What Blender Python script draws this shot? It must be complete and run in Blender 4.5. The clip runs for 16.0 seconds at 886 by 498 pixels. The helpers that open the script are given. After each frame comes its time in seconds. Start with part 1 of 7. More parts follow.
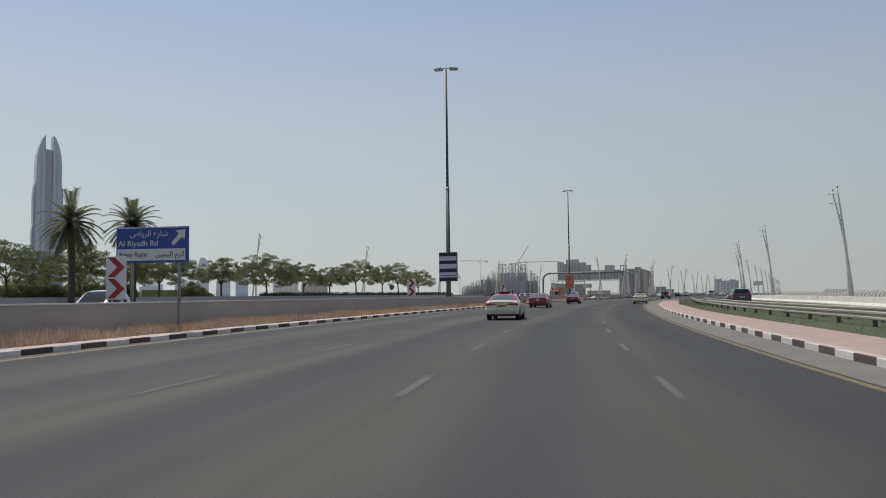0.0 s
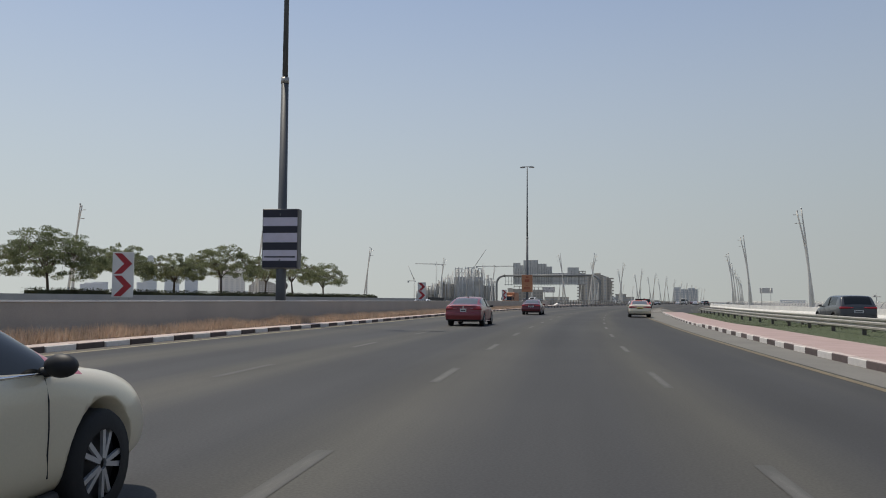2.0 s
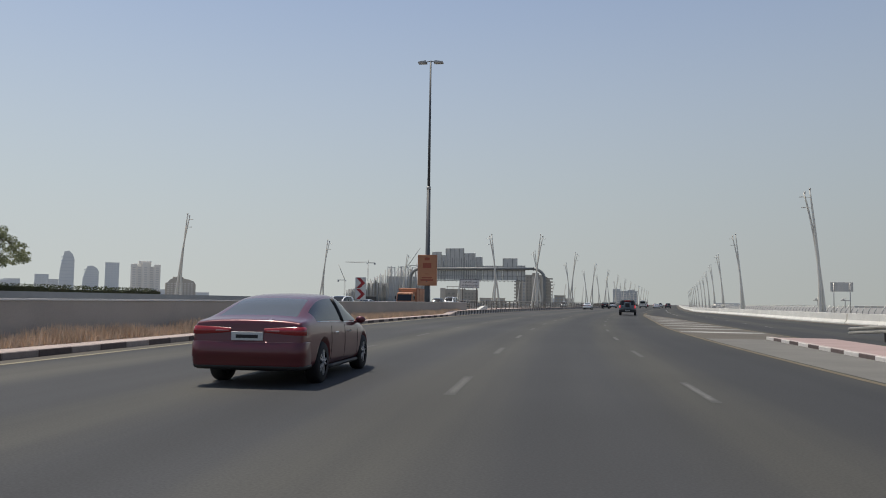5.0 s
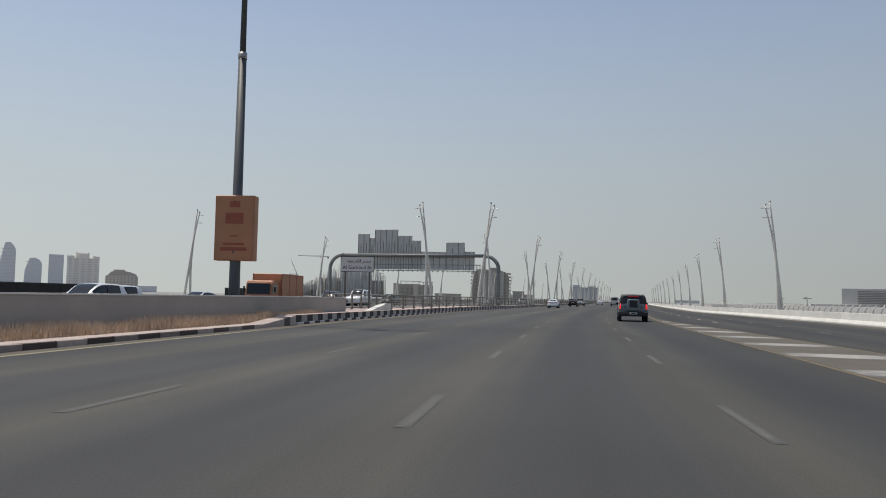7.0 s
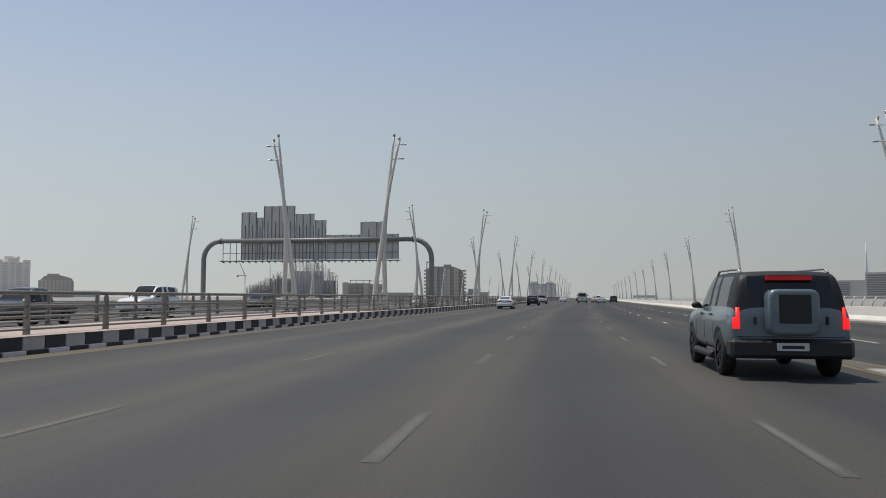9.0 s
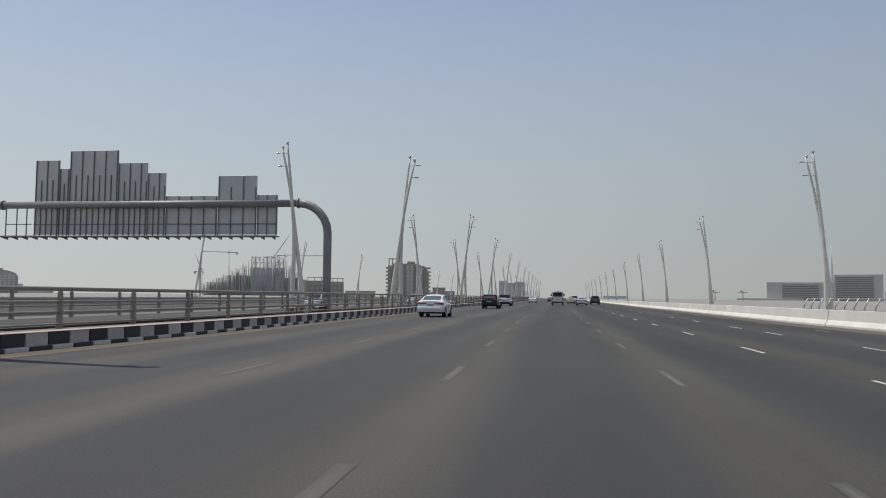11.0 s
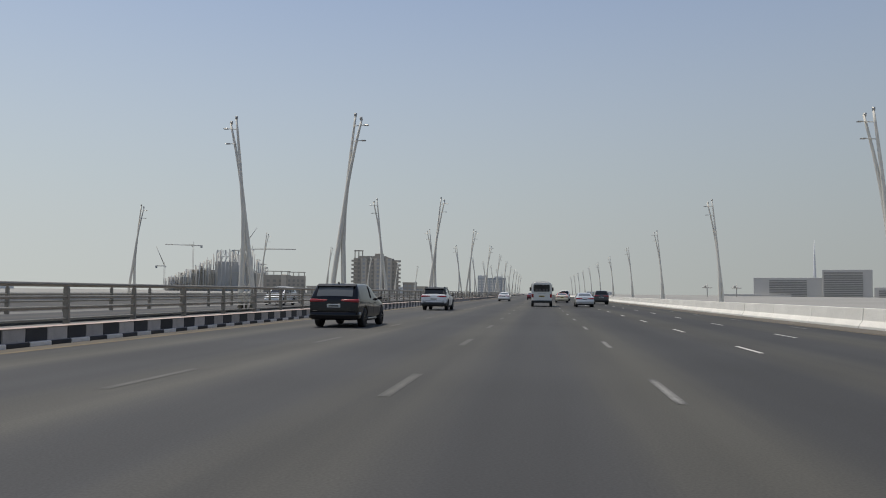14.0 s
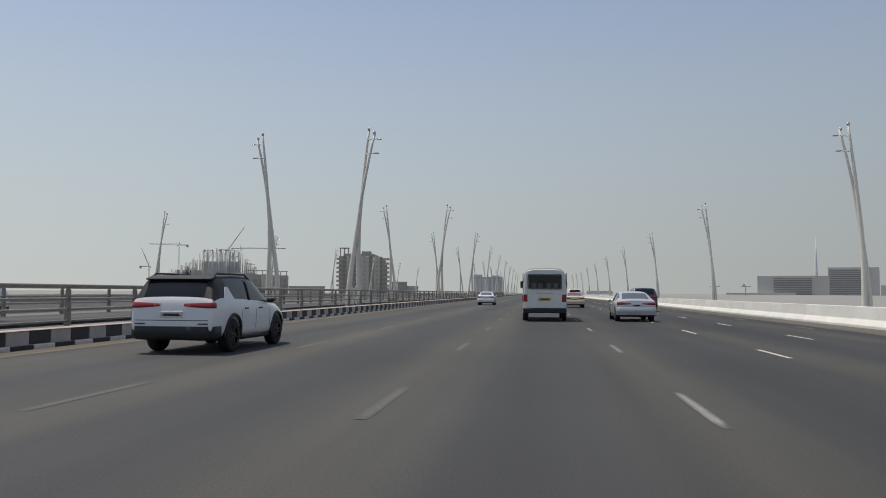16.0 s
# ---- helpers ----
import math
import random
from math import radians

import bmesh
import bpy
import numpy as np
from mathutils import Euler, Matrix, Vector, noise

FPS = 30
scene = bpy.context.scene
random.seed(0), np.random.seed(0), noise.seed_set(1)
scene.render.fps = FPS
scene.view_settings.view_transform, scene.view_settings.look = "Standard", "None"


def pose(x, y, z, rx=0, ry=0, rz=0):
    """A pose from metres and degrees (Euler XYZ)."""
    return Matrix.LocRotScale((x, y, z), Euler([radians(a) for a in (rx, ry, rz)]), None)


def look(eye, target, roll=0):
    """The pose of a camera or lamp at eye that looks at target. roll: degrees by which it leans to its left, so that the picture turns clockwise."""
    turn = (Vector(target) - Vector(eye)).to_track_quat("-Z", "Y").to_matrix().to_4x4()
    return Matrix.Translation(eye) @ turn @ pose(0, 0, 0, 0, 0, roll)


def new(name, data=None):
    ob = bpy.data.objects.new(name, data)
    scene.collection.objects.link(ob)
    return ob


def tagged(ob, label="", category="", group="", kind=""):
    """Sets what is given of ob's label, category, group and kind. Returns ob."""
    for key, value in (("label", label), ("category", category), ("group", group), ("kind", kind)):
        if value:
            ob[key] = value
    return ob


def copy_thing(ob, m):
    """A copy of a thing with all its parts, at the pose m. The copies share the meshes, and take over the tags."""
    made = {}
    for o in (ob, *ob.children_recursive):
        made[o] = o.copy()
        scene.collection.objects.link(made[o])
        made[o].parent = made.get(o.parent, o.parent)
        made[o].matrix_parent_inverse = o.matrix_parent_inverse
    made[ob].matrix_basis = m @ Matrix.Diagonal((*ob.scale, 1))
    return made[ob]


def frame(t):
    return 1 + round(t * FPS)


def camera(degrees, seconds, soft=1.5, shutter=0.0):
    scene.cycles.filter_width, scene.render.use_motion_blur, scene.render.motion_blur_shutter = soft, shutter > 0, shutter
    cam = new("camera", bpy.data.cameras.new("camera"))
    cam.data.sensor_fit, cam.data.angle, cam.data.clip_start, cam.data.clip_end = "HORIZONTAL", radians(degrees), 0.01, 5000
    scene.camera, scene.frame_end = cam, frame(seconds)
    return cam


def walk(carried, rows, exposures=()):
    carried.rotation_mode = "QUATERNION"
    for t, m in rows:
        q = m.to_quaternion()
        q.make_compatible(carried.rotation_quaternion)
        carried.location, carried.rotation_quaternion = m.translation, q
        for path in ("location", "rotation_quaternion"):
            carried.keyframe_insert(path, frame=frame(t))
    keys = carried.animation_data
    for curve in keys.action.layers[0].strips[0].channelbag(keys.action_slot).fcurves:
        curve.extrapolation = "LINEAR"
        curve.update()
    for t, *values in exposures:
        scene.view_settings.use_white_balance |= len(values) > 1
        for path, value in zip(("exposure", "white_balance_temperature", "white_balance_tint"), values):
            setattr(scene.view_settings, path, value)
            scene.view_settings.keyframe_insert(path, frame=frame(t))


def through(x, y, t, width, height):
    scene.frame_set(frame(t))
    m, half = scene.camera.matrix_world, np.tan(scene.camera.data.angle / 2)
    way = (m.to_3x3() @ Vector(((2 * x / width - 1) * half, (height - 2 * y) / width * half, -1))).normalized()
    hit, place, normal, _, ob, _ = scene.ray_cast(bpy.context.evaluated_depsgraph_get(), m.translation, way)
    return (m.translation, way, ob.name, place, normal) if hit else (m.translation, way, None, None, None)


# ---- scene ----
cam = camera(58.49, 16.0, 1.0)
# seconds, x, y, z, pitch, roll, yaw
PATH = [
    (0.0, 33.60, 0.00, 1.36, 3.39, -0.65, 23.84),
    (0.5, 30.74, 10.08, 1.36, 3.48, -0.19, 23.09),
    (1.0, 27.97, 20.20, 1.36, 3.57, 0.10, 22.41),
    (1.5, 25.32, 30.42, 1.36, 3.61, 0.46, 21.61),
    (2.0, 22.81, 40.66, 1.36, 3.67, 0.42, 20.84),
    (2.5, 20.44, 51.05, 1.36, 3.63, 0.39, 19.98),
    (3.0, 18.21, 61.38, 1.36, 3.58, 0.65, 19.20),
    (3.5, 16.10, 71.74, 1.36, 3.72, 0.83, 18.45),
    (4.0, 14.10, 82.12, 1.36, 3.79, 0.84, 17.80),
    (6.5, 5.69, 133.39, 1.35, 3.56, 1.10, 14.12),
    (7.0, 4.74, 143.49, 1.36, 3.51, 1.18, 13.43),
    (7.5, 3.86, 153.70, 1.36, 3.50, 0.92, 12.59),
    (8.0, 3.04, 163.89, 1.35, 3.45, 0.57, 11.86),
    (8.5, 2.29, 174.11, 1.37, 3.48, 0.22, 11.07),
    (9.0, 1.58, 184.29, 1.37, 3.47, 0.11, 10.39),
    (11.5, 0.08, 234.95, 1.36, 3.46, 0.74, 7.95),
    (12.0, 0.07, 245.15, 1.35, 3.62, 0.86, 7.79),
    (12.5, 0.06, 255.62, 1.38, 3.48, 0.77, 7.49),
    (13.0, 0.02, 266.10, 1.35, 3.33, 0.45, 7.19),
    (13.5, -0.01, 276.60, 1.34, 3.15, 0.61, 7.01),
    (14.0, -0.02, 287.09, 1.35, 3.13, 0.59, 6.94),
    (14.5, -0.03, 297.65, 1.38, 3.25, 0.41, 6.86),
    (15.0, -0.04, 308.12, 1.36, 3.18, 0.59, 6.81),
    (15.5, -0.06, 318.69, 1.38, 3.28, 0.46, 6.88),
    (16.0, -0.08, 329.27, 1.35, 3.13, 0.32, 6.83),
]
walk(cam, [(r[0], pose(r[1], r[2], r[3], 90 + r[4], 0, r[6]) @ pose(0, 0, 0, 0, 0, r[5])) for r in PATH])

# ---- light ----
world = bpy.data.worlds.new("sky")
scene.world = world
world.use_nodes = True
wn, wl = world.node_tree.nodes, world.node_tree.links
sky = wn.new("ShaderNodeTexSky")
sky.sky_type = "NISHITA"
sky.sun_disc = False
SUN = Vector((-0.343, 0.107, 1.0)).normalized()
sky.sun_elevation = math.asin(SUN.z)
sky.sun_rotation = math.atan2(SUN.x, SUN.y)
sky.air_density, sky.dust_density, sky.ozone_density = 1.2, 1.2, 1.5
wn["Background"].inputs["Strength"].default_value = 0.085
wl.new(sky.outputs[0], wn["Background"].inputs[0])
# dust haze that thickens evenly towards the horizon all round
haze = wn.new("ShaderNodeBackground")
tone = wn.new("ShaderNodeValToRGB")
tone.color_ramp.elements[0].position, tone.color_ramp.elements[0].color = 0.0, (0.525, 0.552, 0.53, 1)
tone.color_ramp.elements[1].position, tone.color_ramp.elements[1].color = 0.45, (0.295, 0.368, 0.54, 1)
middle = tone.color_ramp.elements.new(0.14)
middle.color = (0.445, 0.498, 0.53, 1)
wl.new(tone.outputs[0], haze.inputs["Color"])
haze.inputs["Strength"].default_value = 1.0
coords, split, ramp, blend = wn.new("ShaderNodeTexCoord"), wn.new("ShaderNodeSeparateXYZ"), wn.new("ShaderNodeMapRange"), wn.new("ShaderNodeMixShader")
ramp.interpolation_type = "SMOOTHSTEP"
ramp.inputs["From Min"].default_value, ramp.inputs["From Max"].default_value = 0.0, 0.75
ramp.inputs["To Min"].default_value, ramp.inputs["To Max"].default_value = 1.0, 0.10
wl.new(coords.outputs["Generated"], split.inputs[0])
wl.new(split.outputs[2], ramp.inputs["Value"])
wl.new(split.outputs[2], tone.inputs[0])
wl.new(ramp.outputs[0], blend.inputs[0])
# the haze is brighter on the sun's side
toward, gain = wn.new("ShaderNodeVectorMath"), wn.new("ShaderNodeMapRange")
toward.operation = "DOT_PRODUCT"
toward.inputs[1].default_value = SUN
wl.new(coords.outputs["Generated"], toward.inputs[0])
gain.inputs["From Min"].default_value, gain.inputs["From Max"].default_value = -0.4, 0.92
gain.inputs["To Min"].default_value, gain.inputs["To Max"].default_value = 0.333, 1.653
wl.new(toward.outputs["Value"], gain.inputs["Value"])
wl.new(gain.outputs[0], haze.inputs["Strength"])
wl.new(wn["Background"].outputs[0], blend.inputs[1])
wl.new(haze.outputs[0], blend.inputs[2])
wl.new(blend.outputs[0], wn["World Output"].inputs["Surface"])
lamp = bpy.data.lights.new("sun", "SUN")
lamp.energy, lamp.angle, lamp.color = 3.2, radians(0.55), (1.0, 0.925, 0.795)
sun = new("sun", lamp)
sun.matrix_world = look(SUN * 50, (0, 0, 0))
scene.view_settings.exposure = 0.0


# ---- materials ----
def material(name, color, rough=0.6, metal=0.0, var=0.12, scale=3.0, fine=60.0, bump=0.05, spec=0.5, tint=0.0, coat=0.0, random=0.0):
    """A surface with broad stains, fine grain and slight relief, in object space."""
    m = bpy.data.materials.new(name)
    m.use_nodes = True
    n, l = m.node_tree.nodes, m.node_tree.links
    b = n["Principled BSDF"]
    co = n.new("ShaderNodeTexCoord")
    big, small = n.new("ShaderNodeTexNoise"), n.new("ShaderNodeTexNoise")
    big.inputs["Scale"].default_value, small.inputs["Scale"].default_value = scale, fine
    big.inputs["Detail"].default_value, small.inputs["Detail"].default_value = 4, 3
    for t in (big, small):
        l.new(co.outputs["Object"], t.inputs["Vector"])
    mixf = n.new("ShaderNodeMath")
    mixf.operation = "ADD"
    l.new(big.outputs[0], mixf.inputs[0])
    l.new(small.outputs[0], mixf.inputs[1])
    rng = n.new("ShaderNodeMapRange")
    rng.inputs["From Min"].default_value, rng.inputs["From Max"].default_value = 0.6, 1.4
    rng.inputs["To Min"].default_value, rng.inputs["To Max"].default_value = 1 - var, 1 + var
    l.new(mixf.outputs[0], rng.inputs["Value"])
    value = rng.outputs[0]
    if random:
        info, r2, mul = n.new("ShaderNodeObjectInfo"), n.new("ShaderNodeMapRange"), n.new("ShaderNodeMath")
        r2.inputs["To Min"].default_value, r2.inputs["To Max"].default_value = 1 - random, 1 + random
        l.new(info.outputs["Random"], r2.inputs["Value"])
        mul.operation = "MULTIPLY"
        l.new(value, mul.inputs[0])
        l.new(r2.outputs[0], mul.inputs[1])
        value = mul.outputs[0]
    vm = n.new("ShaderNodeVectorMath")
    vm.operation = "SCALE"
    vm.inputs[0].default_value = color
    l.new(value, vm.inputs["Scale"])
    l.new(vm.outputs[0], b.inputs["Base Color"])
    b.inputs["Roughness"].default_value, b.inputs["Metallic"].default_value = rough, metal
    b.inputs["Specular IOR Level"].default_value = spec
    b.inputs["Coat Weight"].default_value = coat
    b.inputs["Coat Roughness"].default_value = 0.05
    if bump:
        bm_ = n.new("ShaderNodeBump")
        bm_.inputs["Strength"].default_value, bm_.inputs["Distance"].default_value = bump, 0.02
        l.new(small.outputs[0], bm_.inputs["Height"])
        l.new(bm_.outputs[0], b.inputs["Normal"])
    return m


def glow(name, color, strength):
    m = bpy.data.materials.new(name)
    m.use_nodes = True
    b = m.node_tree.nodes["Principled BSDF"]
    b.inputs["Base Color"].default_value = (*color, 1)
    b.inputs["Emission Color"].default_value = (*color, 1)
    b.inputs["Emission Strength"].default_value = strength
    return m


def asphalt_material():
    """Worn asphalt: aggregate grain, broad patches, polished wheel tracks along the lanes, faint cross seams."""
    m = bpy.data.materials.new("asphalt")
    m.use_nodes = True
    n, l = m.node_tree.nodes, m.node_tree.links
    b = n["Principled BSDF"]
    co, uv = n.new("ShaderNodeTexCoord"), n.new("ShaderNodeUVMap")
    uv.uv_map = "lane"

    def noise_of(scale, vec, detail=4):
        t = n.new("ShaderNodeTexNoise")
        t.inputs["Scale"].default_value, t.inputs["Detail"].default_value = scale, detail
        l.new(vec, t.inputs["Vector"])
        return t.outputs[0]

    def math_(op, a, c):
        t = n.new("ShaderNodeMath")
        t.operation = op
        for i, v in enumerate((a, c)):
            if isinstance(v, (int, float)):
                t.inputs[i].default_value = v
            else:
                l.new(v, t.inputs[i])
        return t.outputs[0]

    def remap(v, a0, a1, b0, b1):
        t = n.new("ShaderNodeMapRange")
        for k, x in zip(("From Min", "From Max", "To Min", "To Max"), (a0, a1, b0, b1)):
            t.inputs[k].default_value = x
        l.new(v, t.inputs["Value"])
        return t.outputs[0]

    stretch = n.new("ShaderNodeMapping")
    stretch.inputs["Scale"].default_value = (1.0, 0.035, 1.0)
    l.new(uv.outputs[0], stretch.inputs[0])
    streak = noise_of(0.9, stretch.outputs[0], 5)
    patch = noise_of(0.11, co.outputs["Object"], 3)
    grain = noise_of(38.0, co.outputs["Object"], 4)
    sep = n.new("ShaderNodeSeparateXYZ")
    l.new(uv.outputs[0], sep.inputs[0])
    # two wheel tracks in a lane of 3.75 m
    lane = math_("SINE", math_("MULTIPLY", sep.outputs[0], 2 * math.pi / 1.875), 0)
    # pale dust gathers along the lane lines, oil darkens the middle of each lane
    dusty = math_("COSINE", math_("MULTIPLY", sep.outputs[0], 2 * math.pi / 3.75), 0)
    tracks = math_("ADD", math_("MULTIPLY", lane, remap(streak, 0.3, 0.7, 0.01, 0.05)), math_("MULTIPLY", dusty, remap(streak, 0.3, 0.7, 0.05, 0.13)))
    v = math_("ADD", remap(streak, 0.3, 0.7, 0.86, 1.12), tracks)
    v = math_("MULTIPLY", v, remap(patch, 0.3, 0.7, 0.9, 1.12))
    v = math_("MULTIPLY", v, remap(grain, 0.3, 0.7, 0.84, 1.16))
    # lighter towards the left lanes, darker towards the right
    v = math_("MULTIPLY", v, remap(sep.outputs[0], -8.0, 2.5, 1.24, 0.86))
    warm = n.new("ShaderNodeMix")
    warm.data_type = "RGBA"
    warm.inputs[6].default_value, warm.inputs[7].default_value = (0.0565, 0.0565, 0.0578, 1), (0.0675, 0.0648, 0.0576, 1)
    l.new(remap(math_("ADD", dusty, math_("MULTIPLY", streak, 3.0)), 1.0, 2.7, 0, 1), warm.inputs[0])
    vm = n.new("ShaderNodeVectorMath")
    vm.operation = "SCALE"
    l.new(warm.outputs[2], vm.inputs[0])
    l.new(v, vm.inputs["Scale"])
    l.new(vm.outputs[0], b.inputs["Base Color"])
    b.inputs["Roughness"].default_value = 0.88
    b.inputs["Specular IOR Level"].default_value = 0.3
    bp = n.new("ShaderNodeBump")
    bp.inputs["Strength"].default_value, bp.inputs["Distance"].default_value = 0.10, 0.01
    l.new(grain, bp.inputs["Height"])
    l.new(bp.outputs[0], b.inputs["Normal"])
    return m


def worn_paint(name, color, wear, under=0.075):
    """Road paint rubbed through to the asphalt in flakes, most of all along its edges."""
    m = material(name, color, 0.85, var=0.2, scale=4, fine=50, bump=0.1, random=0.15)
    n, l = m.node_tree.nodes, m.node_tree.links
    b = n["Principled BSDF"]
    src = b.inputs["Base Color"].links[0].from_socket
    co = n.new("ShaderNodeTexCoord")
    info = n.new("ShaderNodeObjectInfo")
    flakes = n.new("ShaderNodeTexNoise")
    flakes.noise_dimensions = "4D"
    flakes.inputs["Scale"].default_value, flakes.inputs["Detail"].default_value, flakes.inputs["Roughness"].default_value = 2.2, 8, 0.7
    l.new(co.outputs["Object"], flakes.inputs["Vector"])
    grow = n.new("ShaderNodeMath")
    grow.operation, grow.inputs[1].default_value = "MULTIPLY", 40.0
    l.new(info.outputs["Random"], grow.inputs[0])
    l.new(grow.outputs[0], flakes.inputs["W"])
    sep = n.new("ShaderNodeSeparateXYZ")
    l.new(co.outputs["Generated"], sep.inputs[0])
    near = None
    for k in (0, 1):
        a = n.new("ShaderNodeMath")
        a.operation, a.inputs[1].default_value = "PINGPONG", 0.5
        l.new(sep.outputs[k], a.inputs[0])
        c = n.new("ShaderNodeMapRange")
        c.inputs["From Max"].default_value = 0.42 if k == 0 else 0.16
        c.inputs["To Min"].default_value, c.inputs["To Max"].default_value = -0.35, 0.0
        l.new(a.outputs[0], c.inputs["Value"])
        if near is None:
            near = c.outputs[0]
        else:
            add = n.new("ShaderNodeMath")
            l.new(near, add.inputs[0])
            l.new(c.outputs[0], add.inputs[1])
            near = add.outputs[0]
    total = n.new("ShaderNodeMath")
    l.new(near, total.inputs[0])
    l.new(flakes.outputs[0], total.inputs[1])
    cut = n.new("ShaderNodeMapRange")
    cut.inputs["From Min"].default_value, cut.inputs["From Max"].default_value = wear - 0.34, wear + 0.12
    l.new(total.outputs[0], cut.inputs["Value"])
    mix = n.new("ShaderNodeMix")
    mix.data_type = "RGBA"
    mix.inputs[6].default_value = (under * 1.02, under, under * 0.93, 1)
    l.new(cut.outputs[0], mix.inputs[0])
    l.new(src, mix.inputs[7])
    l.new(mix.outputs[2], b.inputs["Base Color"])
    return m


ASPHALT = asphalt_material()
SAND = material("sand", (0.275, 0.268, 0.25), 0.95, var=0.2, scale=0.02, fine=2.0, bump=0.1)
COPING = material("white_coping", (0.74, 0.72, 0.68), 0.85, var=0.12, scale=0.6, fine=30, bump=0.1)
# dark grey stands in for the shaded gap between the two decks
DECK_CONCRETE_SHADED = material("gap_shaded_deck_concrete", (0.17, 0.165, 0.155), 0.9, var=0.2, scale=0.5, fine=30, bump=0.15)
CONCRETE = material("concrete", (0.41, 0.375, 0.335), 0.9, var=0.16, scale=0.5, fine=30, bump=0.15)
PALE_CONCRETE = material("pale_concrete", (0.52, 0.49, 0.45), 0.88, var=0.14, scale=0.6, fine=30, bump=0.12)
KERB_WHITE = material("kerb_white_paint", (0.68, 0.64, 0.60), 0.75, var=0.18, scale=4, fine=40, bump=0.1, random=0.12)
# dirty white kerb paint, darkened to carry the shade on the bridge kerb's face
KERB_WHITE_SHADED = material("kerb_white_paint_shaded", (0.48, 0.435, 0.40), 0.8, var=0.3, scale=3, fine=30, bump=0.1, random=0.16)
KERB_WORN = material("kerb_worn_pale_paint", (0.36, 0.30, 0.27), 0.8, var=0.3, scale=4, fine=40, bump=0.1, random=0.35)
KERB_BLACK = material("kerb_black_paint", (0.035, 0.033, 0.036), 0.7, var=0.3, scale=4, fine=40, bump=0.1, random=0.3)
KERB_BROWN = material("kerb_worn_dark_paint", (0.10, 0.075, 0.07), 0.8, var=0.3, scale=4, fine=40, bump=0.1, random=0.3)
ROAD_WHITE_DULL = worn_paint("road_white_paint_dull", (0.122, 0.118, 0.107), 0.5, 0.081)
ROAD_WHITE_WORN = worn_paint("road_white_paint_worn", (0.138, 0.134, 0.124), 0.5, 0.07)
ROAD_WHITE = worn_paint("road_white_paint", (0.235, 0.23, 0.215), 0.42, 0.07)
ROAD_WHITE_FRESH = material("road_white_paint_fresh", (0.50, 0.48, 0.45), 0.8, var=0.2, scale=6, fine=50, bump=0.1)
HATCH_WHITE = worn_paint("hatch_white_paint", (0.37, 0.355, 0.33), 0.34, 0.11)
ROAD_EDGE_PALE = material("road_edge_paint_pale_yellow", (0.28, 0.25, 0.17), 0.8, var=0.3, scale=2, fine=50, bump=0.1)
ROAD_YELLOW = material("road_yellow_paint", (0.155, 0.122, 0.070), 0.8, var=0.35, scale=2, fine=50, bump=0.1)
BARRIER_WHITE = material("barrier_white_paint", (0.74, 0.72, 0.665), 0.8, var=0.2, scale=0.55, fine=20, bump=0.05, random=0.04)
PINK_PAVER = material("pink_paver", (0.37, 0.27, 0.248), 0.9, var=0.16, scale=1.2, fine=25, bump=0.2)
BEIGE_PAVER = material("beige_paver", (0.46, 0.37, 0.33), 0.9, var=0.16, scale=1.2, fine=25, bump=0.2)
DRY_SOIL = material("dry_soil", (0.44, 0.345, 0.26), 0.95, var=0.25, scale=0.8, fine=14, bump=0.3)
STRAW = material("dry_grass", (0.62, 0.485, 0.36), 0.9, var=0.3, scale=0.7, fine=6, bump=0)
TURF = material("green_turf", (0.068, 0.084, 0.036), 0.95, var=0.16, scale=0.8, fine=14, bump=0.05)
DUST = material("dusty_shoulder", (0.112, 0.098, 0.078), 0.92, var=0.25, scale=0.6, fine=20, bump=0.1)
GUTTER = material("pale_gutter", (0.165, 0.156, 0.138), 0.92, var=0.2, scale=0.6, fine=20, bump=0.1)
GRASS = material("green_grass", (0.078, 0.095, 0.042), 0.9, var=0.25, scale=0.8, fine=8, bump=0)


def leaf_material(name, color, through=0.48):
    m = material(name, color, 0.75, var=0.4, scale=0.9, fine=6, bump=0)
    n, l = m.node_tree.nodes, m.node_tree.links
    b = n["Principled BSDF"]
    tr, mix = n.new("ShaderNodeBsdfTranslucent"), n.new("ShaderNodeMixShader")
    src = b.inputs["Base Color"].links[0].from_socket
    l.new(src, tr.inputs["Color"])
    mix.inputs[0].default_value = through
    l.new(b.outputs[0], mix.inputs[1])
    l.new(tr.outputs[0], mix.inputs[2])
    l.new(mix.outputs[0], n["Material Output"].inputs["Surface"])
    return m


LEAF = leaf_material("leaf", (0.20, 0.22, 0.118))
LEAF_DARK = leaf_material("dark_leaf", (0.165, 0.19, 0.10))
HEDGE_LEAF = leaf_material("hedge_leaf", (0.075, 0.085, 0.045))
KERB_DUSTY = material("dusty_pinkish_kerb_top", (0.47, 0.39, 0.355), 0.9, var=0.14, scale=3, fine=30, bump=0.1, random=0.08)
LIME = material("lime_green_hoarding_sheet", (0.34, 0.40, 0.17), 0.7, var=0.1, scale=0.8, fine=10, bump=0.02)
PALM_LEAF = leaf_material("palm_leaf", (0.125, 0.14, 0.08))
BARK = material("bark", (0.11, 0.085, 0.065), 0.95, var=0.3, scale=3, fine=30, bump=0.3)
BARRIER_STEEL = material("dusty_barrier_steel", (0.40, 0.375, 0.33), 0.6, 0.35, var=0.2, scale=1.2, fine=20, bump=0.04)
POST_BROWN = material("rusty_post_steel", (0.13, 0.11, 0.095), 0.7, 0.2, var=0.25, scale=3, fine=20, bump=0.05)
GALV = material("galvanised_steel", (0.42, 0.41, 0.39), 0.5, 0.75, var=0.15, scale=1.5, fine=20, bump=0.03)
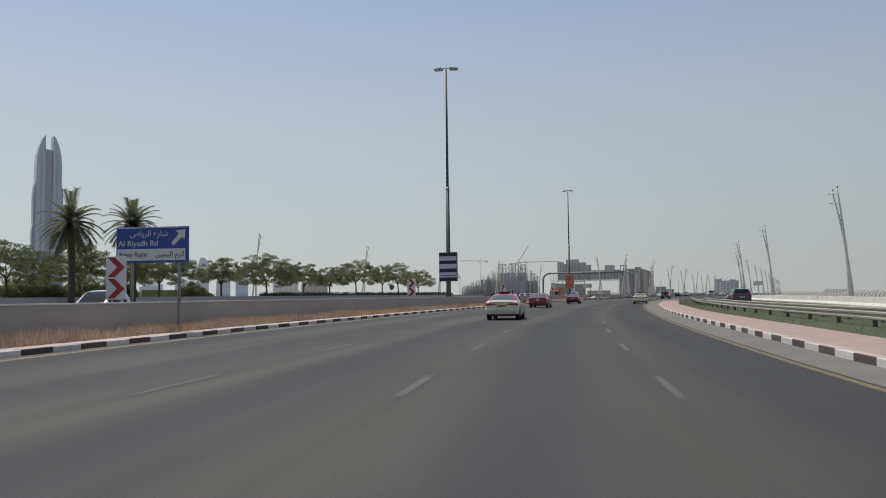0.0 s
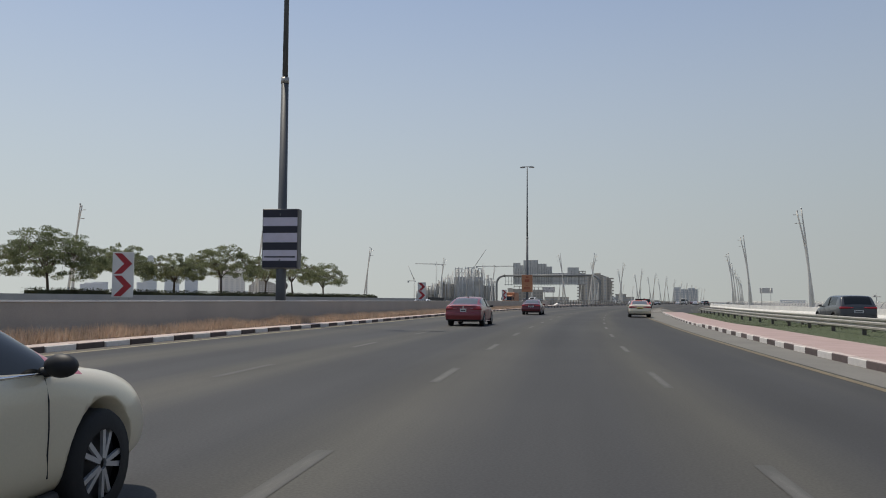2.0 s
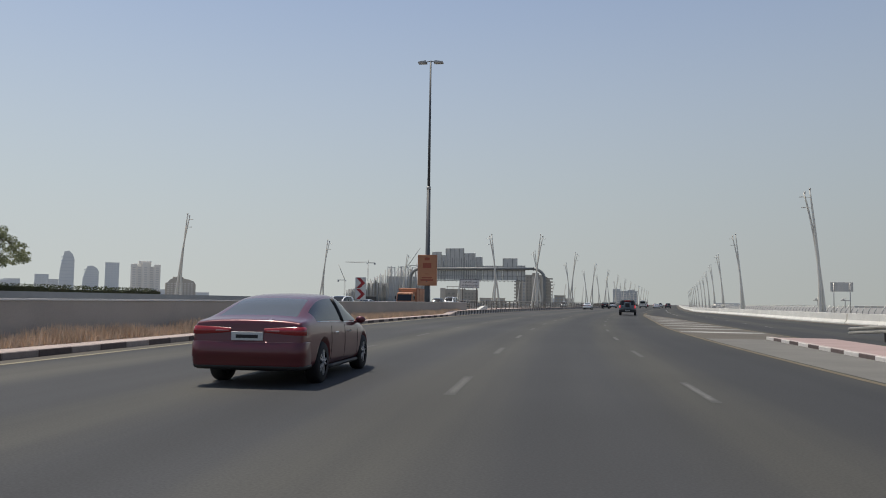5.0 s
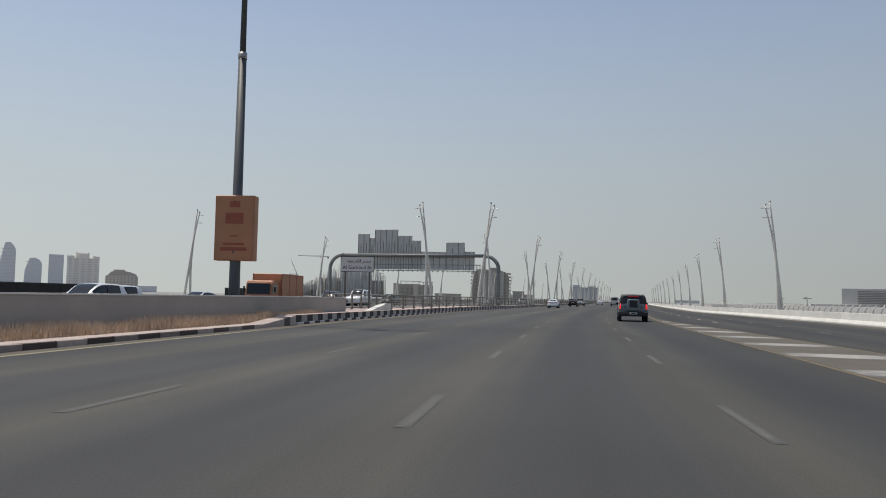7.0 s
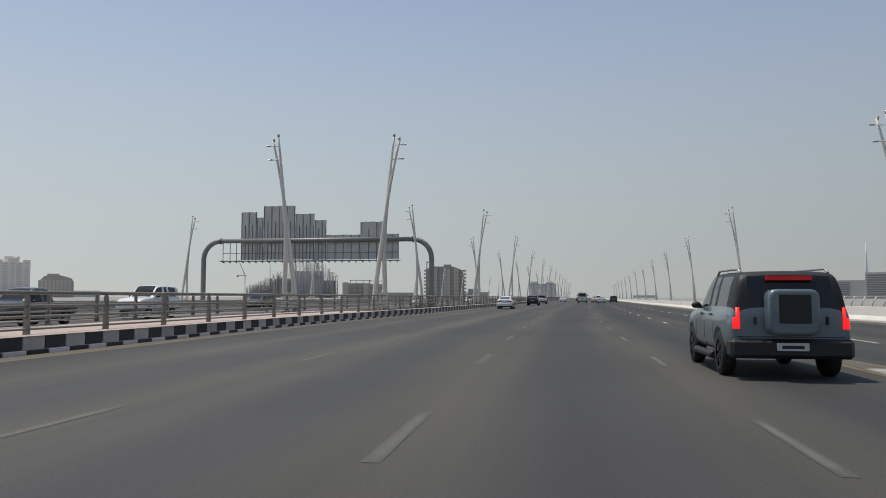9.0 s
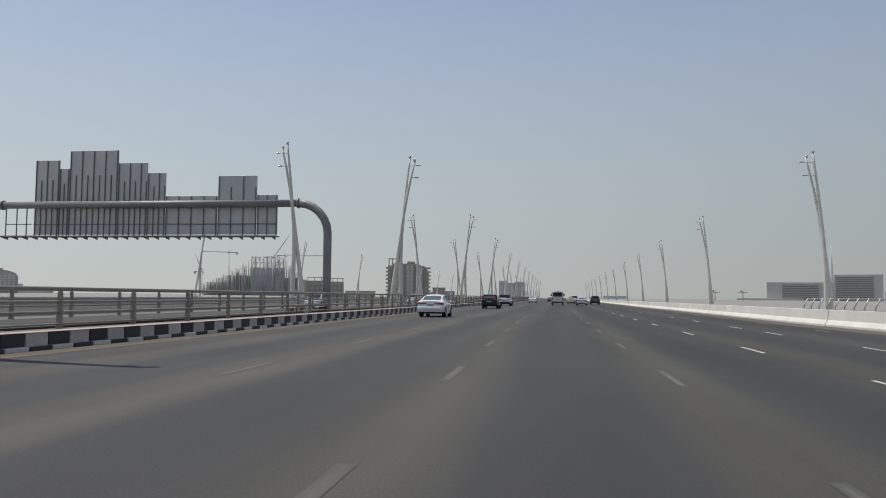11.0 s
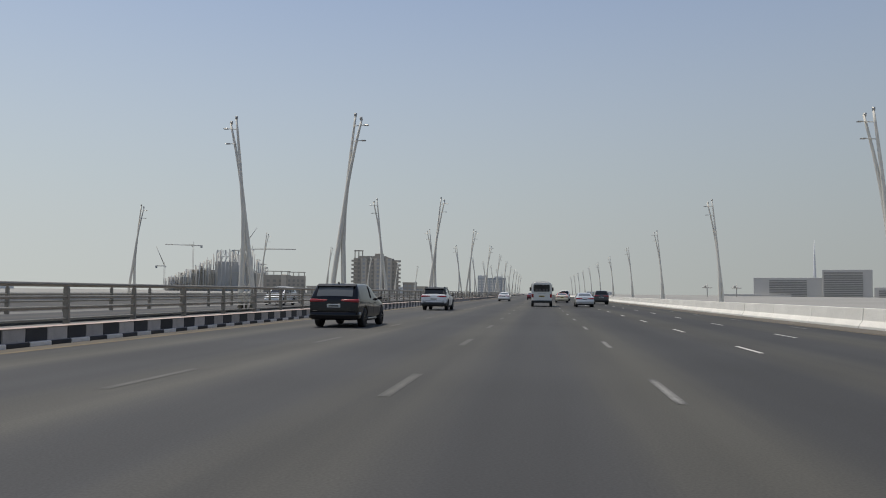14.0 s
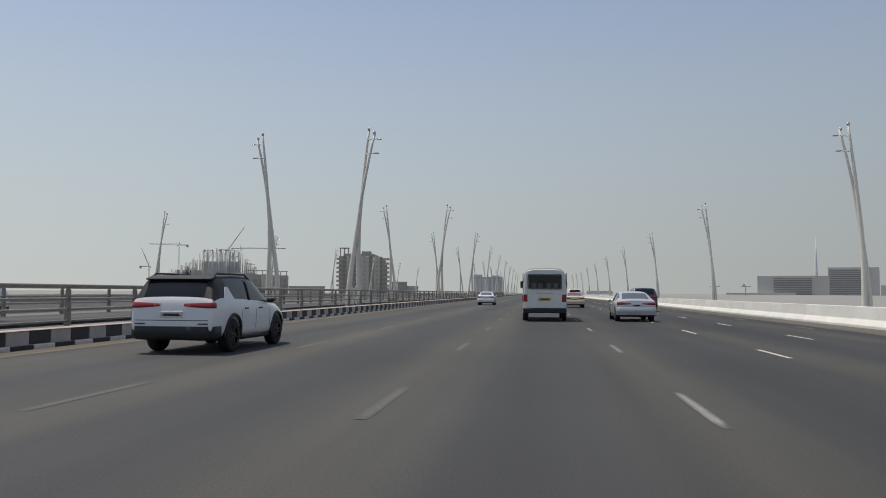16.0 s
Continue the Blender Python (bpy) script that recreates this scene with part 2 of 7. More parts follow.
DARK_POLE = material("dark_grey_pole_paint", (0.10, 0.105, 0.11), 0.55, 0.2, var=0.15, scale=1, fine=20, bump=0.03)
LAMP_WHITE = material("weathered_white_pole_paint", (0.72, 0.685, 0.61), 0.55, var=0.12, scale=0.8, fine=15, bump=0.03)
RAIL_METAL = material("weathered_rail_metal", (0.25, 0.235, 0.205), 0.55, 0.3, var=0.2, scale=1.5, fine=25, bump=0.04, random=0.1)
GANTRY_GREY = material("gantry_grey_paint", (0.26, 0.26, 0.25), 0.55, 0.3, var=0.12, scale=0.7, fine=12, bump=0.03)
SIGN_BACK = material("sign_back_aluminium", (0.62, 0.60, 0.56), 0.6, 0.15, var=0.12, scale=0.8, fine=10, bump=0.02)
SIGN_DARK = material("sign_back_rib", (0.19, 0.185, 0.175), 0.6, 0.3, var=0.1, bump=0.02)
SIGN_BLUE = material("sign_blue", (0.022, 0.065, 0.27), 0.45, var=0.1, scale=1, fine=20, bump=0)
SIGN_WHITE = material("sign_white", (0.64, 0.635, 0.62), 0.5, var=0.06, scale=1, fine=20, bump=0)
SIGN_RED = material("sign_red", (0.34, 0.022, 0.03), 0.5, var=0.1, scale=2, fine=20, bump=0)
BLACK = material("black_paint", (0.012, 0.012, 0.014), 0.5, var=0.1, bump=0)
PANEL_NAVY = material("panel_dark_navy", (0.02, 0.02, 0.035), 0.5, var=0.15, bump=0)
PANEL_PALE = material("panel_pale_lilac", (0.62, 0.58, 0.66), 0.5, var=0.08, bump=0)
PANEL_ORANGE = material("panel_orange", (0.50, 0.225, 0.115), 0.55, var=0.12, scale=1.5, bump=0)
PANEL_RUST = material("panel_rust_red", (0.36, 0.09, 0.05), 0.55, var=0.12, bump=0)
RUBBER = material("tyre_rubber", (0.014, 0.014, 0.015), 0.8, var=0.2, scale=6, fine=40, bump=0.1)
TRIM = material("black_trim", (0.018, 0.018, 0.02), 0.55, var=0.15, scale=4, fine=40, bump=0.05)
RIM = material("alloy_rim", (0.46, 0.46, 0.47), 0.35, 0.35, var=0.08, scale=6, bump=0)
RIM_DARK = material("dark_rim", (0.05, 0.05, 0.055), 0.35, 0.6, var=0.08, bump=0)
CHROME = material("chrome", (0.75, 0.75, 0.77), 0.12, 1.0, var=0.03, bump=0)
TAIL_RED = material("tail_lamp_red", (0.30, 0.015, 0.018), 0.12, var=0.1, bump=0, coat=0.6)
TAIL_CLEAR = material("tail_lamp_clear", (0.36, 0.15, 0.15), 0.12, var=0.1, bump=0, coat=0.6)
BRAKE_DIM = glow("high_brake_lamp_lit", (0.40, 0.01, 0.012), 0.2)
BRAKE_LIT = glow("brake_lamp_lit", (1.0, 0.02, 0.02), 0.85)
PLATE = material("number_plate", (0.62, 0.62, 0.60), 0.5, var=0.05, bump=0)
PLATE_YELLOW = material("number_plate_yellow", (0.55, 0.42, 0.10), 0.5, var=0.05, bump=0)


def glass_material(name, color, rough=0.04):
    m = material(name, color, rough, 0.0, var=0.05, bump=0, spec=0.42)
    return m


CAR_GLASS = glass_material("tinted_car_glass", (0.012, 0.014, 0.016))
# the grey base colour paints in the sky's reflection
REAR_GLASS_SKY = glass_material("sky_grey_rear_glass", (0.10, 0.11, 0.12), 0.12)


def paint(name, color, rough=0.32, metal=0.25):
    return material(name, color, rough, metal, var=0.05, scale=1.2, fine=80, bump=0, coat=0.7)


# ---- geometry helpers ----
def part(name, bm, mat, parent=None, label="", smooth=False):
    me = bpy.data.meshes.new(name)
    if smooth:
        for f in bm.faces:
            f.smooth = True
    bm.to_mesh(me)
    bm.free()
    for mm in (mat if isinstance(mat, (list, tuple)) else [mat]):
        me.materials.append(mm)
    ob = new(name, me)
    if parent:
        ob.parent = parent
    return tagged(ob, label)


def thing(name, m, label, category, group="", kind=""):
    ob = new(name)
    ob.empty_display_size = 0.2
    ob.matrix_basis = m
    return tagged(ob, label, category, group, kind)


def box(bm, lo, hi, bevel=0.0, mat=0):
    c = [(a + b) / 2 for a, b in zip(lo, hi)]
    s = [abs(b - a) for a, b in zip(lo, hi)]
    made = bmesh.ops.create_cube(bm, size=1, matrix=Matrix.LocRotScale(c, None, s))["verts"]
    faces = {f for v in made for f in v.link_faces}
    for f in faces:
        f.material_index = mat
    if bevel:
        edges = {e for v in made for e in v.link_edges}
        bmesh.ops.bevel(bm, geom=list(edges), offset=bevel, segments=1, affect="EDGES")
    return bm


def tube(bm, points, radii, sides=10, caps=True, mat=0):
    """A round bar through points, with a radius at each."""
    pts = [Vector(p) for p in points]
    if isinstance(radii, (int, float)):
        radii = [radii] * len(pts)
    rings, u = [], None
    for i, (p, r) in enumerate(zip(pts, radii)):
        d = (pts[min(i + 1, len(pts) - 1)] - pts[max(i - 1, 0)]).normalized()
        if u is None:
            u = d.cross(Vector((0, 0, 1)) if abs(d.z) < 0.9 else Vector((1, 0, 0)))
        u = (u - d * u.dot(d)).normalized()
        v = d.cross(u)
        rings.append([bm.verts.new(p + r * (math.cos(a) * u + math.sin(a) * v)) for a in (2 * math.pi * k / sides for k in range(sides))])
    for a, b in zip(rings, rings[1:]):
        for k in range(sides):
            f = bm.faces.new((a[k], a[(k + 1) % sides], b[(k + 1) % sides], b[k]))
            f.smooth = True
            f.material_index = mat
    if caps:
        for ring in (rings[0][::-1], rings[-1]):
            bm.faces.new(ring).material_index = mat
    return bm


def fresh():
    return bmesh.new()


def closed(bm):
    bmesh.ops.recalc_face_normals(bm, faces=bm.faces[:])
    return bm


def prism(bm, outline, axis, a, b, mat=0):
    """A flat outline of 2D points pushed from a to b along axis 0, 1 or 2."""
    def at3(p, d):
        q = list(p)
        q.insert(axis, d)
        return Vector(q)
    lo = [bm.verts.new(at3(p, a)) for p in outline]
    hi = [bm.verts.new(at3(p, b)) for p in outline]
    fs = [bm.faces.new(lo[::-1]), bm.faces.new(hi)]
    for i in range(len(lo)):
        j = (i + 1) % len(lo)
        fs.append(bm.faces.new((lo[i], lo[j], hi[j], hi[i])))
    for f in fs:
        f.material_index = mat
    return bm


# ---- the alignment of the road ----
LINE = [(-80, 58.4), (-40, 45.3), (0, 33.6), (10.08, 30.74), (20.2, 27.97), (30.42, 25.32), (40.66, 22.81), (51.05, 20.44), (61.38, 18.21), (71.74, 16.1),
        (82.12, 14.1), (95, 11.83), (112, 9.09), (129.3, 6.49), (143.57, 4.76), (153.78, 3.75), (163.97, 2.88), (174.23, 2.16), (184.36, 1.53), (200, 0.85),
        (216, 0.38), (231.2, 0.12), (255.76, -0.07), (276.67, -0.09), (297.81, -0.03), (318.89, 0.09), (340, 0.16), (400, 0.2), (2500, 0.2)]
LY, LX = [p[0] for p in LINE], [p[1] for p in LINE]
FINE_Y = np.arange(-80, 1700, 1.0)
FINE_X = np.interp(FINE_Y, LY, LX)
for _ in range(3):
    FINE_X[6:-6] = np.convolve(FINE_X, np.ones(13) / 13, "same")[6:-6]


def at(y, off=0.0, z=0.0):
    """The place that lies off metres to the right of the driven line at its station y."""
    x = np.interp(y, FINE_Y, FINE_X)
    s = (np.interp(y + 3, FINE_Y, FINE_X) - np.interp(y - 3, FINE_Y, FINE_X)) / 6
    k = 1 / math.hypot(1, s)
    return Vector((x + off * k, y - off * s * k, z))


def heading(y):
    """Degrees by which the road turns to the left of +y at station y."""
    s = (np.interp(y + 3, FINE_Y, FINE_X) - np.interp(y - 3, FINE_Y, FINE_X)) / 6
    return -math.degrees(math.atan(s))


def table(*pairs):
    ys, vs = zip(*pairs)
    return lambda y: float(np.interp(y, ys, vs))


KL = table((-80, -13.1), (30, -13.1), (60, -12.3), (85, -11.5), (110, -11.4), (150, -11.5), (170, -11.7), (185, -12.1), (205, -12.1), (222, -12.3), (235, -12.05), (250, -11.6), (600, -11.7))
LANE_R = table((-80, 1.55), (15, 1.58), (30, 1.6), (90, 1.95), (150, 2.15), (172, 2.35), (200, 2.25), (270, 1.85), (340, 1.65), (900, 1.63))
KR = table((-80, 5.4), (15, 5.65), (30, 6.1), (45, 6.2), (57, 6.3), (64, 6.5), (70, 6.68), (80, 6.93), (90, 7.02), (97, 7.25), (106, 7.52), (117, 7.85), (134, 8.15))
YELLOW_R = table((-80, 4.2), (14, 4.4), (50, 5.0), (90, 5.5), (130, 5.55), (150, 5.65), (165, 6.0), (182, 6.05), (200, 5.8), (221, 5.85))
HATCH_R = table((136, 10.0), (160, 9.5), (173, 8.95), (185, 8.3), (201, 6.5), (208, 6.05), (221, 5.95))
BARRIER_X = table((-80, 66), (60, 42), (100, 36.6), (145, 28.6), (178, 22.8), (192, 21.5), (209, 20.3), (235, 17.6), (255, 15.2), (270, 14.2), (290, 14.0), (320, 13.8), (345, 13.3), (1700, 13.2))
FAR_X = table((-80, -6), (0, -20), (40, -27), (80, -33), (150, -35), (200, -44), (240, -51), (1700, -52))


def right_of(fx):
    """Perpendicular offset from the line of a border that is given as x over y."""
    return lambda y: (fx(y) - float(np.interp(y, FINE_Y, FINE_X))) * 0.985


STATIONS = list(np.arange(-60, 420, 3.0)) + list(np.arange(420, 1650, 30.0))


def sweep(bm, profile, ys, mat=0, uv=None):
    """Carry a profile of (offset function, z) along the stations."""
    rows = [[bm.verts.new(at(y, o(y), z)) for o, z in profile] for y in ys]
    layer = bm.loops.layers.uv.verify() if uv else None
    for (ya, a), (yb, b) in zip(zip(ys, rows), zip(ys[1:], rows[1:])):
        for i in range(len(profile) - 1):
            f = bm.faces.new((a[i], a[i + 1], b[i + 1], b[i]))
            f.material_index = mat
            if uv:
                for lp, (o, y) in zip(f.loops, ((profile[i][0], ya), (profile[i + 1][0], ya), (profile[i + 1][0], yb), (profile[i][0], yb))):
                    lp[layer].uv = (o(y) - LANE_R(y), y)
    return bm


def plus(f, d):
    return lambda y: f(y) + d


def ys_between(a, b, step=3.0):
    n = max(1, round((b - a) / step))
    return [a + (b - a) * i / n for i in range(n + 1)]


# ---- ground and roads ----
bm = fresh()
for x in range(-10, 10):
    for y in range(-4, 16):
        v = [bm.verts.new((x * 450 + a * 450, y * 450 + b * 450, -0.3)) for a, b in ((0, 0), (1, 0), (1, 1), (0, 1))]
        bm.faces.new(v)
bmesh.ops.remove_doubles(bm, verts=bm.verts[:], dist=0.01)
ground = tagged(part("ground", bm, SAND), "pale sandy flat ground reaching the horizon", "ground", kind="structure")


def strip(name, left, right, z, mat, ys, label, category, n=6):
    bm = fresh()
    prof = [((lambda y, k=k: left(y) + (right(y) - left(y)) * k / n), z) for k in range(n + 1)]
    sweep(bm, prof, ys, uv=True)
    ob = part(name, bm, mat)
    ob.data.uv_layers[0].name = "lane"
    return tagged(ob, label, category, kind="structure")


road = strip("road", plus(KL, -0.3), plus(right_of(BARRIER_X), 0.3), 0.0, ASPHALT, STATIONS, "dark grey worn asphalt carriageway with polished wheel tracks", "road", 10)
road_opposite = strip("road_opposite", right_of(FAR_X), lambda y: KL(y) - 1.7 - 5.5 * min(1, max(0, (y - 185) / 40)), -0.02, ASPHALT, STATIONS,
                      "grey asphalt carriageway beyond the concrete wall", "road", 8)

# ---- street lamps with two crossing tubes ----
def bridge_lamp(spread):
    """A tall lamp of two slender tubes that start apart, run together and part at the tip. It leans to +x."""
    lamp_ob = thing("street_lamp", Matrix(), "tall pale twin-tube street lamp leaning over the bridge deck", "street lamp", "bridge lamps")

    def bend(z):
        return 1.25 * (z / 13.2) ** 1.9
    zs = [0, 1.2, 2.6, 4.5, 6.5, 8.5, 10, 11.3, 12.3, 13.2]
    gap = [0.43 * spread, 0.41 * spread, 0.31 * spread, 0.14 * spread, 0.02, -0.02, -0.08, -0.14, -0.19, -0.24]
    rad = [0.19, 0.185, 0.175, 0.16, 0.14, 0.12, 0.105, 0.09, 0.08, 0.07]
    for side in (1, -1):
        bm = tube(fresh(), [(bend(z) + side * g, 0.10 * side, z * (1.0 if side > 0 else 0.977)) for z, g in zip(zs, gap)], rad, 10)
        part("pole", bm, LAMP_WHITE, lamp_ob)
    for z, x0, x1 in ((12.42, -0.2, 0.62), (11.38, -0.15, 0.62)):
        bm = tube(fresh(), [(bend(z) + x0, 0, z), (bend(z) + x1, 0, z + 0.06)], 0.03, 6)
        arm = part("arm", bm, LAMP_WHITE, lamp_ob)
        bm = box(fresh(), (bend(z) + x1 - 0.12, -0.11, z + 0.01), (bend(z) + x1 + 0.2, 0.11, z + 0.08), 0.02)
        part("lamp_head", bm, GALV, arm)
    for side in (1, -1):
        z, x = (13.1, -0.24) if side > 0 else (12.8, 0.24)
        bm = tube(fresh(), [(bend(z) + x, 0.10 * side, z), (bend(z) + x, 0.10 * side, z + 0.2)], [0.085, 0.105], 8)
        part("cap", bm, GALV, lamp_ob)
    bm = box(fresh(), (-0.8, -0.45, -0.25), (0.8, 0.45, 0.06), 0.03)
    part("base_plate", bm, PALE_CONCRETE, lamp_ob)
    bm = tube(fresh(), [(0.02, 0, 0.0), (0.02, 0, 1.5)], 0.085, 8)
    for side in (1, -1):
        tube(bm, [(0.02, 0, 1.45), (bend(2.0) + side * 0.36 * spread, 0.08 * side, 2.0)], 0.06, 8)
    part("brace", bm, LAMP_WHITE, lamp_ob)
    return lamp_ob


lamp_model, edge_model = bridge_lamp(0.92), bridge_lamp(0.5)
spots = []
for i in range(13):
    far = 49.0 * max(0, i - 5)
    k = min(i, 5)
    spots.append((-13.3, (240.0, 290.7, 338.5, 385.4, 435.8, 485.6)[k] + far, 0.0, 0))
    spots.append((-19.75, (238.9, 283.9, 339.0, 386.7, 436.1, 485.9)[k] + far, 0.0, 180))
    spots.append(((20.5, 20.5, 20.95, 21.4, 21.8, 22.2)[k], (236.0, 288.3, 337.1, 384.2, 431.4, 480.7)[k] + far, -0.55, 180))
spots += [(39.2, 95, -0.6, 180 + 12), (30.4, 145.5, -0.5, 180 + 10), (23.8, 186, -0.5, 180 + 6), (52.5, 48, -0.5, 180 + 16)]
for i in range(13):
    y = (114, 154, 195.2, 240.3, 286.8, 338.8, 387, 436.3)[i] if i < 8 else 436.3 + 48.4 * (i - 7)
    spots.append((-54.0 if y > 120 else -53.2, y, -0.6, 0))
used = set()
for x, y, z, turn in spots:
    model = edge_model if x > 0 else lamp_model
    if model in used:
        copy_thing(model, pose(x, y, z, 0, 0, turn))
    else:
        model.matrix_basis = pose(x, y, z, 0, 0, turn)
        used.add(model)


# ---- tall poles with sign boxes ----
def tall_pole(m, label, striped):
    ob = thing("light_mast", m, label, "light pole")
    part("lower_pole", tube(fresh(), [(0, 0, -0.3), (0, 0, 2), (0, 0, 12.45)], [0.27, 0.25, 0.185], 14), DARK_POLE, ob)
    part("collar", tube(fresh(), [(0, 0, 12.3), (0, 0, 12.6)], 0.205, 14), GALV, ob)
    part("upper_pole", tube(fresh(), [(0, 0, 12.45), (0, 0, 25.1)], [0.145, 0.085], 12), DARK_POLE, ob)
    part("crossarm", tube(fresh(), [(-0.75, 0, 25.05), (0, 0, 25.2), (0.75, 0, 25.05)], 0.05, 8), DARK_POLE, ob)
    for s in (-1, 1):
        for yc in (-0.2, 0.2):
            bm = prism(fresh(), [(s * 0.35, 24.98), (s * 1.25, 24.98), (s * 1.25, 25.08), (s * 0.45, 25.2)], 1, yc - 0.13, yc + 0.13)
            head = part("lamp_head", closed(bm), GALV, ob)
            part("lens", box(fresh(), (min(s * 0.5, s * 1.2), yc - 0.1, 24.95), (max(s * 0.5, s * 1.2), yc + 0.1, 24.975)), SIGN_WHITE, head)
        part("head_bar", tube(fresh(), [(s * 0.45, -0.3, 25.1), (s * 0.45, 0.3, 25.1)], 0.035, 6), DARK_POLE, ob)
    case = part("sign_box", box(fresh(), (-0.93, -0.28, 2.85), (0.93, 0.28, 5.85), 0.03), SIGN_DARK if striped else PANEL_ORANGE, ob, "double-sided advertising box on the pole")
    if striped:
        bands = [(5.42, 5.80, PANEL_NAVY), (4.98, 5.42, PANEL_PALE), (4.64, 4.98, PANEL_NAVY), (4.16, 4.64, PANEL_PALE), (3.78, 4.16, PANEL_NAVY), (3.24, 3.78, PANEL_PALE), (2.90, 3.24, PANEL_NAVY)]
        for z0, z1, mt in bands:
            part("band", box(fresh(), (-0.88, -0.30, z0 + 0.005), (0.88, -0.275, z1 - 0.005)), mt, case)
        part("writing_bar", box(fresh(), (-0.8, -0.307, 3.40), (0.8, -0.298, 3.47)), PANEL_NAVY, case)
    else:
        part("panel", box(fresh(), (-0.86, -0.30, 2.92), (0.86, -0.275, 5.78)), PANEL_ORANGE, case)
        for z, w, h in ((5.3, 0.25, 0.28), (4.55, 0.42, 0.5), (3.95, 0.2, 0.06), (3.55, 0.5, 0.12), (3.3, 0.62, 0.16)):
            part("emblem" if h > 0.2 else "writing_bar", box(fresh(), (-w, -0.307, z), (w, -0.298, z + h), 0.004), PANEL_RUST, case)
    for z in (3.2, 5.5):
        part("clamp", tube(fresh(), [(0, 0, z), (0, 0, z + 0.12)], 0.31, 12), DARK_POLE, ob)
    return ob


tall_pole(pose(1.09, 74.9, 0, 0, 0, 14), "very tall dark grey light mast with a striped sign box", True)
tall_pole(pose(-13.02, 176.7, 0, 0, 0, 9), "very tall dark grey light mast with an orange sign box", False)


# ---- signs ----
def text_part(body, size, m, mat, parent, name="lettering", align="CENTER"):
    cu = bpy.data.curves.new(name, "FONT")
    cu.body, cu.size, cu.extrude, cu.align_x, cu.align_y = body, size, 0.004, align, "CENTER"
    tmp = bpy.data.objects.new(name, cu)
    scene.collection.objects.link(tmp)
    bpy.context.view_layer.update()
    me = bpy.data.meshes.new_from_object(tmp.evaluated_get(bpy.context.evaluated_depsgraph_get()))
    bpy.data.objects.remove(tmp)
    me.materials.clear()
    me.materials.append(mat)
    ob = new(name, me)
    ob.parent = parent
    ob.matrix_basis = m
    return ob


UPRIGHT = pose(0, 0, 0, 90, 0, 0)


def chevron_sign(m):
    ob = thing("chevron_sign", m, "white chevron board with two red arrowheads on posts behind the wall", "road sign", "chevron boards")
    part("board", box(fresh(), (-0.36, 0, 1.36), (0.36, 0.03, 2.88), 0.004), SIGN_WHITE, ob)
    for z in (1.40, 2.15):
        bm = prism(fresh(), [(-0.30, z), (-0.04, z), (0.31, z + 0.34), (-0.04, z + 0.69), (-0.30, z + 0.69), (0.04, z + 0.34)], 1, -0.008, -0.002)
        part("arrowhead", closed(bm), SIGN_RED, ob)
    for x in (-0.16, 0.16):
        part("post", tube(fresh(), [(x, 0.06, -0.3), (x, 0.06, 2.5)], 0.03, 8), GALV, ob)
    return ob


first = None
for y in (24.7, 64.6, 107.6, 153.7):
    p = at(y, KL(y) - 2.4)
    m = pose(p.x, p.y, 0, 0, 0, heading(y) + 8)
    if first is None:
        first = chevron_sign(m)
    else:
        copy_thing(first, m)


def blue_sign(m):
    ob = thing("direction_sign", m, "blue and white bilingual direction sign with a slanting arrow", "road sign")
    board = part("board", box(fresh(), (-2.45, 0, 2.62), (0.40, 0.05, 3.96), 0.01), SIGN_BLUE, ob)
    part("lower_panel", box(fresh(), (-2.40, -0.008, 2.71), (0.28, -0.001, 3.14)), SIGN_WHITE, board)
    part("border", box(fresh(), (-2.41, -0.006, 3.91), (0.36, 0.0, 3.93)), SIGN_WHITE, board)
    bm = prism(fresh(), [(-0.28, 3.34), (-0.18, 3.25), (0.14, 3.56), (0.24, 3.46), (0.28, 3.84), (-0.12, 3.80), (0.02, 3.68)], 1, -0.010, -0.002)
    part("arrow", closed(bm), SIGN_WHITE, board)
    text_part("Al Riyadh Rd", 0.30, pose(-2.36, -0.006, 3.34) @ UPRIGHT, SIGN_WHITE, board, align="LEFT")
    text_part("\uFEBD\uFE8E\uFEF3\uFEAE\uFEDF\uFE8D \uFEC9\uFEAD\uFE8E\uFEB7", 0.30, pose(-1.15, -0.006, 3.70) @ UPRIGHT, SIGN_WHITE, board)
    text_part("Keep Right", 0.25, pose(-2.32, -0.012, 2.93) @ UPRIGHT, BLACK, board, align="LEFT")
    text_part("\uFEE6\uFEF4\uFEE4\uFEF4\uFEDF\uFE8D \uFEE1\uFEB0\uFEDF\uFE8D", 0.27, pose(-0.32, -0.012, 2.93) @ UPRIGHT, BLACK, board)
    for x in (-1.85, 0.0):
        part("post", tube(fresh(), [(x, 0.1, -0.2), (x, 0.1, 3.85)], 0.06, 10), GANTRY_GREY, ob)
    return ob


blue_sign(pose(12.93, 22.66, 0.08, 0, 0, 16))


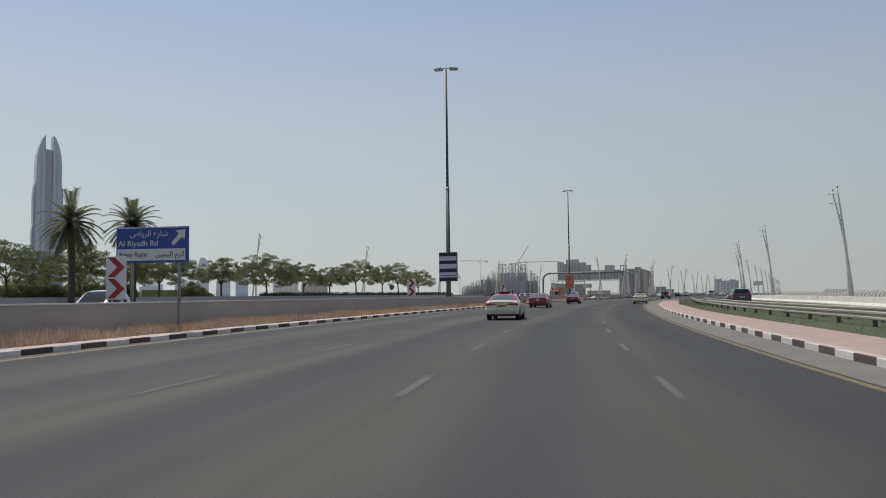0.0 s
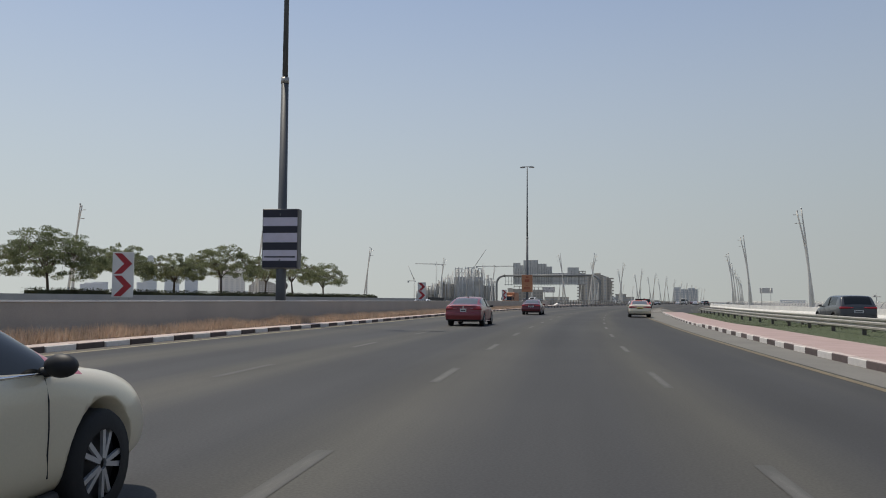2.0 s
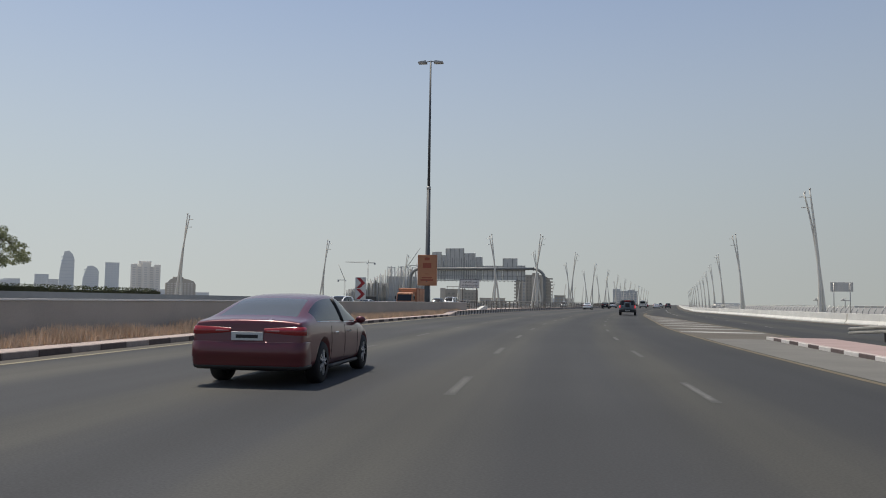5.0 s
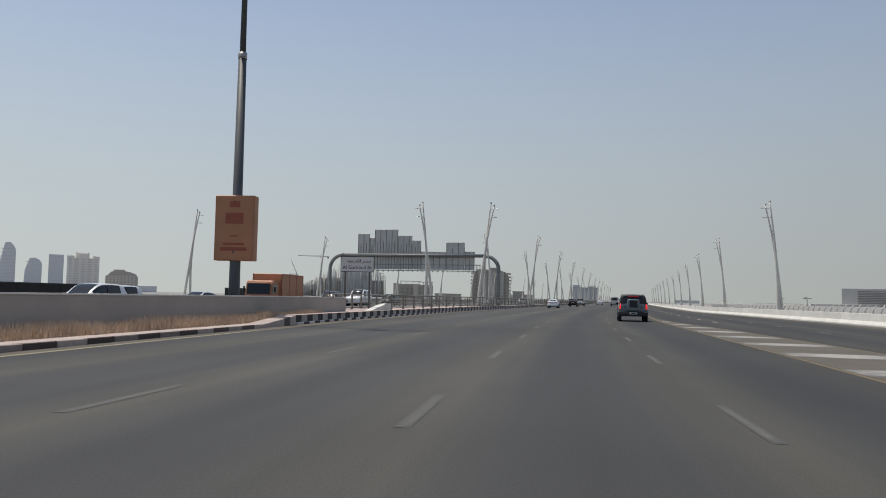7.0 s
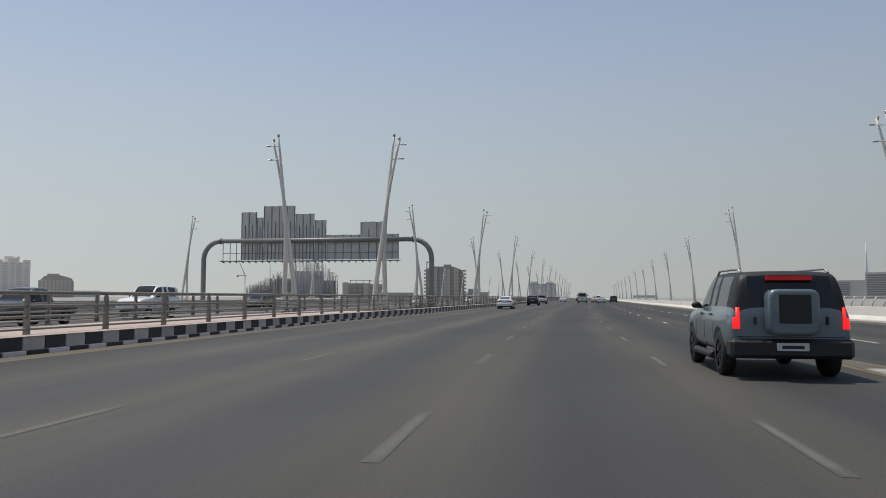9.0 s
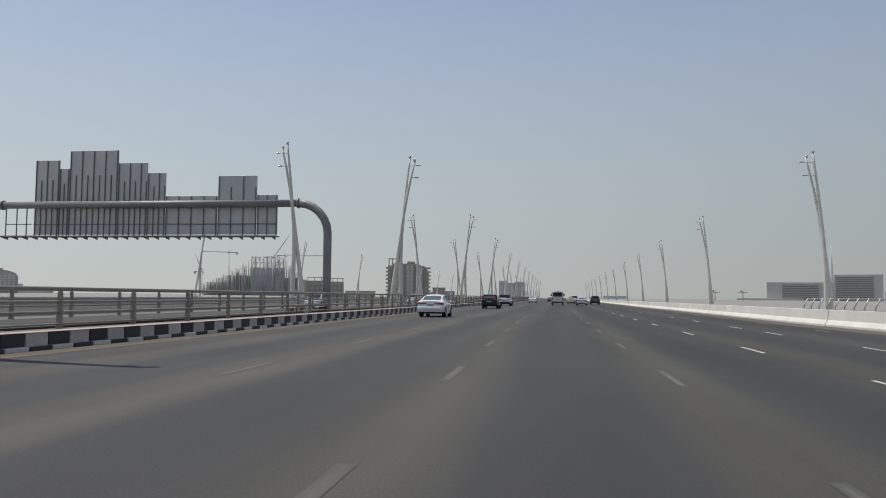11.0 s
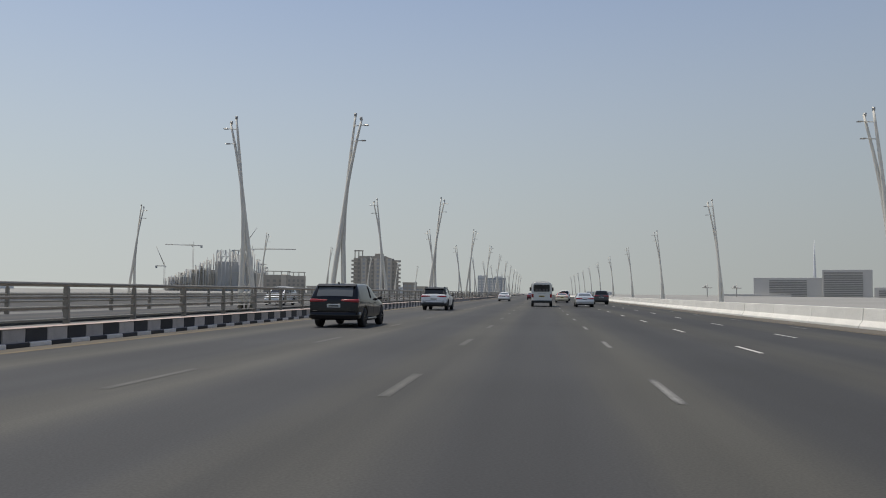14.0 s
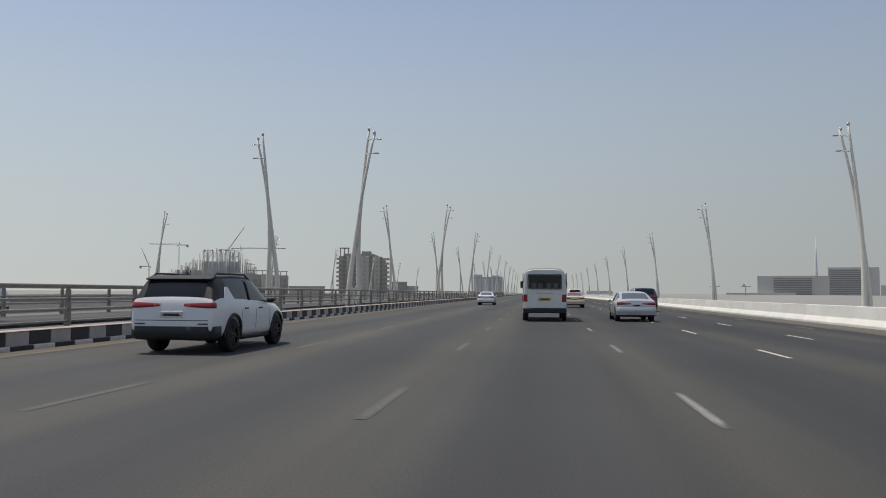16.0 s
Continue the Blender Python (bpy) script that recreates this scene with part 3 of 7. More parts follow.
def name_sign(m):
    ob = thing("bridge_name_sign", m, "white bilingual bridge name sign with black lettering on two posts", "road sign")
    board = part("board", box(fresh(), (-1.14, 0, 2.94), (1.14, 0.05, 3.98), 0.01), SIGN_WHITE, ob)
    for lo, hi in (((-1.14, -0.008, 2.94), (1.14, 0.0, 2.98)), ((-1.14, -0.008, 3.94), (1.14, 0.0, 3.98)), ((-1.14, -0.008, 2.98), (-1.10, 0.0, 3.94)), ((1.10, -0.008, 2.98), (1.14, 0.0, 3.94))):
        part("border", box(fresh(), lo, hi), BLACK, board)
    text_part("Al Garhoud Br", 0.33, pose(0, -0.006, 3.24) @ UPRIGHT, BLACK, board)
    text_part("\uFEA9\uFEEE\uFEEB\uFEAE\uFED8\uFEDF\uFE8D \uFEAE\uFEB4\uFE9F", 0.34, pose(0.1, -0.006, 3.68) @ UPRIGHT, BLACK, board)
    for x in (-0.82, 0.82):
        part("post", box(fresh(), (x - 0.045, 0.05, -0.4), (x + 0.045, 0.13, 3.9), 0.01), POST_BROWN, ob)
    return ob


name_sign(pose(-13.05, 193.5, 0.0, 0, 0, 8))


def back_sign(m):
    ob = thing("sign_board", m, "small grey-green sign board seen from behind on two posts", "road sign")
    part("board", box(fresh(), (-1.05, 0, 2.9), (1.05, 0.05, 3.85), 0.01), SIGN_BACK, ob)
    for x in (-0.75, 0.75):
        part("post", tube(fresh(), [(x, -0.05, -0.3), (x, -0.05, 3.8)], 0.045, 8), GALV, ob)
    return ob


back_sign(pose(26.4, 190.8, 0, 0, 0, 0))


# ---- sign gantry over the far carriageway ----
def gantry():
    ob = thing("sign_gantry", pose(0, 291.7, 0), "grey tubular sign gantry with sign boards seen from behind", "sign gantry")
    x0, x1, zt, r = -53.7, -19.72, 9.42, 2.7
    for x, s in ((x0, 1), (x1, -1)):
        pts = [(x, 0, -0.3), (x, 0, 3), (x, 0, zt - r)]
        pts += [(x + s * r * (1 - math.cos(a)), 0, zt - r + r * math.sin(a)) for a in (radians(k) for k in (15, 30, 45, 60, 75, 90))]
        part("post", tube(fresh(), pts, 0.36, 14), GANTRY_GREY, ob)
        part("flange", tube(fresh(), [(x + s * r - 0.06, 0, zt), (x + s * r + 0.06, 0, zt)], 0.46, 14), GANTRY_GREY, ob)
    part("beam", tube(fresh(), [(x0 + r, 0, zt), (x1 - r, 0, zt)], 0.33, 14), GANTRY_GREY, ob)
    boards = [(-48.1, -45.7, 13.65), (-45.66, -44.7, 12.85), (-44.65, -39.85, 14.5), (-39.8, -36.95, 13.3), (-36.9, -35.15, 12.35), (-35.1, -30.15, 10.2), (-30.1, -26.45, 12.0), (-26.4, -24.5, 10.25)]
    for a, b, top in boards:
        bd = part("sign_board", box(fresh(), (a, 0.42, 6.7), (b, 0.50, top), 0.01), SIGN_BACK, ob)
        n = max(1, round((b - a) / (0.62 if a < -35.5 else 1.25)))
        for i in range(n + 1):
            x = a + 0.08 + (b - a - 0.16) * i / n
            part("rib", box(fresh(), (x - 0.035, 0.33, 6.6), (x + 0.035, 0.415, top - 0.05 - (0.5 * (top - 10.0) if i % 2 and top > 10.5 else 0.0))), SIGN_DARK, bd)
        for z in (7.6,):
            part("rail", box(fresh(), (a, 0.33, z), (b, 0.418, z + 0.09)), GANTRY_GREY, bd)
    part("catwalk", box(fresh(), (-50.8, -0.9, 6.42), (-24.2, 0.28, 6.52)), GANTRY_GREY, ob)
    for i in range(27):
        x = -50.6 + i * 1.0
        part("bracket", closed(prism(fresh(), [(-0.9, 6.42), (0.3, 6.42), (0.3, 6.2)], 0, x - 0.03, x + 0.03)), GANTRY_GREY, ob)
    for x in (-50.7, -49.6, -48.6):
        part("hanger", box(fresh(), (x - 0.04, 0.0, 6.5), (x + 0.04, 0.08, 9.3)), GANTRY_GREY, ob)
    part("hanger_rail", box(fresh(), (-50.7, 0.0, 7.6), (-48.1, 0.06, 7.68)), GANTRY_GREY, ob)
    return ob


gantry()


# ---- trees ----
def leaf_cloud(bm, centre, rx, rz, count, size, rng, flat=0.7):
    for _ in range(count):
        while True:
            p = Vector((rng.uniform(-1, 1), rng.uniform(-1, 1), rng.uniform(-1, 1)))
            if 0.25 < p.length < 1:
                break
        p = Vector((p.x * rx, p.y * rx, p.z * rz)) + centre
        n = Vector((rng.gauss(0, 1), rng.gauss(0, 1), rng.gauss(0, 1) + flat)).normalized()
        u = n.orthogonal().normalized()
        u.rotate(Matrix.Rotation(rng.uniform(0, 6.28), 3, n))
        v = n.cross(u)
        s = size * rng.uniform(0.6, 1.4)
        a = [bm.verts.new(p + s * q) for q in (u, 0.45 * v + 0.1 * u, -u, -0.45 * v + 0.1 * u)]
        bm.faces.new(a)


def acacia(m, height, spread, seed, leaf, density=1.0, label="umbrella-shaped roadside tree with a thin forked trunk"):
    rng = random.Random(seed)
    ob = thing("tree", m, label, "tree", "roadside trees")
    bm = fresh()
    fork = height * rng.uniform(0.30, 0.38)
    lean = rng.uniform(-0.25, 0.25)
    tube(bm, [(0, 0, -0.3), (lean * 0.3, 0.03, fork * 0.5), (lean, 0, fork)], [0.15, 0.12, 0.11], 8)
    # an uneven dome of small clumps, each on its own twig
    clumps = []
    lobes = [(rng.uniform(0, 6.28), rng.uniform(0.75, 1.15)) for _ in range(5)]
    for k in range(int(46 + 62 * density)):
        a, r = rng.uniform(0, 6.28), math.sqrt(rng.random())
        reach = spread * (0.80 + 0.22 * max((math.cos(a - la) ** 3 if math.cos(a - la) > 0 else 0) * ls for la, ls in lobes))
        top = height * (1.0 - 0.42 * r * r) - rng.uniform(0, 0.25)
        low = height * ((0.46 if density < 2 else 0.36) - 0.10 * r) + rng.uniform(-0.1, 0.3)
        z = low + (top - low) * (rng.random() ** 0.75)
        clumps.append(Vector((lean + math.cos(a) * r * reach, math.sin(a) * r * reach, z)))
    limbs = []
    for k in range(8):
        a = 2 * math.pi * k / 8 + rng.uniform(-0.3, 0.3)
        r = spread * rng.uniform(0.35, 0.6)
        tip = Vector((lean + math.cos(a) * r, math.sin(a) * r, height * rng.uniform(0.58, 0.78)))
        mid = Vector((lean + math.cos(a) * r * 0.38, math.sin(a) * r * 0.38, fork + (tip.z - fork) * 0.5))
        tube(bm, [(lean, 0, fork - 0.1), mid, tip], [0.06, 0.04, 0.02], 6)
        limbs += [mid, tip, mid.lerp(tip, 0.5)]
    for c in clumps:
        root = min(limbs, key=lambda q: (q - c).length)
        tube(bm, [root, root.lerp(c, 0.5) + Vector((0, 0, 0.08)), c], [0.022, 0.014, 0.006], 4, caps=False)
    part("trunk", bm, BARK, ob)
    bm = fresh()
    for c in clumps:
        leaf_cloud(bm, c, rng.uniform(0.38, 0.68) * spread / 4.2, rng.uniform(0.20, 0.36), int(70 + 34 * density), 0.085, rng)
    part("crown", bm, leaf, ob)
    return ob


TREES = [(-36.5, 85.0, 6.0, 3.4, 1.2, LEAF), (-37.0, 95.8, 6.9, 5.2, 2.4, LEAF_DARK), (-36.5, 104.5, 6.0, 3.6, 1.2, LEAF), (-37.2, 113.3, 5.3, 3.6, 1.3, LEAF), (-36.8, 121.4, 7.2, 4.6, 1.7, LEAF),
         (-36.7, 130.7, 6.2, 3.2, 0.7, LEAF), (-36.7, 137.5, 7.0, 4.8, 1.3, LEAF), (-36.5, 145.8, 5.7, 4.3, 1.1, LEAF), (-38.0, 75.2, 6.6, 5.0, 2.6, LEAF_DARK), (-41.0, 66.0, 7.0, 4.8, 2.4, LEAF_DARK), (-40.0, 56.0, 6.6, 4.6, 2.0, LEAF_DARK),
         (-35.0, 44.0, 6.6, 4.6, 2.0, LEAF_DARK)]
for i, (x, y, h, s, d, lf) in enumerate(TREES):
    acacia(pose(x, y, 1.2, 0, 0, 40 * i), h, s, 100 + i, lf, d,
           "dense dark green roadside tree above the wall" if lf is LEAF_DARK else "sparse umbrella-shaped roadside tree with a thin forked trunk")


def palm(m, height, seed):
    rng = random.Random(seed)
    ob = thing("date_palm", m, "date palm with a rough trunk and drooping grey-green fronds", "palm tree", "palms")
    bm = fresh()
    n = 16
    tube(bm, [(0.1 * math.sin(i * 0.3), 0, -0.3 + (height + 0.3) * i / n) for i in range(n + 1)], [0.30 + (0.04 if i % 2 else 0) - 0.05 * i / n for i in range(n + 1)], 10)
    part("trunk", bm, BARK, ob)
    top = Vector((0.1 * math.sin(n * 0.3), 0, height))
    for k in range(62):
        a = 2.4 * k + rng.uniform(-0.2, 0.2)
        up = 1.4 - 2.3 * k / 62 + rng.uniform(-0.1, 0.1)
        length = rng.uniform(2.9, 3.7)
        bm = fresh()
        pts, d = [top.copy()], Vector((math.cos(a) * math.cos(up), math.sin(a) * math.cos(up), math.sin(up)))
        for _ in range(9):
            pts.append(pts[-1] + d * length / 9)
            d = (d + Vector((0, 0, -0.16))).normalized()
        tube(bm, pts, [0.035 - 0.003 * i for i in range(10)], 4)
        for i in range(1, 10):
            t = (pts[i] - pts[i - 1]).normalized()
            side = t.cross(Vector((0, 0, 1))).normalized()
            for s in (-1, 1):
                for f in (0.0, 0.2, 0.4, 0.6, 0.8):
                    p = pts[i - 1].lerp(pts[i], f)
                    tip = p + (side * s * 0.8 + t * 0.7 + Vector((0, 0, -0.22))).normalized() * (0.72 - 0.04 * abs(i - 4)) * rng.uniform(0.8, 1.1)
                    w = t * 0.042
                    bm.faces.new([bm.verts.new(q) for q in (p - w, p + w, tip)])
        part("frond", bm, PALM_LEAF, ob)
    return ob


palm(pose(-28.0, 53.5, 0.8), 7.6, 1)
palm(pose(-29.5, 62.5, 0.8), 8.2, 2)


def hedge(name, x_of, y0, y1, z0, z1, w, seed, label):
    rng = random.Random(seed)
    bm = fresh()
    ys = ys_between(y0, y1, 1.5)
    rows = []
    for y in ys:
        h = z1 - 0.35 + rng.uniform(-0.12, 0.12)
        rows.append([bm.verts.new((x_of(y) + dx, y, z)) for dx, z in ((w * 0.42, z0), (w * 0.4, h), (-w * 0.4, h), (-w * 0.42, z0))])
    for a, b in zip(rows, rows[1:]):
        for i in range(3):
            bm.faces.new((a[i], a[i + 1], b[i + 1], b[i]))
    for y in np.arange(y0, y1, 0.55):
        leaf_cloud(bm, Vector((x_of(y) + rng.uniform(-0.3, 0.3) * w, y, z1 - 0.35)), 0.7, 0.34, 70, 0.09, rng)
    return tagged(part(name, bm, HEDGE_LEAF), label, "hedge", kind="stuff")


hedge("hedge", lambda y: FAR_X(y) - 1.6, 92, 172, 0.3, 2.25, 1.6, 5, "clipped dark green hedge behind the far road wall")


def bush(m, rx, h, seed, label):
    rng = random.Random(seed)
    ob = thing("bush", m, label, "bush", "bushes")
    bm = fresh()
    for k in range(6):
        a = rng.uniform(0, 6.28)
        tube(bm, [(0, 0, -0.2), (math.cos(a) * rx * 0.3, math.sin(a) * rx * 0.3, h * 0.5), (math.cos(a) * rx * 0.5, math.sin(a) * rx * 0.5, h * 0.8)], [0.06, 0.04, 0.015], 5)
    part("stem", bm, BARK, ob)
    bm = fresh()
    for _ in range(int(45 * rx * rx ** 0.5)):
        a, r = rng.uniform(0, 6.28), math.sqrt(rng.random())
        z = h * (0.1 + 0.82 * rng.random() * math.sqrt(1 - 0.75 * r * r))
        leaf_cloud(bm, Vector((math.cos(a) * r * rx, math.sin(a) * r * rx, z)), 0.42, 0.36, 110, 0.085, rng)
    part("crown", bm, LEAF_DARK, ob)
    return ob


BUSHES = ((-44, 46.2, 2.6, 3.2), (-45, 51.5, 2.4, 2.7), (-44, 55.5, 2.2, 2.4), (-46, 61.5, 2.6, 3.0), (-44, 64.5, 2.0, 2.2), (-46, 71.0, 2.4, 2.9), (-45, 76.5, 1.8, 2.2))
bush(pose(-38.0, 81.2, 1.15), 1.55, 2.55, 31, "dense dark green bush behind the far wall")
bush(pose(-40.0, 70.2, 1.15), 1.9, 2.3, 32, "dense dark green bush behind the far wall")
bush(pose(-40.5, 86.0, 1.15), 1.3, 1.2, 33, "low pale dusty bush behind the far wall")


def hoarding(y0, y1):
    ob = thing("hoarding", Matrix(), "lime green sheet hoarding behind the roadside trees", "hoarding")
    n = 5
    for i in range(n):
        a, c = y0 + (y1 - y0) * i / n, y0 + (y1 - y0) * (i + 1) / n
        part("panel", box(fresh(), (-39.6, a + 0.01, 1.2), (-39.55, c - 0.01, 2.5), 0.004), LIME, ob)
        part("post", tube(fresh(), [(-39.65, a, 1.0), (-39.65, a, 2.5)], 0.03, 6), GALV, ob)
    return ob


hoarding(74.0, 81.5)
for x, y, rx, h in BUSHES:
    bush(pose(x, y, 1.1), rx, h, int(x * 7 + y), "tall dense olive green shrubs behind the palms")
for y0, y1, x, z in ((187.2, 195.6, -36.0, 1.76), (217.8, 222.4, -36.0, 1.86)):
    ob = thing("low_screen", Matrix(), "long low dark screen beside the far carriageway", "screen", "low dark screens")
    n = max(2, round((y1 - y0) / 2.0))
    for i in range(n):
        a, c = y0 + (y1 - y0) * i / n, y0 + (y1 - y0) * (i + 1) / n
        part("panel", box(fresh(), (x - 0.06, a + 0.008, 0.0), (x + 0.06, c - 0.008, z), 0.01), BLACK, ob)
    part("cap_rail", box(fresh(), (x - 0.09, y0, z + 0.003), (x + 0.09, y1, z + 0.06), 0.01), BLACK, ob)


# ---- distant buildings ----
# distance haze is put into the base colours of all these facades
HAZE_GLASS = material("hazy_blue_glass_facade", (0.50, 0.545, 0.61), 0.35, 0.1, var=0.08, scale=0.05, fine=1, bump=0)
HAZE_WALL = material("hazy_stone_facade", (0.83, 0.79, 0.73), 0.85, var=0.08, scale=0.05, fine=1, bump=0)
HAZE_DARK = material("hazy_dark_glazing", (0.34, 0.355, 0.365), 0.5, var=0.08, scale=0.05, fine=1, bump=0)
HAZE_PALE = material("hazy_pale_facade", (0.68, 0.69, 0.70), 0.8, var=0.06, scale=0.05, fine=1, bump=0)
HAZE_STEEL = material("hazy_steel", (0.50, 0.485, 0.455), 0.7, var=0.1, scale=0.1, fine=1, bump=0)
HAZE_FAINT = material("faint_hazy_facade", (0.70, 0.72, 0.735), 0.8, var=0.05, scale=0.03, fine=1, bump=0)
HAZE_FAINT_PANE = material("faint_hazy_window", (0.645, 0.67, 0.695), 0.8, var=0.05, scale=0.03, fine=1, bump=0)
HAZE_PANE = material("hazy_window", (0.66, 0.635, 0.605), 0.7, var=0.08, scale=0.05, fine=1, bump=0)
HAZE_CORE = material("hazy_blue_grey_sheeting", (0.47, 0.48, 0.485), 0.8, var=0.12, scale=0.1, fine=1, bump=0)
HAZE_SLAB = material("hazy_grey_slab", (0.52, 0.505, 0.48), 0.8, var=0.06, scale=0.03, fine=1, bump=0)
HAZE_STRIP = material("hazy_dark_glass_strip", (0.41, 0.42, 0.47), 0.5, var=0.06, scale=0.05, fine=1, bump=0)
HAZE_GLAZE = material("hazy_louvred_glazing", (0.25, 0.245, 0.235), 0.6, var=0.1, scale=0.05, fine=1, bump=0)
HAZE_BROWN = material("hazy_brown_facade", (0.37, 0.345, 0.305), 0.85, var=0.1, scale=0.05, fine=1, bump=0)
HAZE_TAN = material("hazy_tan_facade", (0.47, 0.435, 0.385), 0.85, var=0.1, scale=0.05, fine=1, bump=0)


def facing(x, y):
    """Turn so that local -y looks back towards the road."""
    return math.degrees(math.atan2(-(x - 5), y - 200))


def block_building(x, y, w, top, depth, wall, pane, storeys, bays, label, turn=0.0, crown=None, name="apartment_building", slot=0.62):
    ob = thing(name, pose(x, y, 0, 0, 0, facing(x, y) + turn), label, "building")
    part("wall", box(fresh(), (-w / 2, 0, -0.5), (w / 2, depth, top), 0.2), wall, ob)
    sh, bw = (top - 2) / storeys, w / bays
    me = None
    for i in range(storeys):
        for j in range(bays):
            if me is None:
                win = part("window", box(fresh(), (-bw * slot / 2, -0.25, 0), (bw * slot / 2, 0.3, sh * 0.55)), pane, ob)
                me = win.data
            else:
                win = new("window", me)
                win.parent = ob
            win.location = (-w / 2 + bw * (j + 0.5), 0, 1.5 + sh * i + sh * 0.2)
    part("parapet", box(fresh(), (-w / 2 - 0.3, -0.3, top), (w / 2 + 0.3, depth + 0.3, top + 0.9)), wall, ob)
    if crown:
        for a, b, h in crown:
            part("roof_block", box(fresh(), (a * w, depth * 0.2, top + 0.9), (b * w, depth * 0.8, top + h), 0.2), wall, ob)
    return ob


def twin_tower():
    x, y = -776, 668
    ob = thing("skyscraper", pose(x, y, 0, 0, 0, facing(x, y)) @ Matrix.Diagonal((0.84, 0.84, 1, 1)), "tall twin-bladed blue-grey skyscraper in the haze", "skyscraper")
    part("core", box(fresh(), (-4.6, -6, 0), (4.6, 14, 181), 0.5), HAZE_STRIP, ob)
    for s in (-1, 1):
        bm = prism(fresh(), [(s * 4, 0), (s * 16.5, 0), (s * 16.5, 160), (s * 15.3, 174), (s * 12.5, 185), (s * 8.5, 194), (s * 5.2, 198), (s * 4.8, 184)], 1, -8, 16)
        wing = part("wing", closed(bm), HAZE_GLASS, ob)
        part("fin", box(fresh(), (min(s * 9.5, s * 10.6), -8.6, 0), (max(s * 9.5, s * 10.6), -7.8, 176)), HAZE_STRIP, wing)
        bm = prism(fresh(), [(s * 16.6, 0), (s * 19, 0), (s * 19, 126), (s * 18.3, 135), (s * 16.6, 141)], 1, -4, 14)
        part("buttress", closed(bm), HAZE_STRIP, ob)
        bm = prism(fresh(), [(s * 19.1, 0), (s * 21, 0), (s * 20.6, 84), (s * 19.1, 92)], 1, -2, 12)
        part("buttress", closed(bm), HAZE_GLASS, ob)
    return ob


twin_tower()


def sail_tower(x, y, w, top, mat, label):
    ob = thing("tower", pose(x, y, 0, 0, 0, facing(x, y)), label, "tower")
    bm = prism(fresh(), [(-w / 2, 0), (w / 2, 0), (w / 2, top * 0.8), (w * 0.36, top * 0.93), (w * 0.1, top), (-w * 0.2, top * 0.98), (-w * 0.45, top * 0.6)], 1, -w * 0.3, w * 0.5)
    part("shaft", closed(bm), mat, ob)
    for k in range(12):
        part("floor_band", box(fresh(), (-w * 0.4, -w * 0.3 - 0.3, 3 + k * top * 0.075), (w * 0.47, -w * 0.3 + 0.2, 3 + k * top * 0.075 + top * 0.02)), HAZE_FAINT_PANE, ob)
    return ob


# farthest towers: haze painted in, almost up to the tone of the sky
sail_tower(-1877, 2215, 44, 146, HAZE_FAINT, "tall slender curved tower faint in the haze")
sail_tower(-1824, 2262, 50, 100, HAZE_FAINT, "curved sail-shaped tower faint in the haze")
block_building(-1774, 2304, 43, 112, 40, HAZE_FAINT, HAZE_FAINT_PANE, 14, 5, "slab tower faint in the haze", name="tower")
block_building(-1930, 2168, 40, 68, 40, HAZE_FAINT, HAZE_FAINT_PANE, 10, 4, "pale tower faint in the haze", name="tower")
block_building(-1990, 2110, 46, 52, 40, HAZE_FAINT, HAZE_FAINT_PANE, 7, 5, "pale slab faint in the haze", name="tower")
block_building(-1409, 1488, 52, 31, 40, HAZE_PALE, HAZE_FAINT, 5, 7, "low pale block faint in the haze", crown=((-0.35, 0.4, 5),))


def stone_tower():
    x, y = -752, 1117
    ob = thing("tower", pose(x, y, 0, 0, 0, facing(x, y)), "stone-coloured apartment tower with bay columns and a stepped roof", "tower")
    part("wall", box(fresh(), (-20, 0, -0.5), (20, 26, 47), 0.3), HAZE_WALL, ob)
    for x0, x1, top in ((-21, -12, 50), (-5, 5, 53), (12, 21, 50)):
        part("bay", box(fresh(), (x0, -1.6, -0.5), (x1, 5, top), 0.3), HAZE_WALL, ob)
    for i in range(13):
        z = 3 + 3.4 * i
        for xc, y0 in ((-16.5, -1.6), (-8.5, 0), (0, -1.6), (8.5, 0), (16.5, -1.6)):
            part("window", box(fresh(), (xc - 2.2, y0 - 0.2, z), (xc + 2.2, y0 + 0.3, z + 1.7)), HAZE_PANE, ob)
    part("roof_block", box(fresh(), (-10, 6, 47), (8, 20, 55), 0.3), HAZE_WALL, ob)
    part("roof_block", box(fresh(), (-18, 8, 47), (-11, 18, 51), 0.3), HAZE_WALL, ob)
    return ob


stone_tower()


def round_block():
    x, y = -750, 1203
    ob = thing("apartment_building", pose(x, y, 0, 0, 0, facing(x, y)), "tan apartment block with a rounded roofline", "building")
    bm = prism(fresh(), [(-23, -0.5), (23, -0.5), (23, 22), (20, 27), (12, 30), (2, 32), (-10, 31.5), (-16, 30), (-20, 25), (-23, 24)], 1, 0, 26)
    part("wall", closed(bm), HAZE_TAN, ob)
    for i in range(7):
        z = 2.5 + 3.3 * i
        for k in range(8):
            part("window", box(fresh(), (-20 + k * 5.1, -0.2, z), (-17 + k * 5.1, 0.3, z + 1.7)), HAZE_PANE, ob)
    part("roof_block", box(fresh(), (-12, 6, 31), (4, 18, 34), 0.3), HAZE_TAN, ob)
    return ob


round_block()
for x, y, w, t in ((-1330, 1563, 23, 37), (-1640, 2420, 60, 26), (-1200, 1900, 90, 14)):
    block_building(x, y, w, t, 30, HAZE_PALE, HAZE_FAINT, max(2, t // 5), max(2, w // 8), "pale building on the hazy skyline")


SITE_X, SITE_Y = -446, 1404


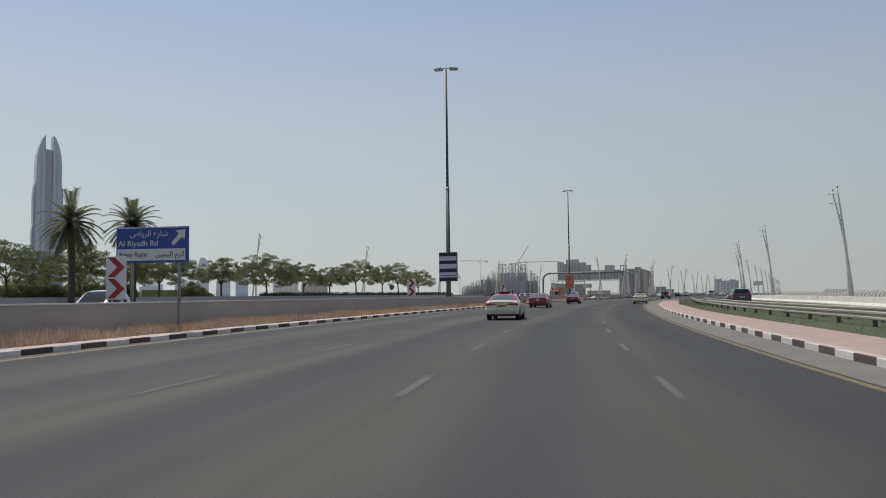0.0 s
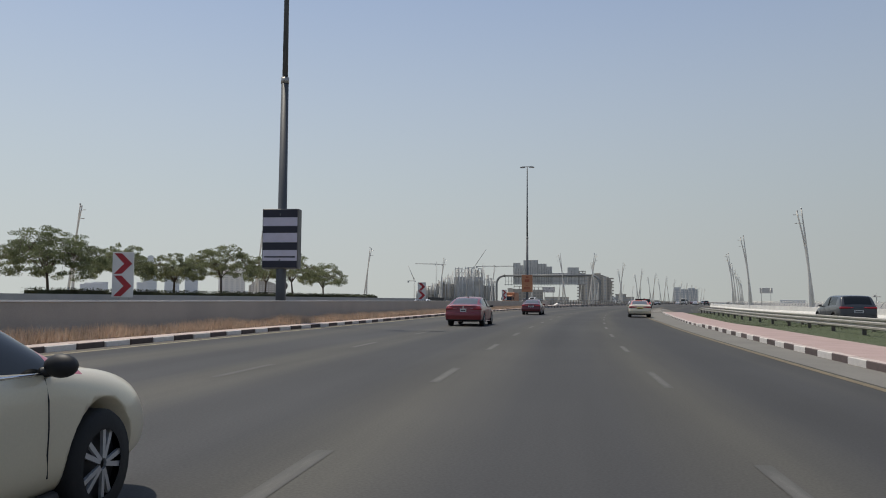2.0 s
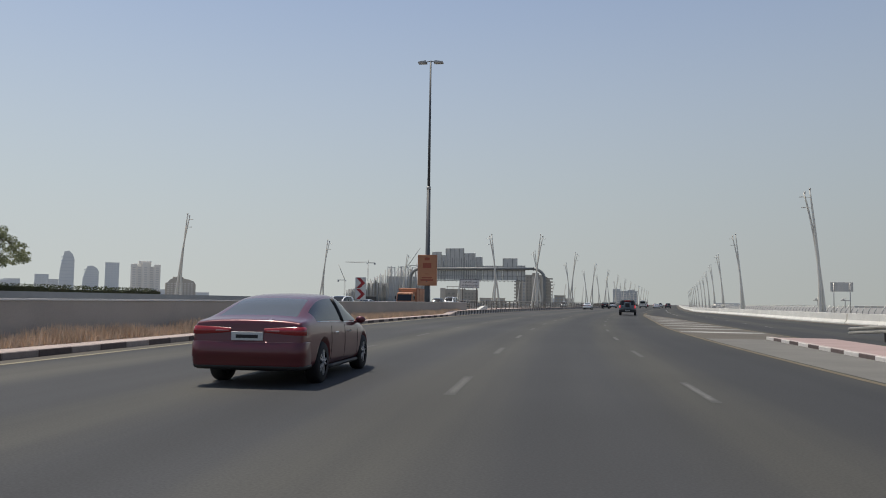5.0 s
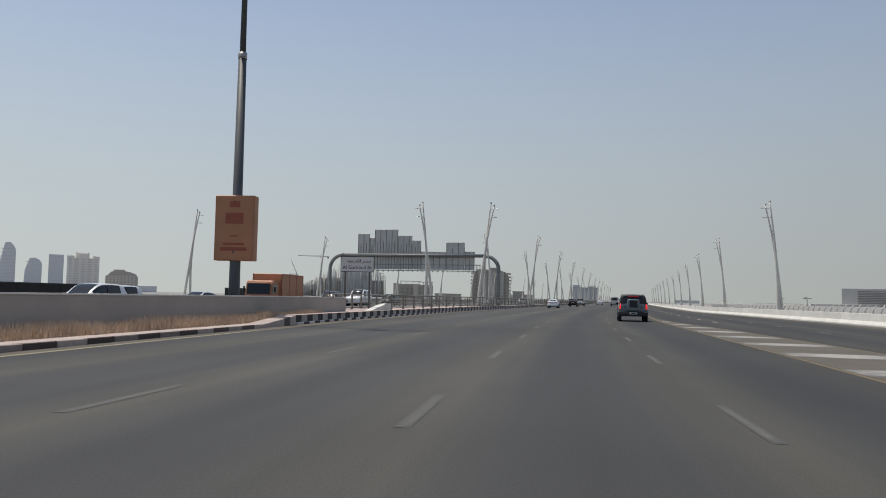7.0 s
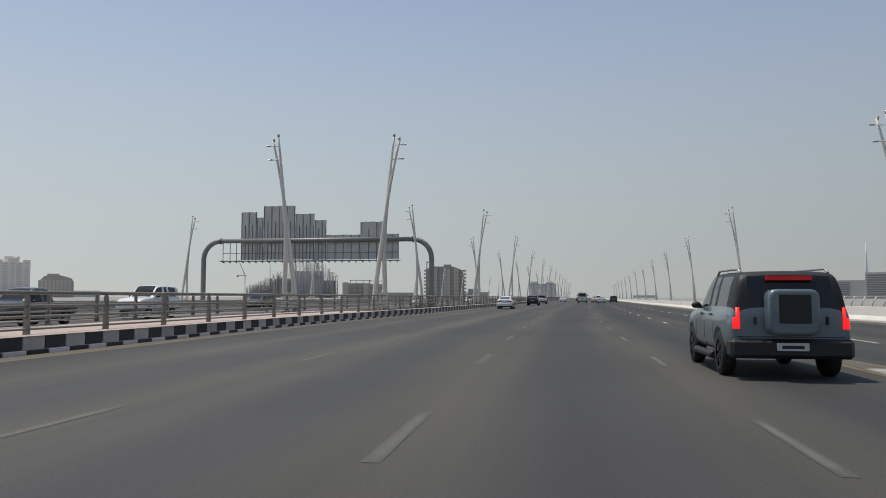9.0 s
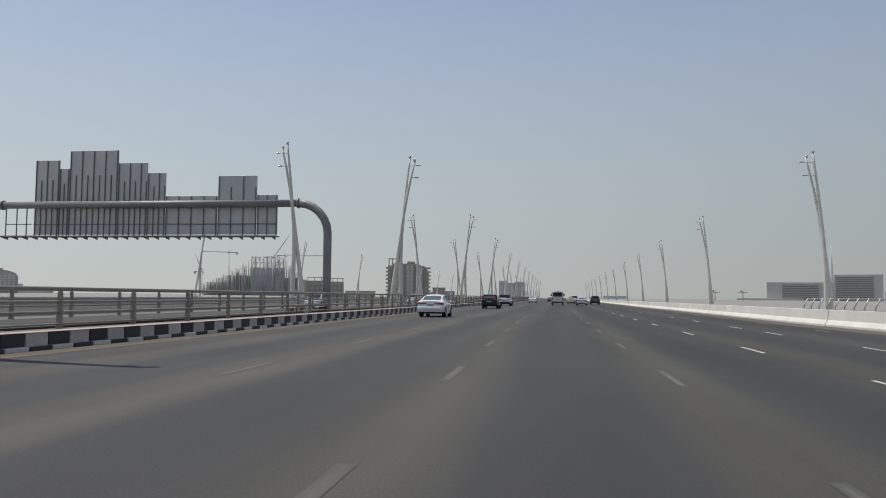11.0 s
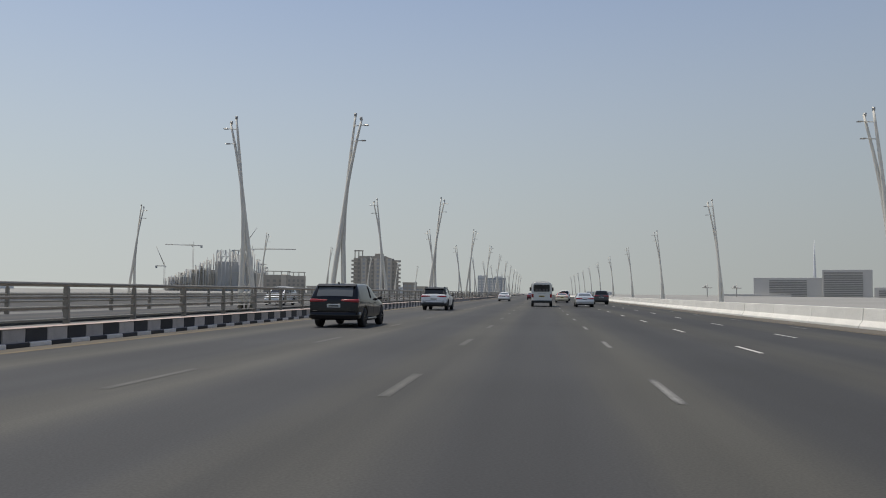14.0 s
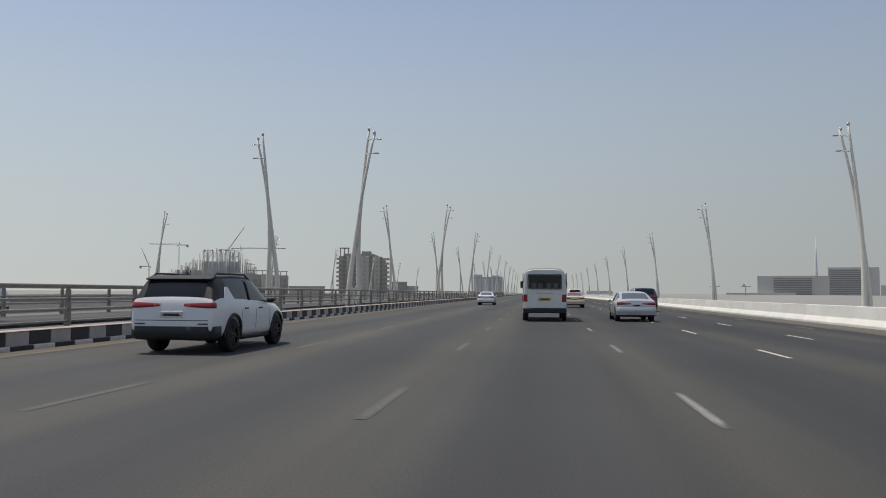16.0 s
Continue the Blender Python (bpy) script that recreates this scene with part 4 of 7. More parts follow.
def construction():
    """A stepped steel frame that goes up round a sheeted core."""
    ob = thing("construction_site", pose(SITE_X, SITE_Y, 0, 0, 0, facing(SITE_X, SITE_Y)), "half-built steel-framed building round a blue-grey sheeted core", "building")
    rng = random.Random(7)
    part("core", box(fresh(), (-26, 4, -0.5), (26, 44, 43.5), 0.4), HAZE_CORE, ob, "blue-grey sheeted core")
    part("core", box(fresh(), (-60, 8, -0.5), (-26.2, 40, 31), 0.4), HAZE_STEEL, ob)
    part("core", box(fresh(), (-92, 10, -0.5), (-60.2, 36, 20), 0.4), HAZE_STEEL, ob)
    part("core", box(fresh(), (26.2, 10, -0.5), (48, 38, 28), 0.4), HAZE_STEEL, ob)
    prof = table((-95, 17), (-80, 25), (-62, 33), (-50, 40), (-38, 47), (-27, 55), (-22, 61), (26, 61), (31, 56), (40, 42), (52, 33))
    xx = -94.0
    while xx < 52:
        h = prof(xx) * rng.uniform(0.86, 1.03)
        w = rng.uniform(0.5, 1.1)
        yy = rng.choice((0, 0, 1.5, 12, 24))
        lean = rng.uniform(-1.6, 1.6)
        part("column", tube(fresh(), [(xx, yy, -0.5), (xx + lean, yy, h)], w, 4), rng.choice((HAZE_STEEL, HAZE_STEEL, HAZE_CORE)), ob)
        xx += rng.uniform(1.3, 2.8)
    # open bays over the core, with double columns, ties and diagonals
    for k in range(9):
        x0 = -24 + 6.1 * k
        for y0 in (3.2, 20, 38):
            part("column", box(fresh(), (x0 - 0.55, y0, 43), (x0 + 0.55, y0 + 1.1, 59 + rng.uniform(-2.5, 3))), HAZE_CORE, ob)
        if k < 8:
            for z in (50.5, 58.2):
                if rng.random() < 0.8:
                    part("beam", box(fresh(), (x0, 3.3, z), (x0 + 6.1, 4.1, z + 0.9)), HAZE_CORE, ob)
            part("brace", tube(fresh(), [(x0, 3.6, 43.5), (x0 + 3.2, 3.6, 50.5)], 0.4, 5), HAZE_CORE, ob)
            part("brace", tube(fresh(), [(x0 + 6.1, 3.6, 51), (x0 + 2.6, 3.6, 58)], 0.35, 5), HAZE_CORE, ob)
    for k in range(90):
        xx = rng.uniform(-92, 46)
        if -26 < xx < 24 and rng.random() < 0.7:
            continue
        z = rng.uniform(0.3, 0.93) * prof(xx)
        part("beam", box(fresh(), (xx, rng.choice((0.2, 1.7, 12.2)), z), (min(xx + rng.uniform(4, 12), 50), 13, z + rng.uniform(0.4, 0.9))), HAZE_STEEL, ob)
    for k in range(34):
        xx = rng.uniform(-90, 46)
        z = rng.uniform(0.5, 1.0) * prof(xx)
        part("brace", tube(fresh(), [(xx, 0.4, z - rng.uniform(3, 9)), (xx + rng.uniform(-6, 7), 0.4, z)], rng.uniform(0.2, 0.4), 5), HAZE_STEEL, ob)
    return ob


construction()


def on_site(dx, dy=0.0):
    """The place dx along the front of the building site."""
    a = radians(facing(SITE_X, SITE_Y))
    return SITE_X + dx * math.cos(a) - dy * math.sin(a), SITE_Y + dx * math.sin(a) + dy * math.cos(a)


def tower_crane(x, y, mast, jib, turn, tilt, label):
    ob = thing("tower_crane", pose(x, y, 0, 0, 0, facing(x, y) + turn), label, "crane", "tower cranes")
    bm = fresh()
    for dx, dy in ((-0.8, -0.8), (0.8, -0.8), (0.8, 0.8), (-0.8, 0.8)):
        tube(bm, [(dx, dy, 0), (dx, dy, mast)], 0.22, 5)
    for k in range(int(mast / 3)):
        tube(bm, [(-0.8, -0.8, 3 * k), (0.8, -0.8, 3 * k + 3)], 0.12, 4)
    part("mast", bm, HAZE_STEEL, ob)
    c, s = math.cos(radians(tilt)), math.sin(radians(tilt))
    bm = fresh()
    tube(bm, [(0, 0, mast), (jib * c, 0, mast + jib * s)], 0.4, 5)
    tube(bm, [(0, 0, mast + 1.8), (jib * c, 0, mast + 0.5 + jib * s)], 0.25, 5)
    part("jib", bm, HAZE_STEEL, ob)
    part("counter_jib", box(fresh(), (-13, -0.7, mast - 0.5), (0, 0.7, mast + 0.8)), HAZE_STEEL, ob)
    part("counterweight", box(fresh(), (-13, -1.2, mast - 3), (-10, 1.2, mast)), HAZE_DARK, ob)
    part("cab", box(fresh(), (0.5, -1.6, mast - 2), (2.5, -0.2, mast + 0.5)), HAZE_PALE, ob)
    part("peak", tube(fresh(), [(-1, 0, mast), (0, 0, mast + 6)], 0.35, 5), HAZE_STEEL, ob)
    return ob


tower_crane(*on_site(10, 10), 60, 41, 0, 57, "luffing tower crane with its jib raised")
tower_crane(*on_site(-59, 30), 67, 40, 180, 1, "tower crane with a long level jib")
tower_crane(*on_site(27, 20), 63, 64, 2, 1, "tower crane with a long level jib")
tower_crane(*on_site(-100, 40), 36, 31, 0, 113, "small luffing crane on the skyline")


def balcony_block():
    x, y = -128, 901
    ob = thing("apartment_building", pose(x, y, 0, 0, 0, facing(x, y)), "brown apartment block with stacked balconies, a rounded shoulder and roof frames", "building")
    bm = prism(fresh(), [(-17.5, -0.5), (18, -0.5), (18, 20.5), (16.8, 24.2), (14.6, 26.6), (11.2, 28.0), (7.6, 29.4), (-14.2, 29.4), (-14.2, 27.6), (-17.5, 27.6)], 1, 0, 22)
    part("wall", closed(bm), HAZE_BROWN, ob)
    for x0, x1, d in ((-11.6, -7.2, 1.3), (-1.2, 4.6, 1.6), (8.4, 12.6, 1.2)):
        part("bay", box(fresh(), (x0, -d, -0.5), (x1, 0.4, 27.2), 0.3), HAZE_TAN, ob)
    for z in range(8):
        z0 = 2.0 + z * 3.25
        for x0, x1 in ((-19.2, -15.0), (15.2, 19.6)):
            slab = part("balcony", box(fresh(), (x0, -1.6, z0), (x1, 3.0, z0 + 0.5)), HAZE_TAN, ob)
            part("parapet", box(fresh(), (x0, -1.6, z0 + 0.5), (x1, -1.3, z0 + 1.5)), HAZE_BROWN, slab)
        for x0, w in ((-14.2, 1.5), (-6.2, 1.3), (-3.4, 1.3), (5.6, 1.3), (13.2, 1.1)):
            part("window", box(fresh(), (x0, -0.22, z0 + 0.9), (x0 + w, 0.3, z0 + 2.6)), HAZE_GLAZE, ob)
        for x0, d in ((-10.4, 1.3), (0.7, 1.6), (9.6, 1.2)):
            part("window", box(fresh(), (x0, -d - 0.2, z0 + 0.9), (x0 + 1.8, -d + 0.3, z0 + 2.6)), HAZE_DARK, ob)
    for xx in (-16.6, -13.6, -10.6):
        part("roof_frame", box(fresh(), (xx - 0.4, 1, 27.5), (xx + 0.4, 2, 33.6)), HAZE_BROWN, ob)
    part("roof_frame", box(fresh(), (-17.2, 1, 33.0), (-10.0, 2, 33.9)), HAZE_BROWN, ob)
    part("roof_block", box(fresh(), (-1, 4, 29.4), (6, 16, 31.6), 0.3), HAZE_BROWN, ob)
    return ob


def framed_block(x, y, w, top, wall, label):
    """A low block whose top storey is an open frame."""
    ob = thing("apartment_building", pose(x, y, 0, 0, 0, facing(x, y)), label, "building", "small blocks beside the bridge")
    part("wall", box(fresh(), (-w / 2, 0, -0.5), (w / 2, 16, top - 2.6), 0.2), wall, ob)
    part("side_wall", box(fresh(), (-w / 2 - 0.4, -0.5, -0.5), (-w / 2 + w * 0.2, 4, top - 1.6), 0.2), HAZE_TAN, ob)
    for k in range(4):
        xx = -w / 2 + w * 0.26 + k * w * 0.23
        part("roof_frame", box(fresh(), (xx - 0.3, 0.2, top - 2.6), (xx + 0.3, 0.9, top)), wall, ob)
    part("roof_frame", box(fresh(), (-w / 2 + w * 0.24, 0.2, top), (w / 2, 0.9, top + 0.6)), wall, ob)
    for k in range(4):
        for z in (1.5, 5.0, 8.5):
            xx = -w / 2 + w * (0.28 + 0.185 * k)
            part("window", box(fresh(), (xx, -0.2, z), (xx + w * 0.09, 0.3, z + 2.0)), HAZE_GLAZE, ob)
    return ob


balcony_block()
framed_block(-217.5, 920, 27, 17.0, HAZE_BROWN, "small tan and brown block with an open roof terrace")
framed_block(-196.5, 906, 19, 16.0, HAZE_BROWN, "low brown block with a framed roof beside the road")
block_building(-56, 1228, 33, 18, 20, HAZE_CORE, HAZE_PANE, 5, 7, "distant grey block at the end of the bridge", crown=((-0.5, -0.2, 4), (0.1, 0.4, 3)))
for x, y, w, t, mt in ((-101, 903, 11, 8, HAZE_BROWN), (-92, 905, 9, 5, HAZE_TAN), (-170, 900, 26, 4.5, HAZE_TAN), (120, 1900, 50, 5, HAZE_PALE), (-210, 1500, 60, 8, HAZE_PALE)):
    block_building(x, y, w, t, 12, mt, HAZE_DARK, max(1, int(t // 3)), max(3, w // 5), "low hazy building beyond the bridge")


def louvre_block(x, y, w, top, left, right, label):
    ob = thing("office_building", pose(x, y, 0, 0, 0, facing(x, y)), label, "building", "louvred office blocks")
    part("wall", box(fresh(), (-w / 2, 0, -12), (w / 2, 60, top), 0.3), HAZE_SLAB, ob)
    part("glazing", box(fresh(), (-w / 2 + left, -0.9, -12), (w / 2 - right, 0.3, top - 5)), HAZE_GLAZE, ob)
    z = -10.0
    while z < top - 7:
        part("louvre", box(fresh(), (-w / 2 + left, -2.2, z), (w / 2 - right, -0.8, z + 1.25)), HAZE_SLAB, ob)
        z += 3.8
    return ob


louvre_block(540, 2072, 152, 40.4, 32, 46, "hazy grey office block with dark louvred glazing")
louvre_block(641, 2036, 94, 57.4, 3, 18, "taller hazy office block with dark louvred glazing")
louvre_block(470, 2080, 138, 4, 2, 2, "low louvred office wing")
louvre_block(716, 2006, 62, 20.5, 8, 3, "low louvred office wing")
ob = thing("spire_tower", pose(1258, 4105, 0), "very distant needle tower fading in the haze", "skyscraper")
part("shaft", tube(fresh(), [(0, 0, 0), (0, 0, 110), (0, 0, 180), (0, 0, 260)], [10, 7, 4, 0.8], 8), HAZE_PALE, ob)
for x in (176, 206):
    ob = thing("mast", pose(x, 1150, 0), "small distant mast with a service platform", "mast", "distant masts")
    part("pole", tube(fresh(), [(0, 0, -2), (0, 0, 13)], 0.5, 6), HAZE_STEEL, ob)
    part("platform", box(fresh(), (-5, -1, 8.5), (5, 1, 9.6), 0.3), HAZE_STEEL, ob)
    part("cabin", box(fresh(), (-3, -1.4, 9.6), (-1, 1.4, 11.5), 0.2), HAZE_STEEL, ob)
ob = thing("round_sign", pose(-39.0, 139.0, 1.2), "dark round sign disc seen from behind on a post", "road sign")
part("disc", tube(fresh(), [(0, 0, 2.0), (0, 0.05, 2.0)], 0.55, 18), DARK_POLE, ob)
part("post", tube(fresh(), [(0, 0.08, -0.3), (0, 0.08, 2.4)], 0.05, 8), GALV, ob)

# ---- vehicles ----
from mathutils.bvhtree import BVHTree

wheel_meshes = {}


def wheel(parent, x, y, r, rim_mat, side):
    key = (round(r, 3), rim_mat.name)
    if key not in wheel_meshes:
        b = fresh()
        w = 0.115
        prof = [(r * 0.62, -w), (r * 0.93, -w), (r, -w * 0.7), (r, w * 0.7), (r * 0.93, w), (r * 0.62, w)]
        n = 26
        rings = [[b.verts.new((d, rr * math.cos(a), rr * math.sin(a))) for rr, d in prof] for a in (2 * math.pi * k / n for k in range(n))]
        for i in range(n):
            p, q = rings[i], rings[(i + 1) % n]
            for k in range(len(prof) - 1):
                b.faces.new((p[k], p[k + 1], q[k + 1], q[k])).smooth = True
        closed(b)
        tyre = bpy.data.meshes.new("wheel")
        b.to_mesh(tyre)
        b.free()
        tyre.materials.append(RUBBER)
        b = fresh()
        tube(b, [(0.02, 0, 0), (0.06, 0, 0)], r * 0.66, 26)
        for k in range(5):
            for s in (-0.19, 0.19):
                a = 2 * math.pi * k / 5 + s
                c, d = math.cos(a), math.sin(a)
                u = Vector((0, -d, c))
                p0, p1 = Vector((0.10, c * r * 0.1, d * r * 0.1)), Vector((0.085, c * r * 0.65, d * r * 0.65))
                vs = [b.verts.new(v) for v in (p0 - u * 0.013, p0 + u * 0.013, p1 + u * 0.017, p1 - u * 0.017)]
                f = b.faces.new(vs)
                f.material_index = 1
                ext = bmesh.ops.extrude_face_region(b, geom=[f])
                bmesh.ops.translate(b, vec=(0.02, 0, 0), verts=[v for v in ext["geom"] if isinstance(v, bmesh.types.BMVert)])
                for g in ext["geom"]:
                    if isinstance(g, bmesh.types.BMFace):
                        g.material_index = 1
        for f in b.faces:
            if f.calc_center_median().x > 0.065:
                f.material_index = 1
        m = n
        rr0, rr1 = r * 0.63, r * 0.70
        lip = [[b.verts.new((0.112, q * math.cos(a), q * math.sin(a))) for q in (rr0, rr1)] for a in (2 * math.pi * k / m for k in range(m))]
        for i in range(m):
            b.faces.new((lip[i][0], lip[i][1], lip[(i + 1) % m][1], lip[(i + 1) % m][0])).material_index = 1
        rim = bpy.data.meshes.new("rim")
        b.to_mesh(rim)
        b.free()
        rim.materials.append(TRIM)
        rim.materials.append(rim_mat)
        wheel_meshes[key] = (tyre, rim)
    tyre, rim = wheel_meshes[key]
    ob = new("wheel", tyre)
    ob.parent = parent
    ob.matrix_basis = pose(x, y, r, 0, 0, 0 if side > 0 else 180)
    rm = new("rim", rim)
    rm.parent = ob
    return ob


# profiles of three body kinds over the length, for a wheelbase of 2.8 m, a height of 1.475, 1.72 or 1.86 m and half a width of 1
SHAPES = {
    "sedan": dict(h=1.475, ro=1.06, fo=.98,
                  top=((-1.06, .60), (-1.045, .70), (-1.02, .84), (-1.0, .98), (-.985, 1.035), (-.93, 1.055), (-.8, 1.07), (-.62, 1.095), (-.35, 1.195), (-.05, 1.305), (.25, 1.39), (.55, 1.44), (.95, 1.47), (1.36, 1.475), (1.62, 1.45), (1.9, 1.36), (2.2, 1.22), (2.45, 1.08), (2.62, 1.0), (3.0, .955), (3.3, .90), (3.58, .79), (3.72, .68), (3.78, .56)),
                  belt=((-1.06, .54), (-1.045, .63), (-1.02, .77), (-1.0, .90), (-.985, .955), (-.8, 1.0), (-.3, 1.0), (.5, .985), (1.5, .955), (2.4, .935), (2.9, .88), (3.4, .79), (3.7, .62), (3.78, .5)),
                  low=((-1.06, .44), (-1.03, .33), (-.95, .27), (-.8, .24), (0, .2), (2.8, .2), (3.4, .23), (3.78, .36)),
                  wide=((-1.06, .86), (-1.045, .905), (-1.02, .935), (-.985, .955), (-.93, .97), (-.8, .985), (-.4, .995), (0, 1), (2.8, 1), (3.2, .97), (3.5, .90), (3.7, .74), (3.78, .56)),
                  wbelt=((-1.06, .81), (-1.02, .89), (-.985, .91), (-.8, .94), (-.3, .955), (.5, .96), (2.4, .95), (3, .90), (3.5, .80), (3.78, .5)),
                  wtop=((-1.06, .74), (-1.0, .83), (-.93, .85), (-.62, .83), (-.35, .79), (0, .74), (.5, .70), (1.4, .685), (1.9, .71), (2.3, .75), (2.62, .76), (3.0, .74), (3.5, .6), (3.78, .4)),
                  cuts=(-1.06, -1.045, -1.02, -1.0, -.985, -.93, -.8, -.62, -.3, -.05, .25, .55, .9, 1.22, 1.32, 1.62, 1.9, 2.2, 2.32, 2.5, 2.62, 2.9, 3.2, 3.45, 3.62, 3.72, 3.78),
                  side=(-.3, 2.32), pillars=(), rear=(-.62, .25), front=(1.62, 2.62), lamp=(.80, .94, .36, .985)),
    "suv": dict(h=1.72, ro=.98, fo=.92,
                top=((-.98, .66), (-.97, .80), (-.955, .98), (-.935, 1.12), (-.90, 1.20), (-.80, 1.38), (-.68, 1.57), (-.58, 1.655), (-.48, 1.68), (-.2, 1.695), (.5, 1.715), (1.2, 1.71), (1.5, 1.68), (1.8, 1.55), (2.1, 1.36), (2.35, 1.20), (2.5, 1.12), (2.9, 1.07), (3.3, 1.0), (3.55, .90), (3.68, .76), (3.72, .64)),
                belt=((-.98, .60), (-.97, .74), (-.955, .90), (-.935, 1.05), (-.9, 1.12), (-.6, 1.16), (.5, 1.12), (1.5, 1.08), (2.4, 1.05), (2.9, .99), (3.3, .92), (3.6, .74), (3.72, .58)),
                low=((-.98, .48), (-.955, .40), (-.90, .35), (-.75, .32), (0, .27), (2.8, .27), (3.3, .30), (3.72, .44)),
                wide=((-.98, .90), (-.97, .935), (-.955, .955), (-.9, .975), (-.7, .99), (-.3, 1), (2.8, 1), (3.2, .97), (3.5, .90), (3.66, .78), (3.72, .62)),
                wbelt=((-.98, .86), (-.955, .92), (-.9, .94), (-.7, .955), (-.2, .965), (2.3, .955), (3, .90), (3.5, .80), (3.72, .55)),
                wtop=((-.98, .80), (-.935, .86), (-.9, .86), (-.68, .83), (-.48, .80), (.5, .785), (1.4, .765), (1.9, .77), (2.4, .77), (2.8, .76), (3.4, .66), (3.72, .45)),
                cuts=(-.98, -.97, -.955, -.935, -.90, -.80, -.68, -.58, -.48, -.28, .1, .5, .9, 1.0, 1.4, 1.7, 2.0, 2.2, 2.35, 2.5, 2.9, 3.2, 3.45, 3.6, 3.68, 3.72),
                side=(-.28, 2.2), pillars=(), rear=(-.90, -.58), front=(1.4, 2.5), lamp=(.965, 1.10, .40, .985)),
    "boxy": dict(h=1.86, ro=.95, fo=.90,
                 top=((-.95, 1.12), (-.93, 1.20), (-.90, 1.40), (-.86, 1.62), (-.80, 1.77), (-.66, 1.825), (.3, 1.85), (1.2, 1.85), (1.5, 1.83), (1.75, 1.70), (2.0, 1.46), (2.15, 1.28), (2.25, 1.20), (2.8, 1.17), (3.3, 1.13), (3.58, 1.02), (3.66, .90), (3.70, .74)),
                 belt=((-.95, 1.04), (-.9, 1.15), (-.6, 1.17), (1.5, 1.16), (2.4, 1.14), (2.9, 1.10), (3.4, 1.04), (3.62, .86), (3.70, .66)),
                 low=((-.95, .54), (-.9, .46), (-.7, .42), (0, .36), (2.8, .36), (3.3, .40), (3.70, .52)),
                 wide=((-.95, .88), (-.93, .93), (-.88, .965), (-.7, .99), (-.3, 1), (2.9, 1), (3.3, .985), (3.58, .95), (3.66, .88), (3.70, .76)),
                 wbelt=((-.95, .80), (-.9, .90), (-.6, .935), (2.3, .94), (3.2, .92), (3.58, .86), (3.70, .7)),
                 wtop=((-.95, .70), (-.9, .80), (-.7, .79), (.5, .78), (1.4, .77), (1.9, .80), (2.3, .84), (3.0, .83), (3.5, .78), (3.70, .6)),
                 cuts=(-.95, -.93, -.90, -.86, -.80, -.66, -.5, .0, .42, .52, 1.0, 1.08, 1.5, 1.75, 1.95, 2.1, 2.25, 2.8, 3.2, 3.45, 3.58, 3.66, 3.70),
                 side=(-.5, 1.95), pillars=((.42, .52), (1.0, 1.08)), rear=(-.92, -.82), front=(1.5, 2.25), lamp=(.85, 1.21, .80, .95)),
    "pickup": dict(h=1.80, ro=1.25, fo=.95,
                   top=((-1.25, .98), (-1.2, 1.06), (-.6, 1.09), (.5, 1.11), (.80, 1.13), (.86, 1.35), (.95, 1.68), (1.15, 1.77), (1.7, 1.79), (2.0, 1.76), (2.3, 1.56), (2.6, 1.28), (2.75, 1.17), (3.2, 1.10), (3.5, 1.0), (3.68, .86), (3.75, .66)),
                   belt=((-1.25, .90), (-1.2, 1.0), (-.6, 1.04), (1.0, 1.08), (2.4, 1.06), (2.9, 1.02), (3.4, .94), (3.66, .76), (3.75, .6)),
                   low=((-1.25, .60), (-1.1, .48), (0, .38), (2.8, .34), (3.3, .38), (3.75, .5)),
                   wide=((-1.25, .86), (-1.2, .93), (-1.0, .98), (-.3, 1), (2.9, 1), (3.3, .97), (3.55, .90), (3.75, .64)),
                   wbelt=((-1.25, .82), (-1.1, .93), (0, .95), (2.3, .94), (3.2, .90), (3.55, .8), (3.75, .55)),
                   wtop=((-1.25, .76), (-1.1, .88), (.7, .90), (.95, .76), (1.2, .72), (1.8, .70), (2.2, .73), (2.75, .80), (3.3, .74), (3.75, .5)),
                   cuts=(-1.25, -1.2, -1.0, -.6, 0, .5, .80, .88, .97, 1.15, 1.55, 1.65, 2.0, 2.3, 2.5, 2.62, 2.75, 3.2, 3.45, 3.6, 3.75),
                   side=(1.15, 2.5), pillars=((1.55, 1.65),), rear=(.80, .97), front=(2.0, 2.75), lamp=(.74, .96, .84, .96)),
}
RING = 11


